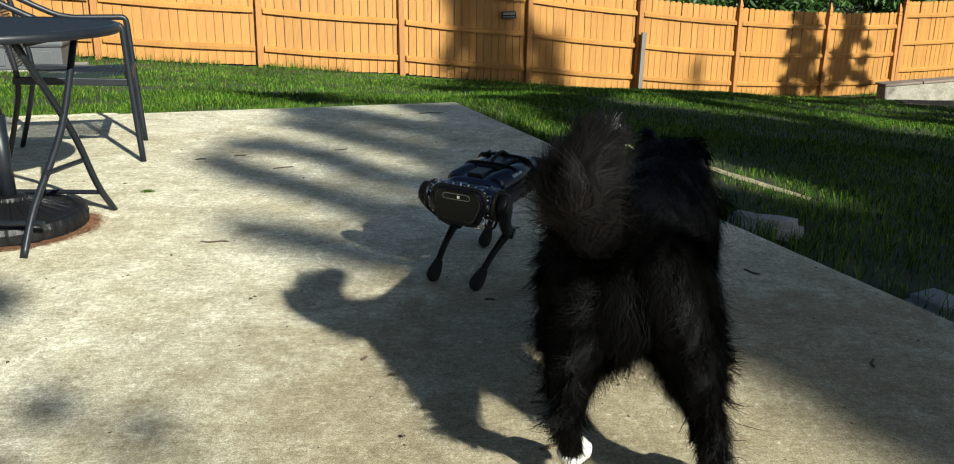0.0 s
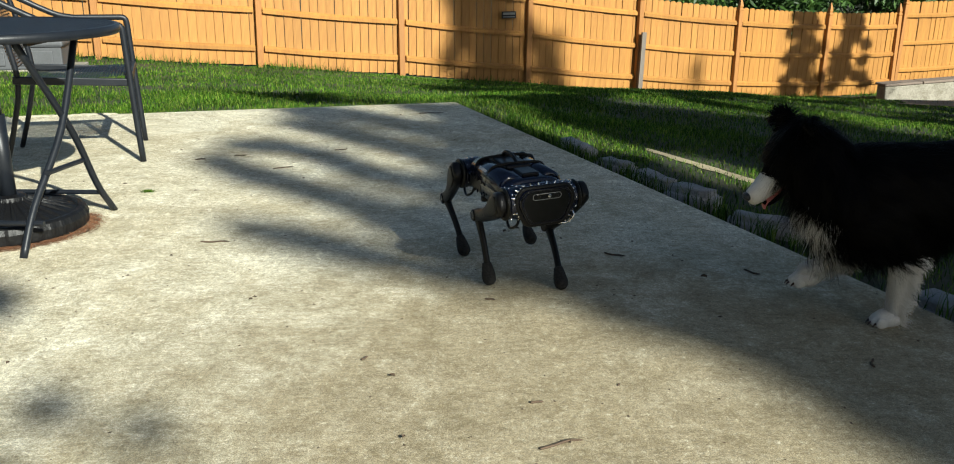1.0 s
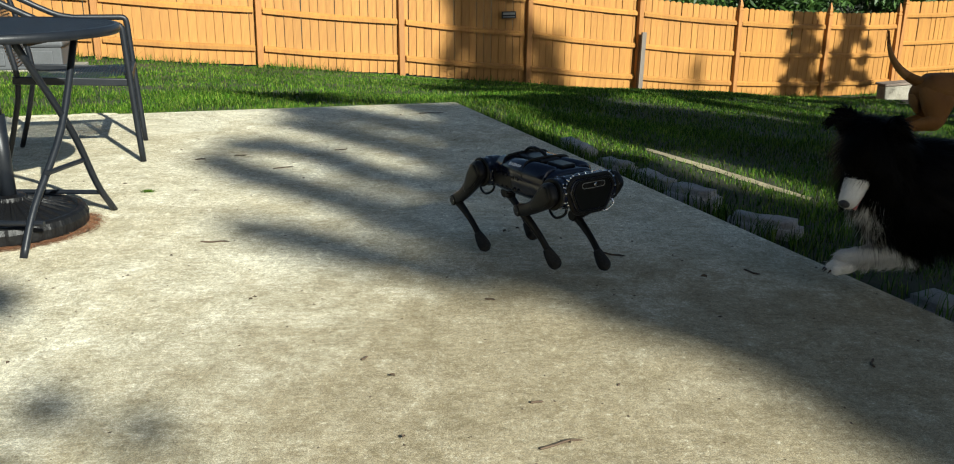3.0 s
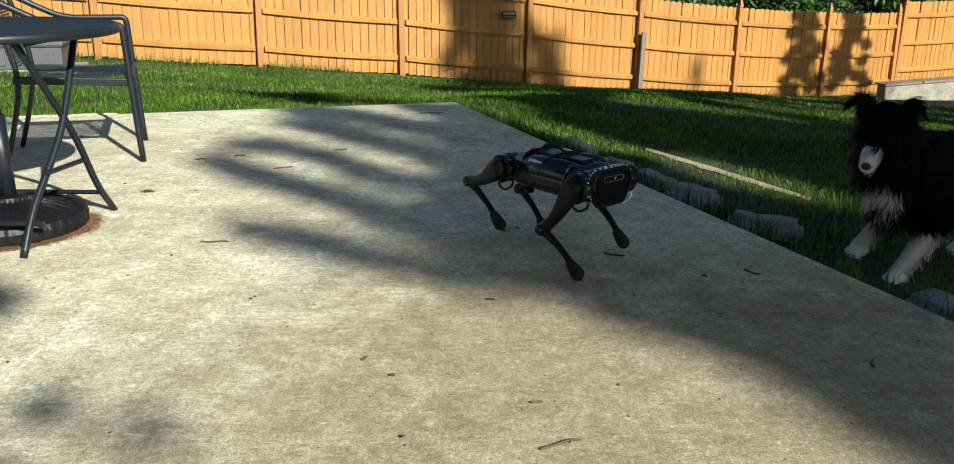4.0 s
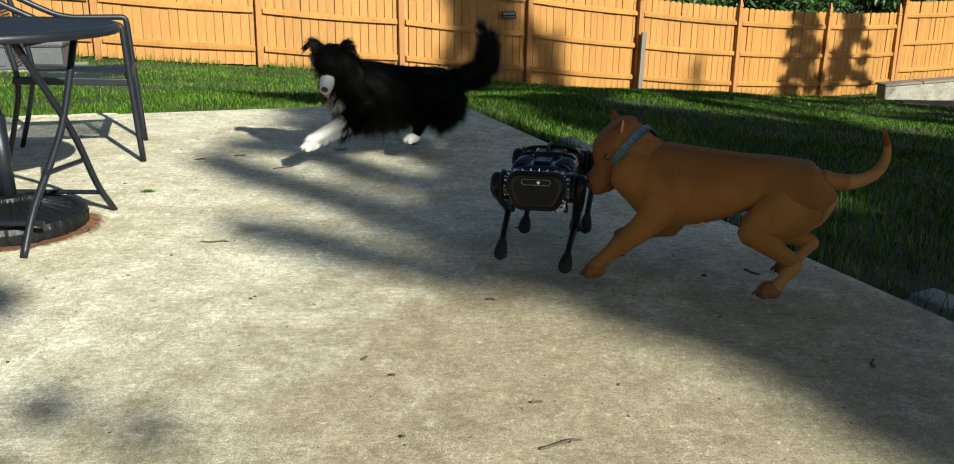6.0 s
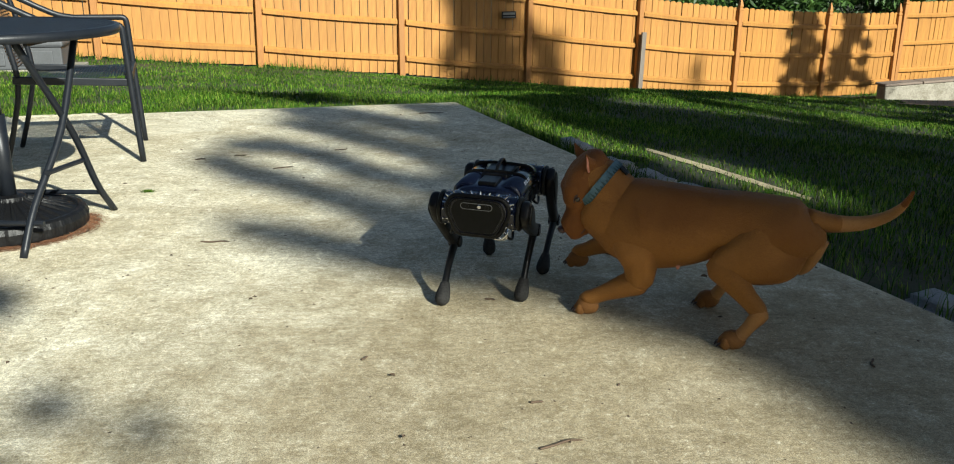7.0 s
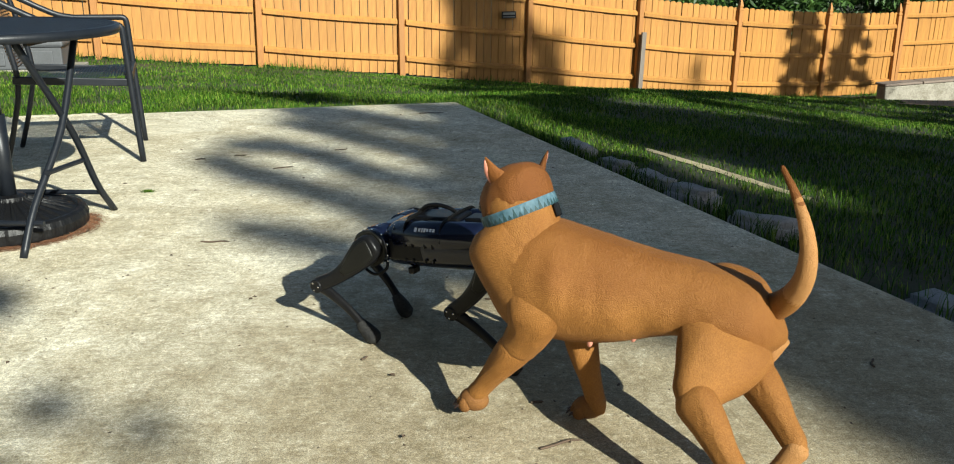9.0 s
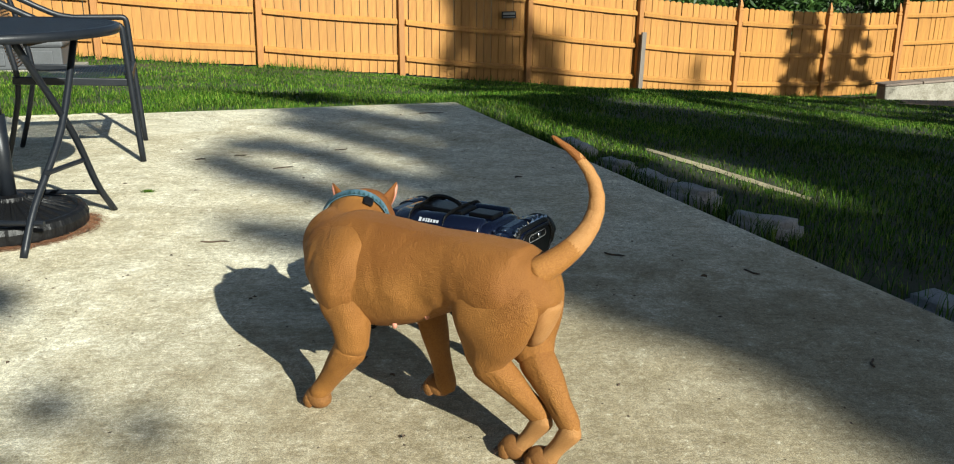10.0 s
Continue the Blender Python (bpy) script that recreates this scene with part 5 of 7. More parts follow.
    dims = {"fore": {"upper_arm": [(-0.065, 0, 0.012, 0.014, 0.028), (-0.035, 0, 0.012, 0.031, 0.056), (0.02, 0, 0.006, 0.042, 0.062), (0.08, 0, -0.004, 0.037, 0.048), (0.125, 0, -0.003, 0.032, 0.041), (0.152, 0, -0.001, 0.0295, 0.036), (0.175, 0, 0, 0.016, 0.020)],
                     "forearm": [(-0.022, 0, 0.0, 0.014, 0.017), (0.0, 0, 0.0, 0.029, 0.036), (0.05, 0, 0.002, 0.028, 0.033), (0.11, 0, 0.002, 0.022, 0.025), (0.155, 0, 0.002, 0.0205, 0.022), (0.185, 0, 0.003, 0.021, 0.022), (0.205, 0, 0.004, 0.015, 0.016)]},
            "hind": {"thigh": [(-0.090, 0, -0.01, 0.010, 0.026), (-0.068, 0, -0.012, 0.025, 0.056), (-0.03, 0, -0.014, 0.040, 0.083), (0.01, 0, -0.014, 0.047, 0.092), (0.07, 0, -0.010, 0.045, 0.079), (0.125, 0, -0.004, 0.036, 0.054), (0.163, 0, -0.003, 0.0305, 0.041), (0.188, 0, 0.0, 0.016, 0.020)],
                     "shin": [(-0.030, 0, 0.0, 0.016, 0.02), (0.0, 0, -0.005, 0.0300, 0.0395), (0.05, 0, -0.007, 0.0265, 0.036), (0.11, 0, -0.004, 0.019, 0.027), (0.155, 0, -0.003, 0.016, 0.023), (0.178, 0, -0.003, 0.009, 0.012)],
                     "hock": [(-0.016, 0, -0.004, 0.010, 0.012), (0.0, 0, -0.002, 0.017, 0.022), (0.05, 0, 0.0, 0.0155, 0.017), (0.095, 0, 0.002, 0.018, 0.018), (0.12, 0, 0.004, 0.014, 0.014)]},
            "paw": 0.0245, "stretch": {"upper_arm": 0.88, "forearm": 0.91, "thigh": 0.91, "shin": 0.945}}
    tan, pale = [TAN_FUR], [TAN_LIGHT]
    mats = {("fore", "upper_arm"): tan, ("fore", "forearm"): tan, ("hind", "thigh"): tan, ("hind", "shin"): tan, ("hind", "hock"): pale, "paw": TOE}
    fur = {key: [] for key in mats if key != "paw"}

    def muscle(end, seg, c, sign):
        """Sinew and muscle under the skin of each piece."""
        def swell(x, z, wx, wz, h):
            return h * math.exp(-((c.x - x) / wx) ** 2 - ((c.z - z) / wz) ** 2)
        out = 0.0
        if seg == "upper_arm":
            out = swell(0.05, -0.025, 0.045, 0.018, 0.007) + swell(0.07, 0.005, 0.05, 0.008, -0.006) + swell(0.04, 0.035, 0.04, 0.016, 0.006)
        elif seg == "forearm":
            out = swell(0.035, 0.010, 0.035, 0.010, 0.005) + swell(0.06, -0.003, 0.05, 0.005, -0.004) + swell(0.05, -0.018, 0.04, 0.008, 0.003) + swell(0.155, 0.0, 0.02, 0.02, 0.003)
        elif seg == "thigh":
            out = swell(0.03, 0.035, 0.06, 0.025, 0.007) + swell(0.05, -0.005, 0.07, 0.012, -0.007) + swell(0.05, -0.045, 0.06, 0.022, 0.006)
        elif seg == "shin":
            out = swell(0.04, -0.022, 0.035, 0.012, 0.005) + swell(0.10, -0.012, 0.05, 0.006, -0.005) + swell(0.13, -0.022, 0.03, 0.005, 0.004)
        c.y += math.copysign(out, c.y)
        # the upper end leans in under the skin of the trunk
        if seg == "thigh":
            c.y -= sign * 0.034 * min(max((0.045 - c.x) / 0.13, 0), 1) ** 1.4
        elif seg == "upper_arm":
            c.y -= sign * 0.026 * min(max((0.035 - c.x) / 0.09, 0), 1) ** 1.4
    leg_segments(d, "tan", mats, dims, fur, muscle)
    for i in range(12):
        bm = bmesh.new()
        r0, r1 = 0.028 - 0.0019 * i, 0.028 - 0.0019 * (i + 1)
        loft(bm, [(-0.018, 0, 0, r0 * 0.5, r0 * 0.5), (-0.010, 0, 0, r0 * 0.9, r0 * 0.9), (0.0, 0, 0, r0, r0), (0.028, 0, 0, r1, r1), (0.036, 0, 0, r1 * 0.9, r1 * 0.9), (0.043, 0, 0, r1 * 0.5, r1 * 0.5)], 16, 3)
        d.parts[("tail", i)] = furry("tail", bm, [TAN_FUR if i < 3 else (TAN_LIGHT if i < 10 else TAN_DARK)], root, [])
    return d


# ---------------------------------------------------------------- the black and white collie
def build_collie():
    root = empty("black_collie", pose(0.36, 1.75, 0.4), "long-haired black and white sheepdog with a feathered tail", "dog")
    d = Beast(root, dict(T=Vector((-0.305, 0, 0.06)), NB=Vector((0.235, 0, 0.06)), S=Vector((0.185, 0.088, -0.045)), H=Vector((-0.22, 0.075, -0.005)),
                         up=0.145, low=0.165, thigh=0.160, shin=0.160, neck=0.17, head=0.21, wrist=(-0.012, 0.05), hock=(-0.06, 0.115), tail=0.10, tail_n=4))
    bm = bmesh.new()
    loft(bm, [(-0.315, 0, 0.03, 0.03, 0.04), (-0.29, 0, 0.015, 0.085, 0.085), (-0.23, 0, 0.005, 0.115, 0.115), (-0.12, 0, 0.005, 0.118, 0.118), (0.0, 0, 0.0, 0.122, 0.128), (0.10, 0, 0.0, 0.130, 0.142), (0.19, 0, 0.005, 0.128, 0.142),
              (0.25, 0, 0.012, 0.105, 0.118), (0.295, 0, 0.02, 0.055, 0.065), (0.31, 0, 0.02, 0.015, 0.02)], 26, 4)
    for v in bm.verts:
        v.co.x *= 1.06
        v.co.z *= 1.05
    trunk = furry("trunk", bm, [BLACK_SKIN, BLACK_FUR], root, [
        coat(34000, 0.046, 0.00045, (-1, 0, -0.45), 41, 0.7, 1, None, 0.14, 0.10, 0.030, 0.45, 0.18),
        coat(12000, 0.072, 0.00045, (-0.6, 0, -1), 42, 0.9, 1, lambda c: (c[:, 2] < -0.04) * 1.0, 0.16, 0.14, 0.030, 0.5, 0.18),
        coat(13000, 0.080, 0.00045, (-0.3, 0, -1), 43, 0.8, 1, lambda c: ((c[:, 0] < -0.20) & (c[:, 2] < 0.07)) * 1.0, 0.17, 0.18, 0.028, 0.5, 0.18)])
    bm = bmesh.new()
    loft(bm, [(0.20, 0, -0.10, 0.04, 0.035), (0.245, 0, -0.06, 0.075, 0.06), (0.285, 0, -0.01, 0.065, 0.06), (0.30, 0, 0.03, 0.03, 0.035)], 18, 4)
    furry("chest_bib", bm, [WHITE_SKIN, WHITE_FUR], trunk, [coat(4500, 0.040, 0.0011, (0.1, 0, -1), 44, 0.6, 1, None, 0.18, 0.12, 0.025, 0.45)], "white shaggy chest fur")
    bm = bmesh.new()
    loft(bm, [(-0.08, 0, -0.03, 0.07, 0.07), (-0.03, 0, -0.02, 0.108, 0.112), (0.04, 0, -0.014, 0.102, 0.106), (0.10, 0, -0.014, 0.088, 0.090), (0.15, 0, -0.02, 0.072, 0.070), (0.19, 0, -0.03, 0.045, 0.045)], 22, 4)
    d.parts["neck"] = furry("neck", bm, [BLACK_SKIN, BLACK_FUR], root, [coat(20000, 0.060, 0.00045, (-1, 0, -0.3), 45, 0.8, 1, None, 0.22, 0.10, 0.030, 0.45)])
    bm = bmesh.new()
    loft(bm, [(-0.03, 0, -0.045, 0.04, 0.04), (-0.005, 0, -0.04, 0.066, 0.062), (0.04, 0, -0.034, 0.074, 0.066), (0.08, 0, -0.040, 0.066, 0.058), (0.105, 0, -0.054, 0.045, 0.043), (0.14, 0, -0.062, 0.033, 0.034)], 24, 4)
    d.parts["head"] = head = furry("head", bm, [BLACK_SKIN, BLACK_FUR], root, [
        coat(5000, 0.018, 0.0007, (-1, 0, -0.1), 46, 0.3, 1, None, 0.2, 0.0, 0.02, 0.2, 0.15, 2),
        coat(1800, 0.055, 0.0009, (-0.7, 0, -0.8), 47, 0.8, 1, lambda c: ((c[:, 0] < 0.05) & (np.abs(c[:, 1]) > 0.04)) * 1.0, 0.25, 0.12, 0.025, 0.45)])
    bm = bmesh.new()
    loft(bm, [(0.118, 0, -0.060, 0.034, 0.034), (0.135, 0, -0.062, 0.0355, 0.0355), (0.175, 0, -0.066, 0.030, 0.029), (0.205, 0, -0.066, 0.024, 0.024), (0.218, 0, -0.064, 0.012, 0.012)], 20, 4)
    furry("muzzle", bm, [WHITE_SKIN, WHITE_FUR], head, [coat(1500, 0.010, 0.0006, (-1, 0, -0.2), 48, 0.2, 1, None, 0.15, 0.0, 0.012, 0.1, 0.1, 2)], "white muzzle")
    bm = bmesh.new()
    loft(bm, [(0.085, 0, 0.004, 0.005, 0.004), (0.10, 0, -0.010, 0.008, 0.005), (0.115, 0, -0.022, 0.014, 0.006), (0.135, 0, -0.032, 0.020, 0.006)], 12, 4)
    part("blaze", bm, WHITE_SKIN, head, "narrow white blaze", smooth=True)
    bm = bmesh.new()
    loft(bm, [(0.06, 0, -0.095, 0.034, 0.014), (0.12, 0, -0.105, 0.028, 0.012), (0.17, 0, -0.109, 0.021, 0.010), (0.192, 0, -0.106, 0.010, 0.007)], 16, 3)
    part("jaw", bm, BLACK_SKIN, head, "black lower jaw", smooth=True)
    bm = bmesh.new()
    loft(bm, [(0.09, 0, -0.097, 0.02, 0.006), (0.15, 0, -0.100, 0.018, 0.005), (0.185, 0, -0.105, 0.014, 0.004), (0.194, 0, -0.112, 0.010, 0.004), (0.196, 0, -0.118, 0.006, 0.003)], 12, 3)
    part("tongue", bm, TONGUE, head, smooth=True)
    bm = bmesh.new()
    ball(bm, (0.216, 0, -0.054), (0.011, 0.017, 0.013))
    part("nose", bm, BLACK_NOSE, head, "black nose", smooth=True)
    for s in (1, -1):
        bm = bmesh.new()
        ball(bm, (0.10, 0.036 * s, -0.020), (0.009, 0.008, 0.008), seg=12)
        part("eye", bm, EYE, head, smooth=True)
        bm = bmesh.new()
        pts = arc([(0.0, 0.046 * s, 0.0), (-0.008, 0.068 * s, 0.030), (0.002, 0.088 * s, 0.038), (0.018, 0.106 * s, 0.022)], 4)
        rod(bm, pts, [0.027 * (1 - (i / (len(pts) - 1)) ** 1.6) + 0.002 for i in range(len(pts))], 12, 0.4)
        bmesh.ops.recalc_face_normals(bm, faces=bm.faces)
        furry("ear", bm, [BLACK_SKIN, BLACK_FUR], head, [coat(900, 0.032, 0.0009, (0, s, -0.5), 49, 0.6, 1, None, 0.25, 0.1, 0.02, 0.4)])
    dims = {"fore": {"upper_arm": [(-0.06, 0, 0.012, 0.03, 0.04), (-0.03, 0, 0.012, 0.046, 0.066), (0.04, 0, 0.004, 0.050, 0.066), (0.11, 0, -0.006, 0.042, 0.054), (0.165, 0, -0.004, 0.034, 0.042), (0.195, 0, 0, 0.016, 0.02)],
                     "forearm": [(-0.022, 0, 0.0, 0.016, 0.02), (0.0, 0, 0.0, 0.034, 0.040), (0.06, 0, 0.0, 0.031, 0.036), (0.13, 0, 0.002, 0.026, 0.029), (0.18, 0, 0.002, 0.024, 0.026), (0.21, 0, 0.003, 0.024, 0.025), (0.228, 0, 0.004, 0.016, 0.017)]},
            "hind": {"thigh": [(-0.08, 0, -0.01, 0.03, 0.05), (-0.05, 0, -0.01, 0.056, 0.090), (0.02, 0, -0.012, 0.080, 0.112), (0.10, 0, -0.008, 0.074, 0.096), (0.16, 0, 0.0, 0.058, 0.074), (0.195, 0, 0.004, 0.02, 0.025)],
                     "shin": [(-0.025, 0, 0.0, 0.03, 0.035), (0.0, 0, -0.006, 0.058, 0.070), (0.06, 0, -0.008, 0.048, 0.060), (0.12, 0, -0.004, 0.026, 0.034), (0.165, 0, -0.003, 0.021, 0.028), (0.19, 0, -0.003, 0.011, 0.014)],
                     "hock": [(-0.016, 0, -0.004, 0.012, 0.015), (0.0, 0, -0.002, 0.022, 0.027), (0.05, 0, 0.0, 0.020, 0.022), (0.105, 0, 0.002, 0.022, 0.022), (0.13, 0, 0.004, 0.016, 0.016)]},
            "paw": 0.031, "stretch": {"upper_arm": 0.88, "forearm": 0.89, "thigh": 0.91, "shin": 0.91}}
    bl, wh = [BLACK_SKIN, BLACK_FUR], [WHITE_SKIN, WHITE_FUR]
    mats = {("fore", "upper_arm"): bl, ("fore", "forearm"): wh, ("hind", "thigh"): bl, ("hind", "shin"): bl, ("hind", "hock"): bl, "paw": WHITE_SKIN}
    # overcoat, then the feathering behind
    fur = {("fore", "upper_arm"): [(8000, 0.044, 0.00045, 0.13, 0.14), (2500, 0.06, 0.00045, 0.2, 0.16)], ("fore", "forearm"): [(5000, 0.018, 0.0006, 0.10, 0.0), (1500, 0.036, 0.0006, 0.22, 0.12)],
           ("hind", "thigh"): [(15000, 0.050, 0.00045, 0.13, 0.18), (6000, 0.070, 0.00045, 0.20, 0.20)], ("hind", "shin"): [(10000, 0.044, 0.00045, 0.14, 0.18), (4000, 0.065, 0.00045, 0.22, 0.20)],
           ("hind", "hock"): [(2200, 0.022, 0.0005, 0.12, 0.08)]}
    leg_segments(d, "collie", mats, dims, fur)
    for i in range(4):
        bm = bmesh.new()
        r0, r1 = 0.034 - 0.005 * i, 0.034 - 0.005 * (i + 1)
        loft(bm, [(-0.02, 0, 0, r0 * 0.6, r0 * 0.6), (0.0, 0, 0, r0, r0), (0.05, 0, 0.0, (r0 + r1) / 2, (r0 + r1) / 2), (0.10, 0, 0, r1, r1), (0.115, 0, 0, r1 * 0.5, r1 * 0.5)], 12, 3)
        plume = [coat(13000 if i < 3 else 5000, 0.080 if i < 3 else 0.05, 0.0004, (1, 0, -0.35), 60 + i, 0.25, 1, None, 0.32 if i < 3 else 0.25, 0.18, 0.028, 0.5, 0.20)]
        if i == 3:
            plume.append(coat(1500, 0.045, 0.0005, (1, 0, 0), 66, 0.2, 2, lambda c: (c[:, 0] > 0.06) * 1.0, 0.2, 0.1, 0.025, 0.4, 0.15))
        d.parts[("tail", i)] = furry("tail", bm, [BLACK_SKIN, BLACK_FUR if i == 0 else GREY_FUR, WHITE_FUR], root, plume)
    return d


# ---------------------------------------------------------------- the four-legged robot
def cyl(bm, r, length, at, axis, n=28, bevel=0.004):
    """A rounded drum centred at a point along x, y or z."""
    m = Matrix.Translation(at) @ {"x": pose(0, 0, 0, 0, 90, 0), "y": pose(0, 0, 0, 90, 0, 0), "z": Matrix()}[axis]
    h = length / 2
    return lathe(bm, [(r * 0.7, -h), (r - bevel, -h), (r, -h + bevel), (r, h - bevel), (r - bevel, h), (r * 0.7, h)], n, m)


def rounded_plate(outline, depth, bevel, x0):
    """A plate in the y-z plane from an outline, thick along x, its front edge rounded."""
    bm = bmesh.new()
    layers = [(0.0, 1.0), (depth - bevel, 1.0), (depth - bevel * 0.3, 1 - bevel * 4), (depth, 1 - bevel * 9)]
    rings = [[bm.verts.new((x0 + x, y * k, z * k)) for y, z in outline] for x, k in layers]
    n = len(outline)
    for a, b in zip(rings, rings[1:]):
        for i in range(n):
            bm.faces.new((a[i], a[(i + 1) % n], b[(i + 1) % n], b[i]))
    bm.faces.new(rings[0][::-1])
    bm.faces.new(rings[-1])
    bmesh.ops.recalc_face_normals(bm, faces=bm.faces)
    return bm


def face_outline(scale=1.0, n=6):
    """Rounded trapezoid, wider above."""
    pts = [(-0.078, 0.052), (0.078, 0.052), (0.096, 0.012), (0.062, -0.062), (-0.062, -0.062), (-0.096, 0.012)]
    out = []
    for i, p in enumerate(pts):
        a, b = Vector((*pts[i - 1], 0)), Vector((*pts[(i + 1) % 6], 0))
        p = Vector((*p, 0))
        p0, p1 = p + (a - p).normalized() * 0.02, p + (b - p).normalized() * 0.02
        for k in range(n):
            t = k / (n - 1)
            q = p0 * (1 - t) ** 2 + p * 2 * t * (1 - t) + p1 * t * t
            out.append((q.x * scale, q.y * scale))
    return out[::-1]


def build_robot():
    root = empty("robot_dog", pose(0.05, 2.67, 0.29), "black four-legged walking robot wearing a studded collar", "robot")
    d = Beast(root, dict(hip=Vector((0.183, 0.128, 0.0)), thigh=0.2, calf=0.2))
    # trunk: a barrel on each flank with a hollow deck between
    bm = bmesh.new()
    loft(bm, [(-0.150, 0, 0, 0.06, 0.045), (-0.142, 0, 0, 0.093, 0.056), (-0.05, 0, 0, 0.097, 0.060), (0.05, 0, 0, 0.097, 0.060), (0.142, 0, 0, 0.093, 0.056), (0.150, 0, 0, 0.06, 0.045)], 28, 3, 0.62)
    trunk = part("trunk", bm, SHELL, root, smooth=True)
    for s in (1, -1):
        bm = bmesh.new()
        cyl(bm, 0.040, 0.250, (0.0, 0.062 * s, 0.026), "x", 28, 0.008)
        flank = part("flank", bm, SHELL, trunk, smooth=True)
        # the name on the flank as plain pale bars
        for k, (x, w, h) in enumerate(((0.0, 0.007, 0.011), (0.011, 0.006, 0.008), (0.019, 0.003, 0.011), (0.026, 0.005, 0.010), (0.034, 0.005, 0.008), (0.043, 0.006, 0.008), (0.052, 0.006, 0.008))):
            bm = bmesh.new()
            xx = (0.005 + x) * (-s) + (0.055 * s)
            a = radians(38)
            box(bm, (w, 0.0012, h), (xx, (0.062 + 0.0404 * math.cos(a)) * s, 0.026 + 0.0404 * math.sin(a)), pose(0, 0, 0, -38 * -s, 0, 0))
            part("name_bar", bm, PALEPRINT, trunk)
        for row in (0, 1):
            for k in range(4):
                bm = bmesh.new()
                ball(bm, (-0.085 + 0.022 * k + (0.015 if k > 1 else 0), 0.0985 * s, 0.012 - 0.04 * row), (0.0035, 0.003, 0.009 - 0.003 * row), seg=10)
                part("vent", bm, MATTE, trunk, smooth=True)
        bm = bmesh.new()
        box(bm, (0.10, 0.012, 0.055), (-0.085, 0.0915 * s, -0.004), None, 0.006)
        part("side_cover", bm, MATTE, trunk)
    bm = bmesh.new()
    box(bm, (0.15, 0.080, 0.018), (-0.035, 0, 0.060), None, 0.006)
    pack = part("back_pack", bm, MATTE, root, "matte black pack strapped on the back")
    for x in (-0.085, 0.02):
        bm = bmesh.new()
        rod(bm, arc([(x, -0.100, 0.02), (x, -0.085, 0.060), (x, -0.045, 0.070), (x, 0.045, 0.070), (x, 0.085, 0.060), (x, 0.100, 0.02)], 4), 0.005, 8, 0.3)
        part("strap", bm, LEATHER, pack)
    bm = bmesh.new()
    rod(bm, arc([(-0.095, 0.0, 0.068), (-0.07, 0.0, 0.086), (-0.035, 0, 0.090), (0.0, 0.0, 0.082), (0.02, 0, 0.068)], 5), 0.0055, 8)
    part("handle", bm, LEATHER, pack, smooth=True)
    bm = bmesh.new()
    box(bm, (0.075, 0.055, 0.014), (0.09, 0.0, 0.060), None, 0.005)
    part("sensor_box", bm, MATTE, root)
    bm = bmesh.new()
    box(bm, (0.02, 0.03, 0.018), (-0.09, -0.06, -0.066), None, 0.004)
    part("belly_lug", bm, MATTE, root)
    # hips: one drum along the body and one across for each leg
    for fx in (1, -1):
        bm = bmesh.new()
        box(bm, (0.06, 0.115, 0.095), (0.168 * fx, 0, 0.0), None, 0.018)
        part("end_block", bm, SHELL, root)
        for s in (1, -1):
            bm = bmesh.new()
            cyl(bm, 0.0495, 0.040, (0.183 * fx, 0.062 * s, 0.0), "y", 30, 0.005)
            drum = part("hip_drum", bm, SHELL, root, smooth=False)
            bm = bmesh.new()
            cyl(bm, 0.0465, 0.026, (0.183 * fx, 0.094 * s, 0.0), "y", 30, 0.004)
            part("hip_ring", bm, SHELL, drum)
            bm = bmesh.new()
            cyl(bm, 0.0485, 0.010, (0.183 * fx, 0.112 * s, 0.0), "y", 30, 0.003)
            part("hip_flange", bm, PLATE, drum, "grey metal flange")
            for k in range(10):
                a = 2 * math.pi * k / 10 + 0.2
                for yy, rr in ((0.074, 0.0500), (0.098, 0.0472)):
                    bm = bmesh.new()
                    ball(bm, (0.183 * fx + rr * math.cos(a), yy * s, rr * math.sin(a)), (0.0032, 0.0032, 0.0032), seg=6)
                    part("bolt", bm, CHROME, drum)
            bm = bmesh.new()
            x0 = 0.183 * fx
            rod(bm, arc([(x0 - 0.03, 0.075 * s, -0.036), (x0 - 0.045, 0.082 * s, -0.062), (x0 - 0.01, 0.088 * s, -0.078), (x0 + 0.022, 0.080 * s, -0.062), (x0 + 0.02, 0.07 * s, -0.038)], 5), 0.0042, 8)
            part("cable", bm, MATTE, drum, smooth=True)
    # face with its studded collar
    bm = rounded_plate(face_outline(0.93), 0.032, 0.008, 0.205)
    head = part("face_shell", bm, SHELL, root)
    bm = rounded_plate(face_outline(0.78), 0.004, 0.001, 0.2355)
    part("face_panel", bm, GLASSY, head, "glossy black sensor panel")
    bm = bmesh.new()
    o = face_outline(0.96)
    rod(bm, [(0.225, y, z) for y, z in o + o[:2]], 0.0075, 8)
    part("collar", bm, LEATHER, head, "black leather collar", smooth=True)
    bm = bmesh.new()
    o = face_outline(0.86)
    rod(bm, [(0.238, y, z) for y, z in o + o[:2]], 0.003, 8)
    part("panel_rim", bm, MATTE, head, smooth=True)
    big = face_outline(1.02, 8)
    ring = []
    total = sum((Vector((*big[i], 0)) - Vector((*big[i - 1], 0))).length for i in range(len(big)))
    walked, nxt = 0.0, 0.0
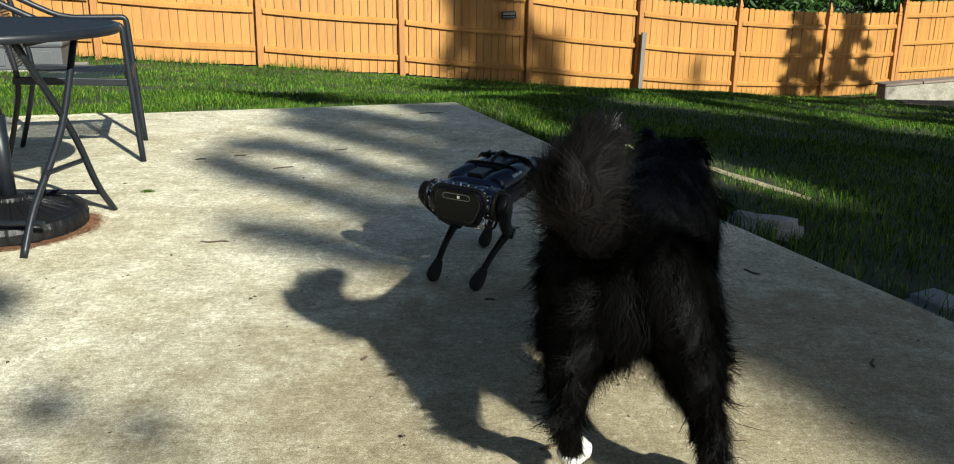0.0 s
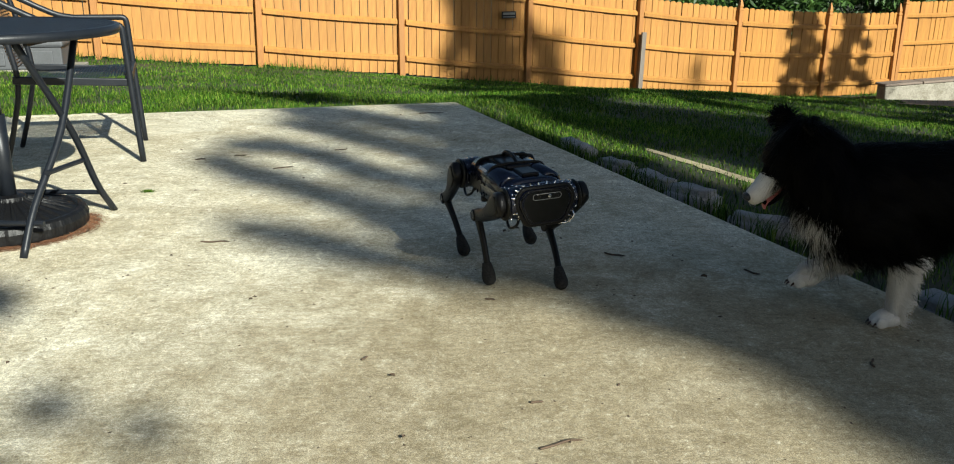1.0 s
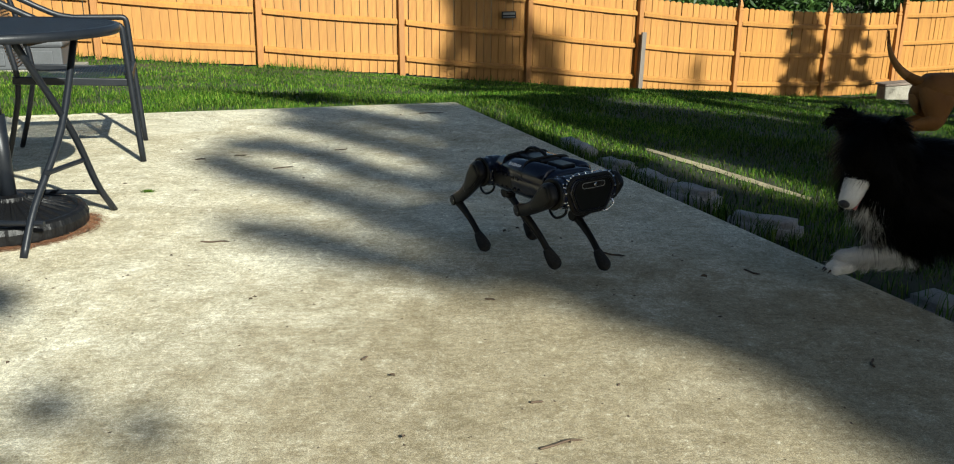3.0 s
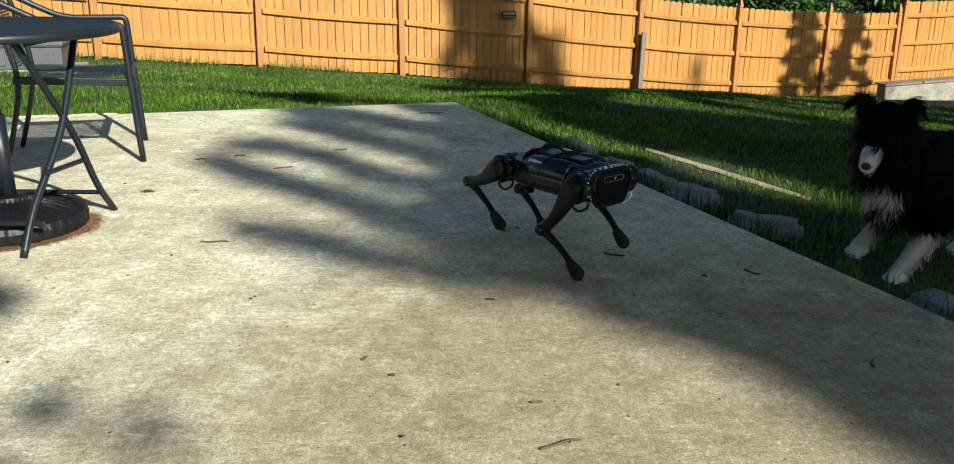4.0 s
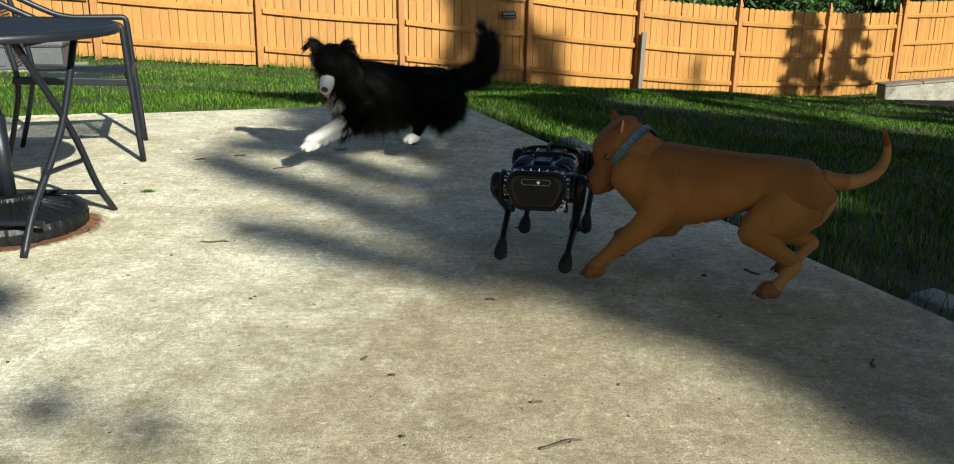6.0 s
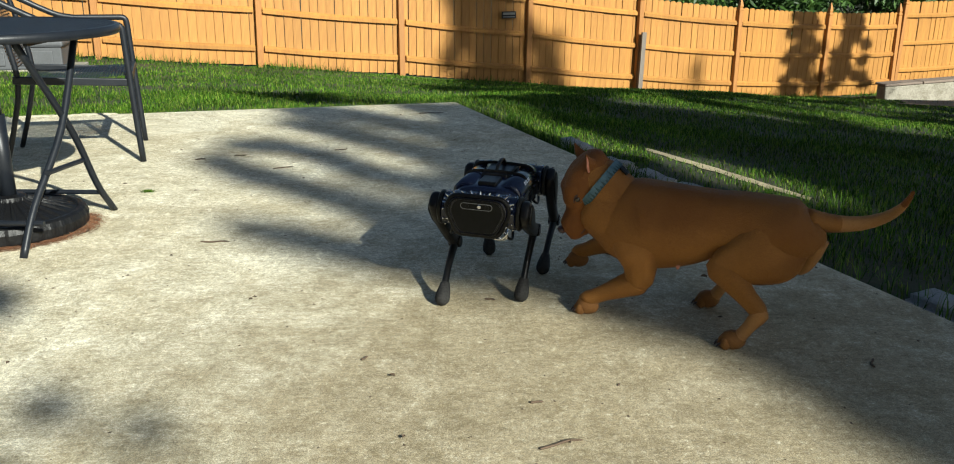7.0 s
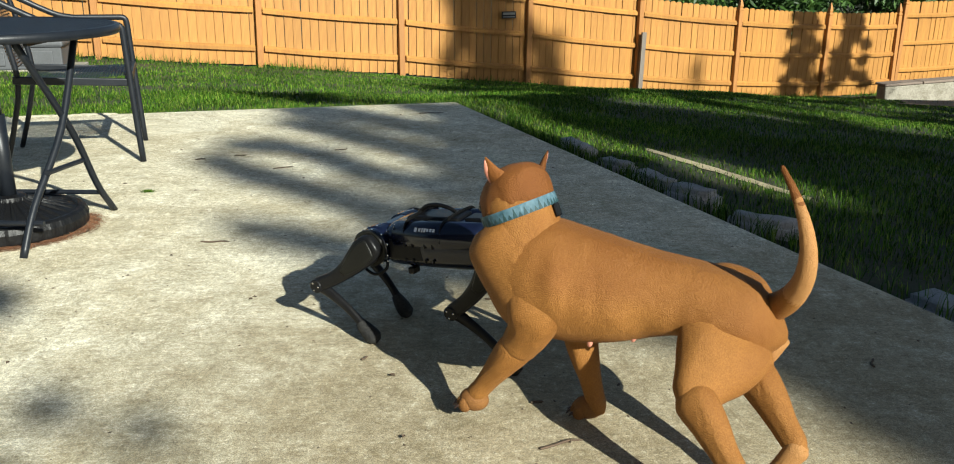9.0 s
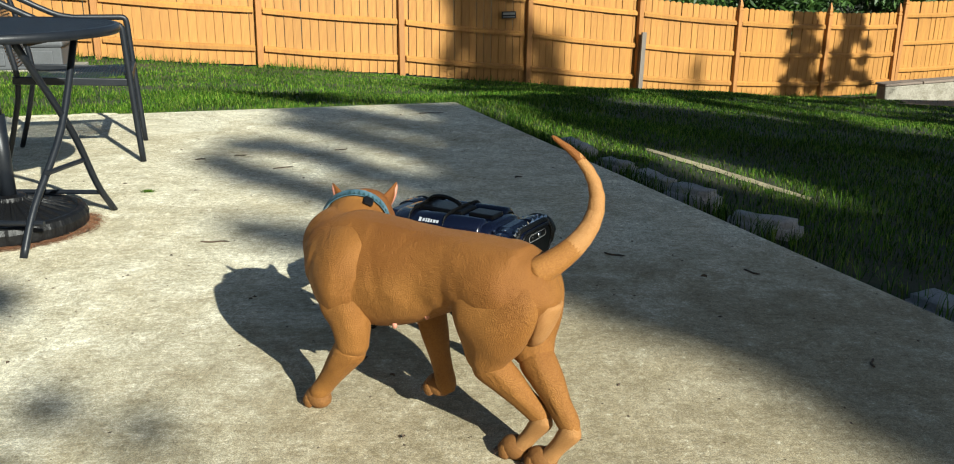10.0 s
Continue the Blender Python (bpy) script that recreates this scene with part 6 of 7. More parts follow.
    for i in range(len(big)):
        a, b = Vector((*big[i - 1], 0)), Vector((*big[i], 0))
        seg = (b - a).length
        while nxt < walked + seg:
            q = a.lerp(b, (nxt - walked) / seg)
            ring.append(q)
            nxt += total / 46
        walked += seg
    for i, q in enumerate(ring):
        if q.y < -0.035:
            continue
        bm = bmesh.new()
        out = Vector((0, q.x, q.y)).normalized()
        at = Vector((0.222, q.x, q.y))
        rot = out.to_track_quat("Z", "X").to_matrix().to_4x4()
        tall = 0.013 if i % 2 else 0.006
        lathe(bm, [(0.0042, 0.0), (0.0042, 0.002), (0.0028, tall * 0.5), (0.0006, tall)], 8, Matrix.Translation(at) @ rot)
        part("stud", bm, CHROME, head, "chrome spike" if i == 1 else "")
    # camera slot: a thin outlined pill with three lenses
    bm = bmesh.new()
    pill = [(0.2402, 0.036 * (1 if k < 8 else -1) + 0.0085 * math.cos(math.pi * (k % 8) / 7 + (0 if k < 8 else math.pi) - math.pi / 2), 0.026 + 0.0085 * math.sin(math.pi * (k % 8) / 7 + (0 if k < 8 else math.pi) - math.pi / 2)) for k in range(16)]
    rod(bm, pill + pill[:2], 0.0009, 6)
    part("slot_outline", bm, PALEBAR, head)
    for y in (0.030, 0.008, -0.026):
        bm = bmesh.new()
        cyl(bm, 0.0055, 0.004, (0.240, y, 0.026), "x", 16, 0.001)
        part("lens", bm, CHROME if y == 0.008 else PLATE, head)
    bm = bmesh.new()
    ringpts = [(0.226, 0.075 + 0.011 * math.cos(a), -0.055 + 0.011 * math.sin(a)) for a in (2 * math.pi * k / 18 for k in range(20))]
    rod(bm, ringpts, 0.0016, 6)
    part("collar_ring", bm, CHROME, head, smooth=True)
    bm = bmesh.new()
    rod(bm, arc([(0.226, 0.086, -0.03), (0.235, 0.088, -0.045), (0.228, 0.07, -0.064), (0.222, 0.045, -0.066)], 4), 0.0028, 6)
    part("collar_buckle", bm, CHROME, head, smooth=True)
    # legs: pieces along +x from the upper joint
    for fx, end in ((1, "fore"), (-1, "hind")):
        for s, side in ((1, "left"), (-1, "right")):
            bm = bmesh.new()
            loft(bm, [(-0.040, 0, 0, 0.010, 0.014), (-0.032, 0, 0, 0.015, 0.028), (0.0, 0, 0, 0.017, 0.038), (0.045, 0, 0.006, 0.017, 0.032), (0.09, 0, 0.011, 0.016, 0.024), (0.14, 0, 0.010, 0.015, 0.020), (0.18, 0, 0.003, 0.015, 0.020), (0.20, 0, 0.0, 0.015, 0.020), (0.216, 0, 0, 0.008, 0.012)], 18, 3, 0.7)
            thigh = part("thigh", bm, MATTE, root, smooth=True)
            bm = bmesh.new()
            loft(bm, [(-0.026, 0.015 * s, 0, 0.003, 0.014), (-0.016, 0.016 * s, 0, 0.004, 0.026), (0.03, 0.016 * s, 0.005, 0.004, 0.026), (0.075, 0.014 * s, 0.010, 0.004, 0.016), (0.10, 0.013 * s, 0.011, 0.003, 0.009)], 14, 3, 0.7)
            part("thigh_plate", bm, PLATE, thigh, "olive grey outer plate", smooth=True)
            bm = bmesh.new()
            cyl(bm, 0.019, 0.036, (0.2, 0, 0), "y", 20, 0.003)
            part("knee", bm, MATTE, thigh)
            for a in (0.5, 2.6, 4.7):
                bm = bmesh.new()
                ball(bm, (0.2 + 0.011 * math.cos(a), 0.0185 * s, 0.011 * math.sin(a)), (0.0028, 0.0018, 0.0028), seg=6)
                part("knee_bolt", bm, CHROME, thigh)
            bm = bmesh.new()
            loft(bm, [(-0.014, 0, 0, 0.010, 0.013), (0.0, 0, 0, 0.013, 0.018), (0.04, 0, 0.006, 0.011, 0.015), (0.10, 0, 0.010, 0.010, 0.012), (0.15, 0, 0.006, 0.0105, 0.012), (0.175, 0, 0.002, 0.013, 0.014), (0.185, 0, 0, 0.012, 0.013)], 14, 3)
            calf = part("calf", bm, MATTE, root, smooth=True)
            bm = bmesh.new()
            loft(bm, [(0.150, 0, 0.004, 0.0135, 0.014), (0.165, 0, 0.002, 0.017, 0.018), (0.19, 0, 0, 0.0215, 0.0215), (0.208, 0, 0, 0.020, 0.020), (0.2195, 0, 0, 0.010, 0.010)], 18, 3)
            part("foot", bm, RUBBER, calf, "worn rubber foot", smooth=True)
            d.parts[(side, end, "thigh")], d.parts[(side, end, "calf")] = thigh, calf
    return d


# ---------------------------------------------------------------- how things move
STEP = 0.1


def spline(times, values, t):
    """Smooth value at t; never overshoots its keys."""
    n = len(times)
    if t <= times[0]:
        return np.array(values[0], float)
    if t >= times[-1]:
        return np.array(values[-1], float)
    i = max(k for k in range(n - 1) if times[k] <= t)
    v = [np.array(values[k], float) for k in (max(i - 1, 0), i, i + 1, min(i + 2, n - 1))]
    tt = [times[k] for k in (max(i - 1, 0), i, i + 1, min(i + 2, n - 1))]
    h = tt[2] - tt[1]

    def slope(a, b, c, ta, tb, tc):
        s0 = (b - a) / (tb - ta) if tb > ta else (c - b) / (tc - tb)
        s1 = (c - b) / (tc - tb) if tc > tb else s0
        return np.where(s0 * s1 > 0, 2 * s0 * s1 / (s0 + s1 + 1e-12), 0.0)
    m0 = slope(v[0], v[1], v[2], tt[0], tt[1], tt[2])
    m1 = slope(v[1], v[2], v[3], tt[1], tt[2], tt[3])
    u = (t - tt[1]) / h
    return (2 * u ** 3 - 3 * u * u + 1) * v[1] + (u ** 3 - 2 * u * u + u) * h * m0 + (-2 * u ** 3 + 3 * u * u) * v[2] + (u ** 3 - u * u) * h * m1


def footfall(times, values, t, lift):
    """A foot stays or steps from key to key, lifted in mid-step."""
    if t <= times[0]:
        return Vector(values[0])
    if t >= times[-1]:
        return Vector(values[-1])
    i = max(k for k in range(len(times) - 1) if times[k] <= t)
    a, b = Vector(values[i]), Vector(values[i + 1])
    h = times[i + 1] - times[i]
    steps = max(1, round(h / 0.45))
    u = (t - times[i]) / h * steps
    k = min(int(u), steps - 1)
    u = u - k
    w = u * u * (3 - 2 * u)
    p = a.lerp(b, (k + w) / steps)
    far = (b - a).length / steps
    p.z += math.sin(math.pi * u) * min(lift, far * 0.3)
    return p


def along(a, b, side):
    """Pose of a stiff piece that runs along x from a to b, its y near side."""
    x = (b - a).normalized()
    y = (side - x * side.dot(x))
    y = y.normalized() if y.length > 1e-4 else x.orthogonal().normalized()
    z = x.cross(y)
    m = Matrix((x, y, z)).transposed().to_4x4()
    m.translation = a
    return m


def bend(a, b, l1, l2, pole):
    """Middle joint of two stiff pieces from a towards b, bent to pole; and the end that they reach."""
    v = b - a
    dist = v.length
    v = v / max(dist, 1e-6)
    reach = min(max(dist, abs(l1 - l2) + 0.01), (l1 + l2) * 0.998)
    c = (l1 * l1 + reach * reach - l2 * l2) / (2 * l1 * reach)
    p = pole - v * pole.dot(v)
    p = p.normalized()
    return a + v * (l1 * c) + p * (l1 * math.sqrt(max(0, 1 - c * c))), a + v * reach


def body_pose(q):
    return pose(*[float(c) for c in q])


def clock():
    return [round(k * STEP, 3) for k in range(int(round(10.0 / STEP)) + 1)]


def animate_robot(d):
    keys = d.keys
    times = [k[0] for k in keys]
    rows, legs = [], {}
    for t in clock():
        m = body_pose(spline(times, [k[1] for k in keys], t))
        rows.append((t, m))
        inv = m.inverted()
        for i, (side, end) in enumerate((("left", "fore"), ("right", "fore"), ("left", "hind"), ("right", "hind"))):
            foot = inv @ (footfall(times, [k[2][i] for k in keys], t, 0.035) + Vector((0, 0, 0.021)))
            s = 1 if side == "left" else -1
            hip = Vector((d.sizes["hip"].x * (1 if end == "fore" else -1), d.sizes["hip"].y * s, 0))
            knee, foot = bend(hip, foot, d.sizes["thigh"], d.sizes["calf"], Vector((-1, 0, 0.15)))
            lat = Vector((0, 1, 0))
            legs.setdefault((side, end, "thigh"), []).append((t, along(hip, knee, lat)))
            legs.setdefault((side, end, "calf"), []).append((t, along(knee, foot, lat)))
    walk(d.root, rows)
    for key, r in legs.items():
        walk(d.parts[key], r)


def animate_dog(d):
    keys, z = d.keys, d.sizes
    times = [k[0] for k in keys]
    rows, moves = [], {}
    for t in clock():
        m = body_pose(spline(times, [k[1] for k in keys], t))
        rows.append((t, m))
        inv = m.inverted()
        up = inv.to_3x3() @ Vector((0, 0, 1))
        lat = Vector((0, 1, 0))
        put = lambda key, mm: moves.setdefault(key, []).append((t, mm))
        # neck and head; kept in the body's space so that they turn with it
        occ, nose, t1, t2 = [Vector(spline(times, [tuple(body_pose(k[1]).inverted() @ Vector(k[3][j])) for k in keys], t)) for j in range(4)]
        nb = z["NB"]
        occ = nb + (occ - nb).normalized() * z["neck"]
        put("neck", along(nb, occ, lat))
        if "withers" in d.parts:
            put("withers", along(nb, nb + Vector((1, 0, 0)) + (occ - nb).normalized(), lat))
        ahead = (nose - occ).normalized()
        put("head", along(occ, occ + ahead, up.cross(ahead)))
        for i, (side, end) in enumerate((("left", "fore"), ("right", "fore"), ("left", "hind"), ("right", "hind"))):
            foot = inv @ footfall(times, [k[2][i] for k in keys], t, 0.09)
            s = 1 if side == "left" else -1
            flat = Vector((1, 0, 0)) - up * up.x
            flat.normalize()
            if end == "fore":
                joint = Vector((z["S"].x, z["S"].y * s, z["S"].z))
                wrist = foot + flat * z["wrist"][0] + up * z["wrist"][1]
                elbow, got = bend(joint, wrist, z["up"], z["low"], Vector((-1, 0, -0.1)))
                foot = foot + (got - wrist)
                put((side, end, "upper_arm"), along(joint, elbow, lat))
                put((side, end, "forearm"), along(elbow, got, lat))
            else:
                joint = Vector((z["H"].x, z["H"].y * s, z["H"].z))
                hock = foot + flat * z["hock"][0] + up * z["hock"][1]
                knee, got = bend(joint, hock, z["thigh"], z["shin"], Vector((1, 0, 0.1)))
                foot = foot + (got - hock)
                put((side, end, "thigh"), along(joint, knee, lat))
                put((side, end, "shin"), along(knee, got, lat))
                put((side, end, "hock"), along(got, foot + up * 0.012, lat))
            put((side, end, "paw"), along(foot, foot + flat, up.cross(flat)))
        # tail: stiff pieces along a bow from its root
        p = z["T"].copy()
        n = z["tail_n"]
        bow = lambda u: z["T"] * (1 - u) ** 2 + (t1 * 2 - z["T"] * 0.5 - t2 * 0.5) * (2 * u * (1 - u)) + t2 * u * u
        for i in range(n):
            dirv = (bow((i + 1) / n) - bow(i / n)).normalized()
            q = p + dirv * z["tail"]
            put(("tail", i), along(p, q, lat))
            p = q
    walk(d.root, rows)
    for key, r in moves.items():
        walk(d.parts[key], r)


def motions():
    robot, tan, collie = BEASTS

    def robot_at(t, body, *feet):
        robot.keys.append((t, body, feet))

    def tan_at(t, body, lf, rf, lh, rh, *points):
        tan.keys.append((t, body, (lf, rf, lh, rh), points))

    def collie_at(t, body, lf, rf, lh, rh, *points):
        collie.keys.append((t, body, (lf, rf, lh, rh), points))

    # seconds; body x, y, z and its roll, pitch, heading; feet: fore left, fore right, hind left, hind right
    robot_at(0.00, (0.051, 2.669, 0.286, -1, 3, 242), (-0.002, 2.483, 0.000), (-0.135, 2.558, 0.000), (0.255, 2.775, 0.000), (0.026, 2.897, 0.000))
    robot_at(0.20, (0.066, 2.652, 0.293, 0, 2, 260), (0.128, 2.461, 0.000), (-0.128, 2.613, 0.000), (0.254, 2.819, 0.000), (0.028, 2.871, 0.000))
    robot_at(0.40, (0.088, 2.631, 0.285, 1, 0, 273), (0.143, 2.497, 0.000), (-0.011, 2.468, 0.000), (0.211, 2.831, 0.000), (0.022, 2.891, 0.000))
    robot_at(0.60, (0.100, 2.632, 0.287, 0, -1, 276), (0.217, 2.468, 0.000), (-0.008, 2.524, 0.000), (0.211, 2.869, 0.000), (-0.048, 2.808, 0.000))
    robot_at(0.80, (0.108, 2.646, 0.289, 1, -1, 279), (0.233, 2.530, 0.000), (0.020, 2.463, 0.000), (0.200, 2.856, 0.000), (-0.014, 2.870, 0.000))
    robot_at(1.00, (0.114, 2.634, 0.295, 2, 1, 291), (0.258, 2.495, 0.000), (0.039, 2.525, 0.000), (0.183, 2.838, 0.030), (-0.043, 2.798, 0.000))
    robot_at(1.20, (0.106, 2.689, 0.274, 1, -2, 303), (0.278, 2.568, 0.000), (0.110, 2.461, 0.000), (0.123, 2.880, 0.000), (-0.046, 2.862, 0.000))
    robot_at(1.40, (0.112, 2.691, 0.281, 1, -0, 305), (0.291, 2.553, 0.000), (0.119, 2.548, 0.000), (0.125, 2.904, 0.030), (-0.071, 2.791, 0.000))
    robot_at(1.60, (0.122, 2.704, 0.285, 1, 1, 305), (0.316, 2.641, 0.000), (0.135, 2.456, 0.000), (0.123, 2.880, 0.000), (-0.065, 2.875, 0.000))
    robot_at(1.90, (0.142, 2.701, 0.288, -0, 0, 305), (0.331, 2.564, 0.000), (0.163, 2.528, 0.000), (0.145, 2.915, 0.020), (-0.042, 2.773, 0.000))
    robot_at(2.10, (0.152, 2.702, 0.289, -0, 0, 306), (0.353, 2.625, 0.000), (0.156, 2.462, 0.000), (0.129, 2.880, 0.000), (-0.033, 2.824, 0.000))
    robot_at(2.30, (0.161, 2.706, 0.291, -0, -1, 305), (0.341, 2.570, 0.000), (0.191, 2.529, 0.000), (0.162, 2.902, 0.020), (-0.034, 2.780, 0.000))
    robot_at(2.50, (0.178, 2.728, 0.285, 0, -2, 304), (0.393, 2.632, 0.000), (0.190, 2.483, 0.000), (0.184, 2.909, 0.000), (0.009, 2.857, 0.000))
    robot_at(2.70, (0.188, 2.712, 0.293, 0, -1, 304), (0.383, 2.598, 0.000), (0.211, 2.509, 0.000), (0.185, 2.909, 0.020), (0.011, 2.806, 0.000))
    robot_at(3.80, (0.268, 2.801, 0.286, 0, -1, 310), (0.460, 2.679, 0.000), (0.327, 2.747, 0.000), (0.217, 2.930, 0.000), (0.065, 2.846, 0.000))
    robot_at(4.00, (0.278, 2.840, 0.280, 1, -1, 308), (0.494, 2.802, 0.030), (0.317, 2.575, 0.000), (0.248, 3.029, 0.000), (0.082, 2.963, 0.040))
    robot_at(4.20, (0.297, 2.828, 0.292, 1, 0, 289), (0.478, 2.680, 0.000), (0.281, 2.701, 0.020), (0.328, 3.075, 0.040), (0.109, 2.900, 0.000))
    robot_at(4.50, (0.285, 2.791, 0.284, 1, 2, 259), (0.366, 2.603, 0.000), (0.237, 2.611, 0.000), (0.404, 3.005, 0.000), (0.212, 3.021, 0.000))
    robot_at(4.80, (0.254, 2.839, 0.279, -1, 2, 258), (0.337, 2.704, 0.030), (0.109, 2.664, 0.000), (0.407, 3.026, 0.000), (0.193, 3.135, 0.030))
    robot_at(5.00, (0.247, 2.806, 0.284, -1, 1, 257), (0.303, 2.591, 0.000), (0.095, 2.746, 0.030), (0.402, 3.019, 0.030), (0.185, 3.006, 0.000))
    robot_at(5.20, (0.247, 2.809, 0.285, -1, 1, 257), (0.317, 2.662, 0.030), (0.098, 2.664, 0.000), (0.395, 2.949, 0.000), (0.185, 3.103, 0.030))
    robot_at(5.50, (0.256, 2.800, 0.299, -0, 2, 257), (0.322, 2.647, 0.000), (0.121, 2.659, 0.000), (0.417, 2.936, 0.000), (0.205, 3.050, 0.000))
    robot_at(5.70, (0.252, 2.821, 0.291, 1, 0, 258), (0.326, 2.591, 0.000), (0.121, 2.667, 0.020), (0.426, 3.006, 0.000), (0.215, 2.999, 0.000))
    robot_at(6.80, (0.106, 2.615, 0.286, -1, -1, 253), (0.135, 2.412, 0.000), (-0.039, 2.587, 0.000), (0.272, 2.820, 0.000), (0.046, 2.813, 0.000))
    robot_at(7.00, (0.059, 2.526, 0.294, -1, 1, 255), (0.131, 2.393, 0.000), (-0.099, 2.359, 0.000), (0.211, 2.627, 0.000), (0.042, 2.813, 0.000))
    robot_at(7.20, (0.031, 2.390, 0.296, -1, 0, 256), (0.077, 2.130, 0.000), (-0.098, 2.346, 0.000), (0.207, 2.616, 0.000), (-0.016, 2.550, 0.000))
    robot_at(7.50, (-0.026, 2.218, 0.300, -5, 4, 257), (0.056, 2.153, 0.000), (-0.157, 2.076, 0.000), (0.154, 2.356, 0.000), (-0.093, 2.448, 0.000))
    robot_at(7.80, (-0.013, 2.025, 0.306, -1, -2, 267), (0.058, 1.877, 0.000), (-0.122, 1.858, 0.000), (0.134, 2.179, 0.000), (-0.050, 2.288, 0.000))
    robot_at(8.00, (-0.022, 1.998, 0.311, 3, -0, 285), (0.120, 1.818, 0.000), (-0.107, 1.861, 0.000), (0.055, 2.214, 0.000), (-0.196, 2.148, 0.000))
    robot_at(8.20, (-0.071, 2.026, 0.268, 1, -8, 313), (0.137, 1.885, 0.000), (-0.035, 1.775, 0.000), (-0.081, 2.199, 0.000), (-0.162, 2.177, 0.000))
    robot_at(8.50, (-0.083, 2.097, 0.253, 1, -8, 327), (0.137, 2.110, 0.000), (0.046, 1.941, 0.000), (-0.211, 2.329, 0.000), (-0.300, 2.012, 0.000))
    robot_at(8.80, (-0.073, 2.096, 0.273, -1, -7, 328), (0.148, 2.112, 0.000), (0.058, 1.886, 0.000), (-0.223, 2.267, 0.000), (-0.273, 2.045, 0.000))
    robot_at(9.00, (-0.059, 2.117, 0.279, 1, -6, 332), (0.160, 2.150, 0.000), (0.093, 1.919, 0.000), (-0.198, 2.268, 0.000), (-0.269, 2.093, 0.000))
    robot_at(9.25, (-0.046, 2.147, 0.287, 0, -4, 348), (0.155, 2.239, 0.000), (0.099, 1.992, 0.000), (-0.202, 2.325, 0.000), (-0.258, 2.059, 0.000))
    robot_at(9.50, (-0.037, 2.194, 0.275, -0, -4, 335), (0.181, 2.235, 0.000), (0.080, 1.975, 0.000), (-0.183, 2.299, 0.000), (-0.274, 2.266, 0.000))
    robot_at(9.75, (-0.062, 2.250, 0.277, 0, -1, 331), (0.159, 2.277, 0.000), (0.044, 2.005, 0.000), (-0.166, 2.455, 0.000), (-0.306, 2.287, 0.000))
    robot_at(10.00, (-0.054, 2.203, 0.274, -0, -1, 329), (0.168, 2.221, 0.000), (0.020, 1.991, 0.000), (-0.148, 2.413, 0.000), (-0.284, 2.191, 0.000))
    # the same, then back of the skull, nose, middle and tip of the tail
    tan_at(0.00, (-6.500, 3.200, 0.360, 0, 0, 8), (-6.343, 3.308, 0.000), (-6.320, 3.139, 0.000), (-6.779, 3.242, 0.000), (-6.756, 3.083, 0.000), (-6.203, 3.242, 0.540), (-6.025, 3.267, 0.460), (-6.876, 3.147, 0.480), (-6.936, 3.139, 0.610))
    tan_at(1.20, (-2.500, 2.900, 0.360, 0, 0, 8), (-2.343, 3.008, 0.000), (-2.320, 2.839, 0.000), (-2.779, 2.942, 0.000), (-2.756, 2.783, 0.000), (-2.203, 2.942, 0.540), (-2.025, 2.967, 0.460), (-2.876, 2.847, 0.480), (-2.936, 2.839, 0.610))
    tan_at(1.50, (-1.518, 2.811, 0.362, -1, 2, 9), (-1.328, 2.833, 0.000), (-1.057, 2.906, 0.120), (-1.798, 2.847, 0.000), (-1.772, 2.689, 0.000), (-1.257, 2.880, 0.502), (-1.128, 2.950, 0.440), (-1.895, 2.688, 0.459), (-2.001, 2.751, 0.544))
    tan_at(1.60, (-1.326, 2.966, 0.340, -1, 6, 9), (-1.047, 2.991, 0.000), (-0.873, 3.099, 0.080), (-1.604, 3.004, 0.000), (-1.579, 2.845, 0.000), (-0.994, 3.055, 0.460), (-0.846, 3.077, 0.328), (-1.703, 2.850, 0.434), (-1.818, 2.854, 0.531))
    tan_at(1.80, (-0.790, 3.026, 0.323, 0, -4, 7), (-0.666, 3.134, 0.100), (-0.715, 2.978, 0.030), (-0.778, 3.187, 0.120), (-0.758, 2.943, 0.000), (-0.497, 3.083, 0.522), (-0.323, 3.094, 0.424), (-1.190, 2.942, 0.388), (-1.233, 3.047, 0.486))
    tan_at(1.90, (-0.515, 3.020, 0.344, 1, -6, 4), (-0.125, 3.083, 0.240), (-0.183, 3.010, 0.150), (-0.629, 3.153, 0.000), (-0.785, 2.963, 0.000), (-0.260, 3.058, 0.573), (-0.084, 3.057, 0.478), (-0.925, 3.034, 0.384), (-0.885, 2.929, 0.483))
    tan_at(2.00, (-0.262, 3.235, 0.333, 0, 4, 5), (0.038, 3.339, 0.000), (-0.022, 3.268, 0.020), (-0.648, 3.233, 0.000), (-0.601, 3.154, 0.000), (0.020, 3.331, 0.495), (0.179, 3.309, 0.375), (-0.556, 3.103, 0.505), (-0.596, 3.209, 0.603))
    tan_at(2.10, (-0.006, 3.340, 0.305, 1, 2, 7), (0.370, 3.532, 0.000), (0.279, 3.330, 0.000), (-0.326, 3.249, 0.120), (0.014, 3.382, 0.000), (0.302, 3.486, 0.395), (0.471, 3.451, 0.294), (-0.374, 3.309, 0.473), (-0.262, 3.264, 0.562))
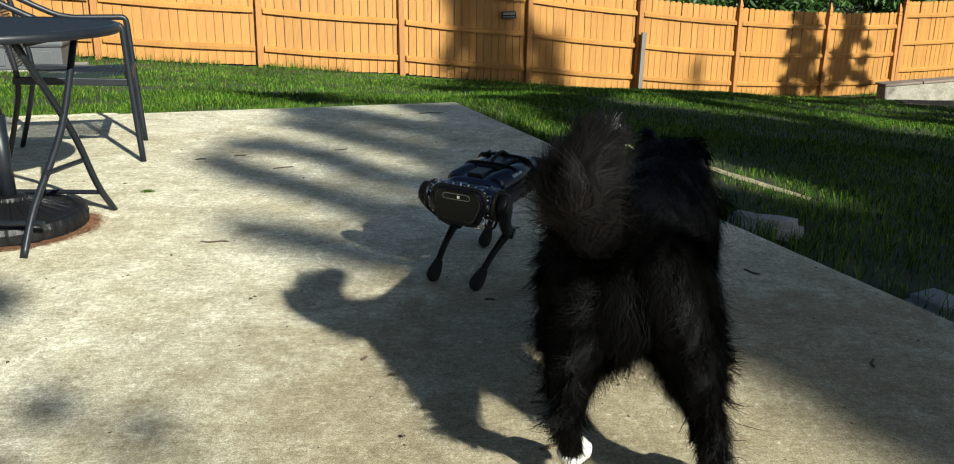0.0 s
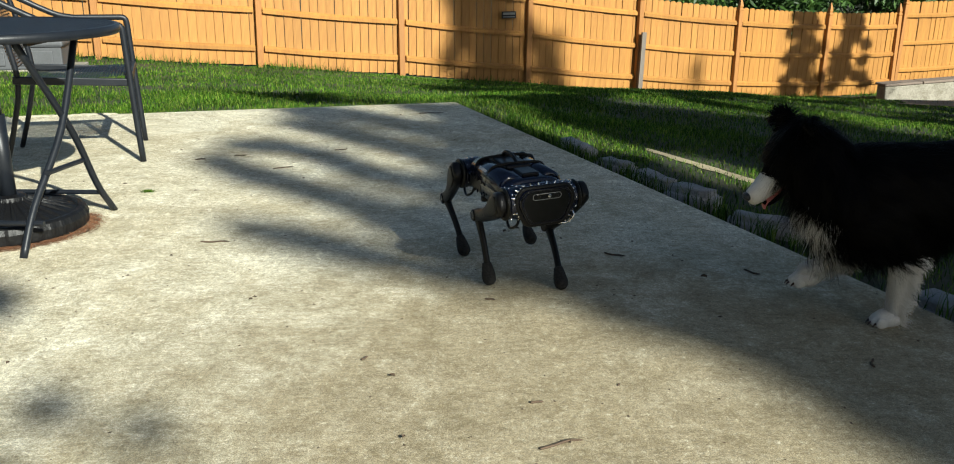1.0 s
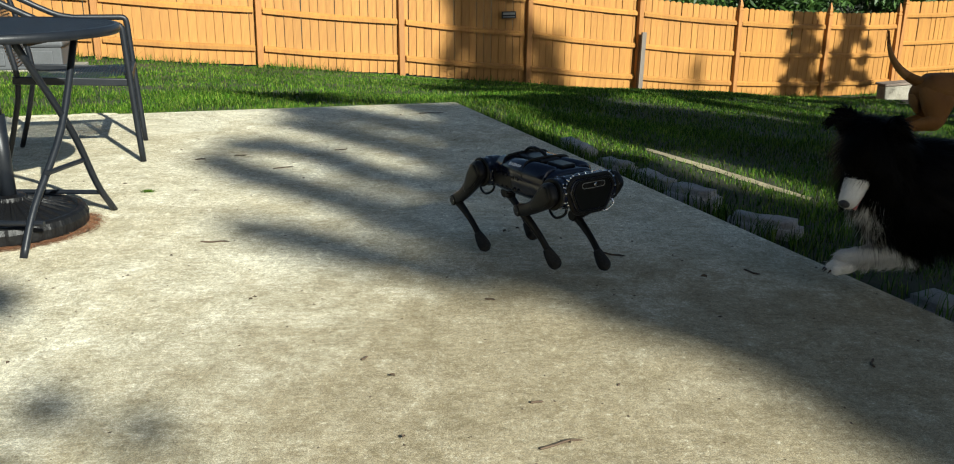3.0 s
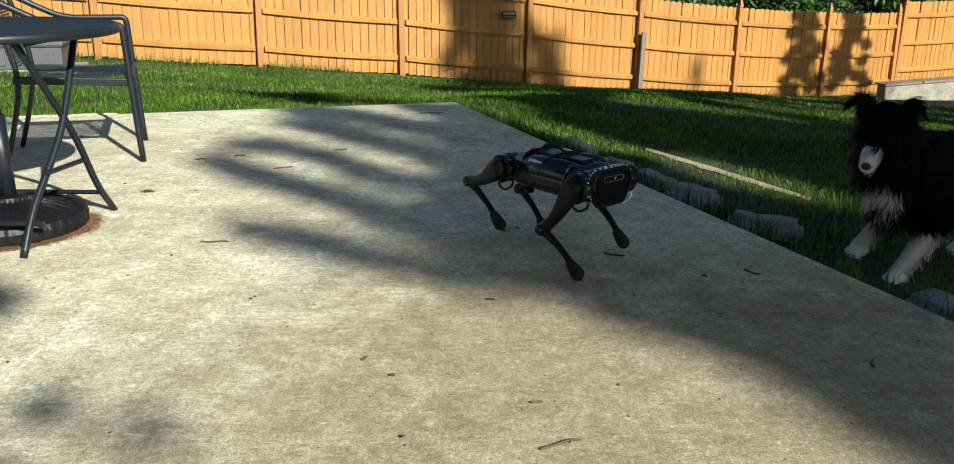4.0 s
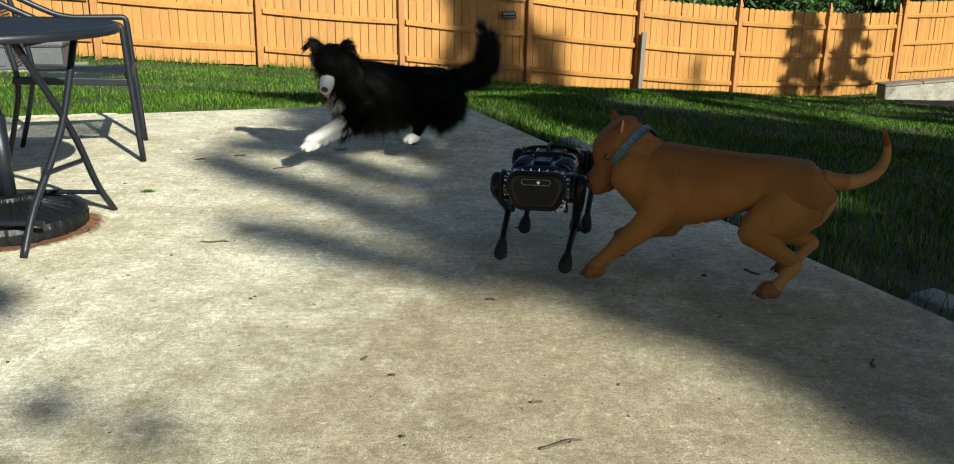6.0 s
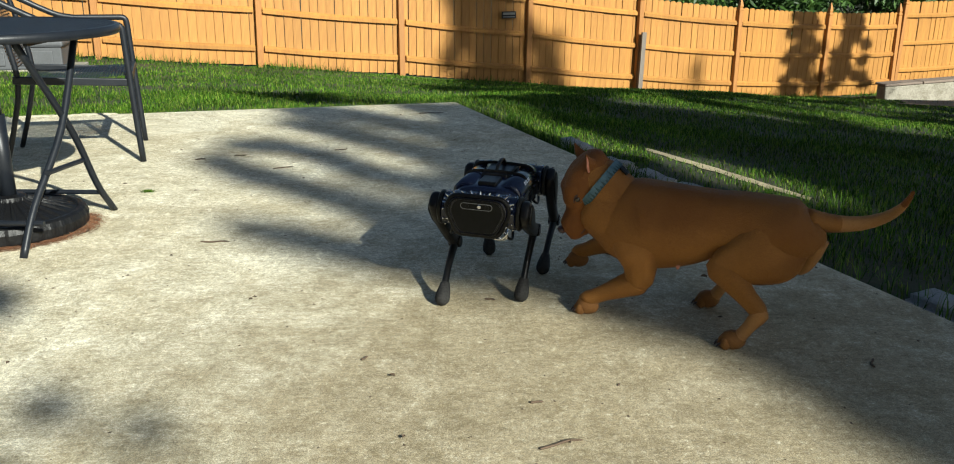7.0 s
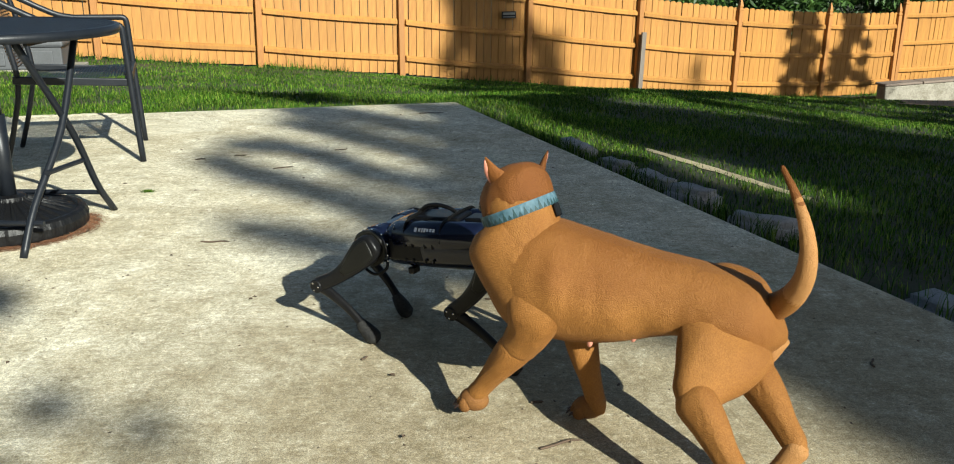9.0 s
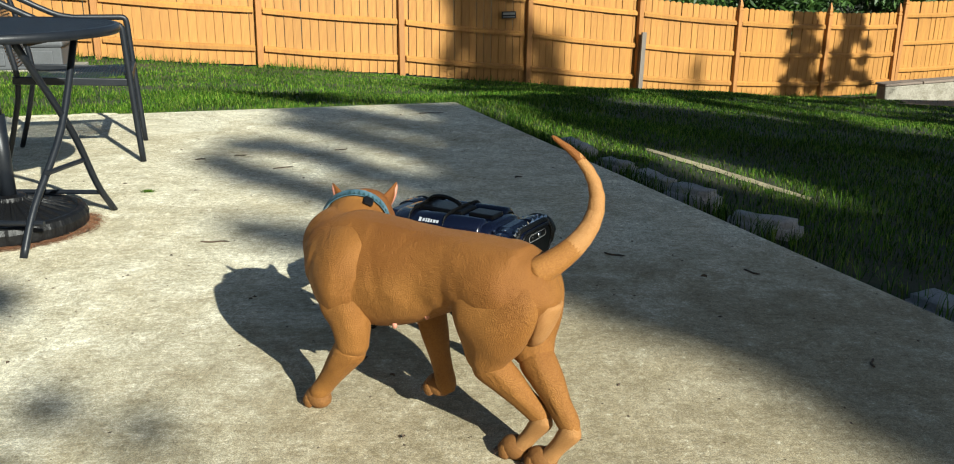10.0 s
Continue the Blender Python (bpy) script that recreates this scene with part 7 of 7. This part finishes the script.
    tan_at(2.30, (0.509, 3.281, 0.276, 1, -1, -7), (1.047, 3.486, -0.020), (0.880, 3.021, 0.050), (0.335, 3.443, 0.050), (0.287, 3.303, 0.050), (0.790, 3.256, 0.478), (0.970, 3.227, 0.395), (0.134, 3.332, 0.424), (0.054, 3.264, 0.532))
    tan_at(2.50, (1.051, 3.134, 0.311, 0, 1, -10), (1.233, 3.187, 0.000), (1.203, 3.020, 0.000), (1.020, 3.066, 0.000), (0.900, 3.257, 0.000), (1.393, 3.043, 0.428), (1.567, 2.972, 0.359), (0.706, 3.105, 0.469), (0.721, 3.227, 0.554))
    tan_at(2.70, (1.841, 3.323, 0.272, -0, 3, 3), (2.006, 3.418, -0.080), (2.016, 3.248, -0.080), (1.763, 3.489, -0.080), (1.307, 3.097, 0.000), (2.158, 3.276, 0.422), (2.323, 3.197, 0.341), (1.496, 3.347, 0.459), (1.489, 3.268, 0.586))
    tan_at(3.10, (2.600, 4.600, 0.330, 0, 0, 0), (2.770, 4.685, 0.000), (2.770, 4.515, 0.000), (2.330, 4.680, 0.000), (2.330, 4.520, 0.000), (2.900, 4.600, 0.510), (3.080, 4.600, 0.430), (2.220, 4.600, 0.450), (2.160, 4.600, 0.580))
    tan_at(4.40, (3.200, 3.400, 0.330, 0, 0, 200), (3.069, 3.262, 0.000), (3.011, 3.422, 0.000), (3.481, 3.417, 0.000), (3.426, 3.568, 0.000), (2.918, 3.297, 0.510), (2.749, 3.236, 0.430), (3.557, 3.530, 0.450), (3.613, 3.550, 0.580))
    tan_at(5.00, (1.619, 2.233, 0.321, -1, -0, 168), (1.203, 2.415, 0.040), (1.343, 2.290, 0.000), (1.866, 2.098, 0.000), (1.900, 2.254, 0.000), (1.293, 2.236, 0.473), (1.182, 2.215, 0.308), (1.872, 2.105, 0.511), (1.901, 2.211, 0.613))
    tan_at(5.20, (1.065, 2.298, 0.271, -1, -2, 171), (0.671, 2.445, 0.000), (0.869, 2.350, 0.000), (1.051, 2.187, 0.000), (1.427, 2.464, -0.050), (0.772, 2.278, 0.455), (0.634, 2.264, 0.310), (1.459, 2.314, 0.341), (1.443, 2.249, 0.475))
    tan_at(5.50, (0.749, 2.463, 0.321, -0, 3, 142), (0.447, 2.667, 0.000), (0.581, 2.729, 0.000), (0.731, 2.213, 0.000), (0.944, 2.413, 0.050), (0.461, 2.629, 0.464), (0.363, 2.644, 0.291), (0.928, 2.185, 0.481), (0.844, 2.292, 0.545))
    tan_at(5.70, (0.752, 2.504, 0.327, -1, -1, 161), (0.379, 2.571, 0.000), (0.533, 2.722, 0.000), (0.898, 2.397, 0.000), (1.047, 2.535, 0.000), (0.460, 2.652, 0.486), (0.337, 2.641, 0.329), (1.149, 2.424, 0.397), (1.076, 2.397, 0.525))
    tan_at(6.80, (0.592, 2.305, 0.325, -0, -3, 171), (0.321, 2.324, 0.000), (0.298, 2.525, 0.090), (0.717, 2.225, 0.000), (0.667, 2.354, 0.000), (0.288, 2.370, 0.511), (0.165, 2.384, 0.354), (0.979, 2.328, 0.326), (1.018, 2.193, 0.378))
    tan_at(7.00, (0.599, 2.223, 0.283, -1, 0, 159), (0.320, 2.310, 0.000), (0.273, 2.591, 0.020), (0.671, 2.083, 0.000), (0.678, 2.368, 0.000), (0.290, 2.334, 0.444), (0.198, 2.323, 0.268), (0.990, 2.135, 0.328), (1.004, 2.022, 0.425))
    tan_at(7.20, (0.603, 2.197, 0.264, -1, 4, 161), (0.178, 2.339, 0.030), (0.259, 2.612, 0.000), (0.671, 2.083, 0.000), (0.671, 2.368, 0.000), (0.286, 2.303, 0.409), (0.141, 2.309, 0.271), (0.985, 2.162, 0.346), (0.943, 2.106, 0.479))
    tan_at(7.50, (0.531, 2.116, 0.265, -1, 1, 180), (0.144, 2.167, 0.000), (0.173, 2.250, 0.000), (0.678, 2.083, 0.000), (0.682, 2.387, 0.000), (0.243, 2.115, 0.458), (0.091, 2.086, 0.332), (0.787, 1.984, 0.404), (0.774, 2.112, 0.481))
    tan_at(7.80, (0.484, 1.867, 0.324, -0, -3, 192), (0.238, 1.735, 0.000), (0.237, 1.988, 0.050), (0.641, 1.751, 0.000), (0.554, 2.069, 0.000), (0.203, 1.868, 0.524), (0.055, 1.840, 0.393), (0.865, 2.006, 0.360), (0.872, 1.889, 0.453))
    tan_at(8.00, (0.414, 1.533, 0.377, 2, 0, 216), (0.326, 1.365, 0.000), (0.168, 1.551, 0.000), (0.680, 1.626, 0.000), (0.635, 1.582, 0.090), (0.163, 1.463, 0.564), (0.111, 1.557, 0.395), (0.508, 1.602, 0.481), (0.400, 1.526, 0.552))
    tan_at(8.20, (0.408, 1.405, 0.311, 1, -2, 167), (0.223, 1.360, 0.000), (0.045, 1.620, 0.060), (0.653, 1.267, 0.000), (0.688, 1.423, 0.000), (0.143, 1.500, 0.515), (0.073, 1.575, 0.344), (0.650, 1.217, 0.433), (0.755, 1.324, 0.434))
    tan_at(8.50, (0.353, 1.445, 0.332, -1, -3, 169), (0.054, 1.480, 0.000), (0.245, 1.735, 0.000), (0.528, 1.344, 0.000), (0.636, 1.391, 0.000), (0.149, 1.614, 0.496), (0.085, 1.728, 0.345), (0.689, 1.400, 0.397), (0.611, 1.430, 0.458))
    tan_at(8.80, (0.361, 1.593, 0.316, -0, -11, 163), (0.034, 1.700, 0.000), (0.258, 1.709, 0.000), (0.438, 1.342, 0.000), (0.571, 1.380, 0.000), (0.149, 1.731, 0.547), (0.076, 1.835, 0.392), (0.662, 1.440, 0.409), (0.636, 1.480, 0.475))
    tan_at(9.00, (0.304, 1.625, 0.323, 0, -10, 164), (-0.015, 1.704, 0.000), (0.252, 1.709, 0.000), (0.403, 1.333, 0.000), (0.537, 1.380, 0.000), (0.080, 1.716, 0.566), (0.013, 1.836, 0.421), (0.573, 1.500, 0.394), (0.548, 1.520, 0.474))
    tan_at(9.25, (0.212, 1.632, 0.317, 1, -4, 158), (-0.012, 1.699, 0.000), (0.207, 1.737, 0.020), (0.284, 1.340, 0.000), (0.471, 1.426, 0.000), (0.000, 1.772, 0.535), (-0.066, 1.887, 0.385), (0.529, 1.450, 0.459), (0.574, 1.468, 0.601))
    tan_at(9.50, (0.086, 1.615, 0.341, -1, -0, 146), (-0.048, 1.701, 0.000), (-0.013, 1.812, 0.000), (0.182, 1.356, 0.000), (0.445, 1.508, 0.000), (-0.127, 1.879, 0.448), (-0.167, 1.974, 0.277), (0.375, 1.400, 0.480), (0.285, 1.495, 0.545))
    tan_at(9.75, (0.034, 1.671, 0.324, 2, -4, 148), (-0.327, 1.806, 0.000), (-0.043, 1.800, 0.000), (0.220, 1.460, 0.000), (0.128, 1.560, 0.000), (-0.166, 1.932, 0.446), (-0.267, 1.947, 0.274), (0.375, 1.473, 0.440), (0.357, 1.620, 0.462))
    tan_at(10.00, (-0.105, 1.690, 0.337, 1, 2, 147), (-0.348, 1.755, 0.000), (-0.076, 1.723, 0.050), (0.085, 1.552, 0.000), (0.136, 1.509, 0.000), (-0.262, 1.945, 0.425), (-0.270, 2.060, 0.280), (0.232, 1.600, 0.500), (0.158, 1.590, 0.612))
    collie_at(0.00, (0.367, 1.802, 0.381, -1, 3, 70), (0.349, 2.021, 0.000), (0.519, 1.960, 0.000), (0.168, 1.384, 0.000), (0.450, 1.388, 0.000), (0.480, 2.187, 0.492), (0.623, 2.273, 0.366), (0.146, 1.380, 0.567), (0.216, 1.520, 0.626))
    collie_at(0.20, (0.561, 1.755, 0.388, -2, 4, 59), (0.587, 1.863, 0.000), (0.908, 1.764, 0.000), (0.330, 1.541, 0.000), (0.523, 1.484, 0.000), (0.749, 2.109, 0.497), (0.928, 2.169, 0.406), (0.230, 1.420, 0.599), (0.317, 1.550, 0.656))
    collie_at(0.30, (0.677, 1.768, 0.372, -1, 8, 50), (0.734, 1.977, 0.000), (0.896, 1.699, 0.000), (0.513, 1.673, 0.120), (0.605, 1.485, 0.000), (0.908, 2.101, 0.457), (1.055, 2.222, 0.369), (0.616, 1.691, 0.506), (0.553, 1.740, 0.690))
    collie_at(0.40, (0.736, 1.792, 0.369, -2, 8, 61), (0.752, 2.008, 0.000), (0.910, 1.699, 0.000), (0.656, 1.528, 0.000), (0.777, 1.587, 0.000), (0.894, 2.170, 0.424), (0.779, 2.258, 0.271), (0.676, 1.695, 0.568), (0.662, 1.630, 0.757))
    collie_at(0.50, (0.858, 1.903, 0.352, 1, 4, 83), (0.792, 2.112, 0.000), (0.970, 2.091, 0.000), (0.746, 1.586, 0.000), (0.900, 1.635, 0.080), (0.904, 2.309, 0.431), (0.783, 2.371, 0.271), (0.774, 1.776, 0.536), (0.734, 1.693, 0.714))
    collie_at(0.60, (1.016, 1.711, 0.426, -0, 13, 137), (0.768, 1.589, 0.000), (1.008, 1.871, 0.000), (1.138, 1.471, 0.000), (1.262, 1.602, 0.000), (0.761, 2.006, 0.530), (0.672, 2.059, 0.347), (1.070, 1.642, 0.584), (0.985, 1.506, 0.703))
    collie_at(0.80, (1.194, 2.107, 0.396, 2, 13, 171), (0.990, 1.993, 0.000), (1.152, 2.238, 0.000), (1.429, 1.977, 0.000), (1.459, 2.155, 0.000), (0.834, 2.214, 0.519), (0.695, 2.172, 0.367), (1.322, 1.936, 0.558), (1.422, 2.094, 0.629))
    collie_at(1.00, (1.213, 2.283, 0.373, 1, 9, 177), (1.143, 2.238, 0.000), (0.961, 2.387, 0.060), (1.465, 2.178, 0.000), (1.475, 2.358, 0.000), (0.865, 2.357, 0.531), (0.714, 2.329, 0.387), (1.644, 2.403, 0.441), (1.582, 2.277, 0.583))
    collie_at(1.20, (1.169, 2.487, 0.359, 1, 12, 166), (0.969, 2.467, 0.000), (1.007, 2.738, 0.050), (1.278, 2.275, 0.000), (1.438, 2.512, 0.000), (0.795, 2.605, 0.467), (0.686, 2.643, 0.291), (1.376, 2.252, 0.586), (1.487, 2.390, 0.678))
    collie_at(1.40, (1.102, 2.624, 0.342, -0, 8, 171), (0.885, 2.586, 0.040), (0.908, 2.824, 0.000), (1.233, 2.354, 0.000), (1.398, 2.802, -0.080), (0.715, 2.660, 0.468), (0.617, 2.602, 0.291), (1.374, 2.426, 0.589), (1.476, 2.577, 0.672))
    collie_at(1.60, (1.089, 2.584, 0.336, -0, 6, 174), (0.755, 2.538, 0.030), (0.931, 2.769, 0.000), (1.248, 2.354, 0.000), (1.404, 2.773, -0.080), (0.716, 2.659, 0.480), (0.622, 2.600, 0.302), (1.551, 2.655, 0.498), (1.491, 2.531, 0.643))
    collie_at(1.90, (0.925, 2.394, 0.341, -3, 7, 175), (0.647, 2.386, 0.000), (0.614, 2.712, 0.000), (1.283, 2.355, 0.000), (1.263, 2.551, 0.000), (0.531, 2.426, 0.461), (0.390, 2.380, 0.380), (1.285, 2.420, 0.515), (1.190, 2.420, 0.625))
    collie_at(2.10, (1.000, 2.457, 0.356, -1, 5, 181), (0.655, 2.387, 0.000), (0.624, 2.713, 0.000), (1.319, 2.356, 0.000), (1.278, 2.499, 0.000), (0.656, 2.501, 0.539), (0.478, 2.491, 0.428), (1.295, 2.430, 0.520), (1.190, 2.420, 0.625))
    collie_at(2.30, (1.177, 2.589, 0.329, -0, 2, 182), (0.816, 2.478, 0.000), (0.915, 2.651, 0.000), (1.517, 2.613, -0.080), (1.433, 2.690, -0.027), (0.846, 2.628, 0.528), (0.675, 2.620, 0.407), (1.647, 2.689, 0.492), (1.604, 2.533, 0.609))
    collie_at(2.50, (1.271, 2.423, 0.352, -0, 3, 173), (0.968, 2.339, 0.000), (0.990, 2.710, 0.030), (1.518, 2.304, 0.000), (1.539, 2.483, 0.000), (0.925, 2.510, 0.532), (0.782, 2.488, 0.380), (1.497, 2.225, 0.528), (1.635, 2.358, 0.586))
    collie_at(2.70, (1.371, 2.318, 0.359, 0, 6, 165), (0.975, 2.357, 0.000), (1.204, 2.457, 0.000), (1.597, 2.162, 0.000), (1.645, 2.335, 0.000), (1.016, 2.352, 0.523), (0.932, 2.285, 0.342), (1.518, 2.118, 0.535), (1.658, 2.251, 0.588))
    collie_at(3.80, (1.565, 2.934, 0.279, -1, 1, 211), (1.432, 2.786, -0.080), (1.344, 2.967, -0.080), (1.834, 2.993, -0.080), (1.740, 3.146, -0.080), (1.301, 2.794, 0.507), (1.227, 2.614, 0.428), (1.986, 3.116, 0.238), (2.134, 3.233, 0.305))
    collie_at(4.00, (1.604, 2.916, 0.283, -1, 1, 204), (1.424, 2.785, -0.080), (1.359, 2.952, -0.040), (1.878, 2.941, -0.080), (1.804, 3.105, -0.080), (1.323, 2.836, 0.508), (1.219, 2.693, 0.395), (2.026, 3.109, 0.240), (1.992, 2.955, 0.362))
    collie_at(4.20, (1.626, 2.836, 0.277, -0, 4, 193), (1.432, 2.786, -0.080), (1.411, 2.878, -0.080), (1.900, 2.808, -0.080), (1.858, 2.983, -0.080), (1.289, 2.790, 0.471), (1.195, 2.736, 0.290), (2.067, 3.015, 0.285), (2.024, 2.859, 0.403))
    collie_at(4.50, (1.651, 2.895, 0.226, -2, 8, 190), (1.589, 3.013, -0.080), (1.391, 2.919, -0.060), (1.921, 2.852, -0.080), (1.888, 3.029, -0.080), (1.272, 2.803, 0.352), (1.167, 2.752, 0.177), (2.126, 2.935, 0.261), (2.277, 3.051, 0.323))
    collie_at(4.80, (1.495, 2.936, 0.225, -1, 13, 176), (1.402, 2.943, -0.080), (1.219, 3.129, 0.020), (1.742, 2.829, -0.080), (1.753, 3.009, -0.080), (1.106, 2.947, 0.335), (0.960, 2.884, 0.197), (1.939, 3.028, 0.325), (1.915, 2.846, 0.405))
    collie_at(5.00, (1.185, 2.975, 0.300, 0, -8, 141), (0.845, 3.304, 0.050), (0.931, 3.207, 0.030), (1.529, 2.832, -0.030), (1.428, 2.775, -0.030), (0.913, 3.280, 0.359), (0.806, 3.380, 0.242), (1.493, 2.700, 0.264), (1.530, 2.600, 0.242))
    collie_at(5.20, (0.931, 3.533, 0.336, -0, 2, 175), (0.871, 3.483, 0.000), (0.666, 3.671, 0.000), (1.183, 3.422, 0.000), (1.198, 3.601, 0.000), (0.530, 3.581, 0.436), (0.442, 3.521, 0.256), (1.406, 3.608, 0.385), (1.475, 3.484, 0.527))
    collie_at(5.50, (0.449, 4.193, 0.332, -3, -1, 200), (-0.114, 3.999, 0.000), (0.215, 4.044, 0.060), (0.704, 4.496, -0.080), (0.506, 4.322, 0.000), (0.115, 4.008, 0.482), (0.140, 3.854, 0.341), (0.885, 4.435, 0.382), (0.920, 4.281, 0.505))
    collie_at(5.70, (0.173, 4.347, 0.321, -2, -4, 214), (-0.108, 3.975, 0.000), (-0.016, 4.381, 0.020), (0.375, 4.416, 0.000), (0.048, 4.629, 0.000), (-0.070, 4.151, 0.558), (-0.053, 3.962, 0.467), (0.575, 4.665, 0.380), (0.588, 4.616, 0.573))
    collie_at(6.80, (-2.367, 3.886, 0.364, 0, -3, 194), (-2.539, 3.750, 0.000), (-2.583, 3.925, 0.000), (-2.059, 3.754, 0.000), (-2.323, 4.101, 0.000), (-2.744, 3.906, 0.447), (-2.850, 3.808, 0.295), (-1.904, 3.856, 0.487), (-1.911, 4.019, 0.603))
    collie_at(7.40, (-4.600, 4.200, 0.400, 0, 0, 200), (-4.757, 4.047, 0.000), (-4.819, 4.216, 0.000), (-4.325, 4.204, 0.000), (-4.386, 4.373, 0.000), (-4.915, 4.085, 0.605), (-5.084, 4.024, 0.525), (-4.196, 4.347, 0.535), (-4.140, 4.368, 0.665))
    collie_at(10.00, (-7.500, 3.600, 0.400, 0, 0, 190), (-7.681, 3.477, 0.000), (-7.713, 3.654, 0.000), (-7.228, 3.557, 0.000), (-7.260, 3.734, 0.000), (-7.830, 3.542, 0.605), (-8.007, 3.511, 0.525), (-7.077, 3.675, 0.535), (-7.017, 3.685, 0.665))
    animate_robot(robot)
    animate_dog(tan)
    animate_dog(collie)




# ---------------------------------------------------------------- build
build_slab()
build_ground()
build_table()
build_umbrella_base()
build_chair()
build_deck_box()
BEASTS = (build_robot(), build_tan_dog(), build_collie())
build_stones()
build_edging()
build_litter()
build_yard_edge()
build_shade_trees()
build_sky_blocker()
build_fence("fence", POSTS, "orange-stained wooden picket fence with three rails")
build_fence("fence", SIDE_POSTS, "orange-stained wooden picket fence raised on a wall")
build_grass()

motions()
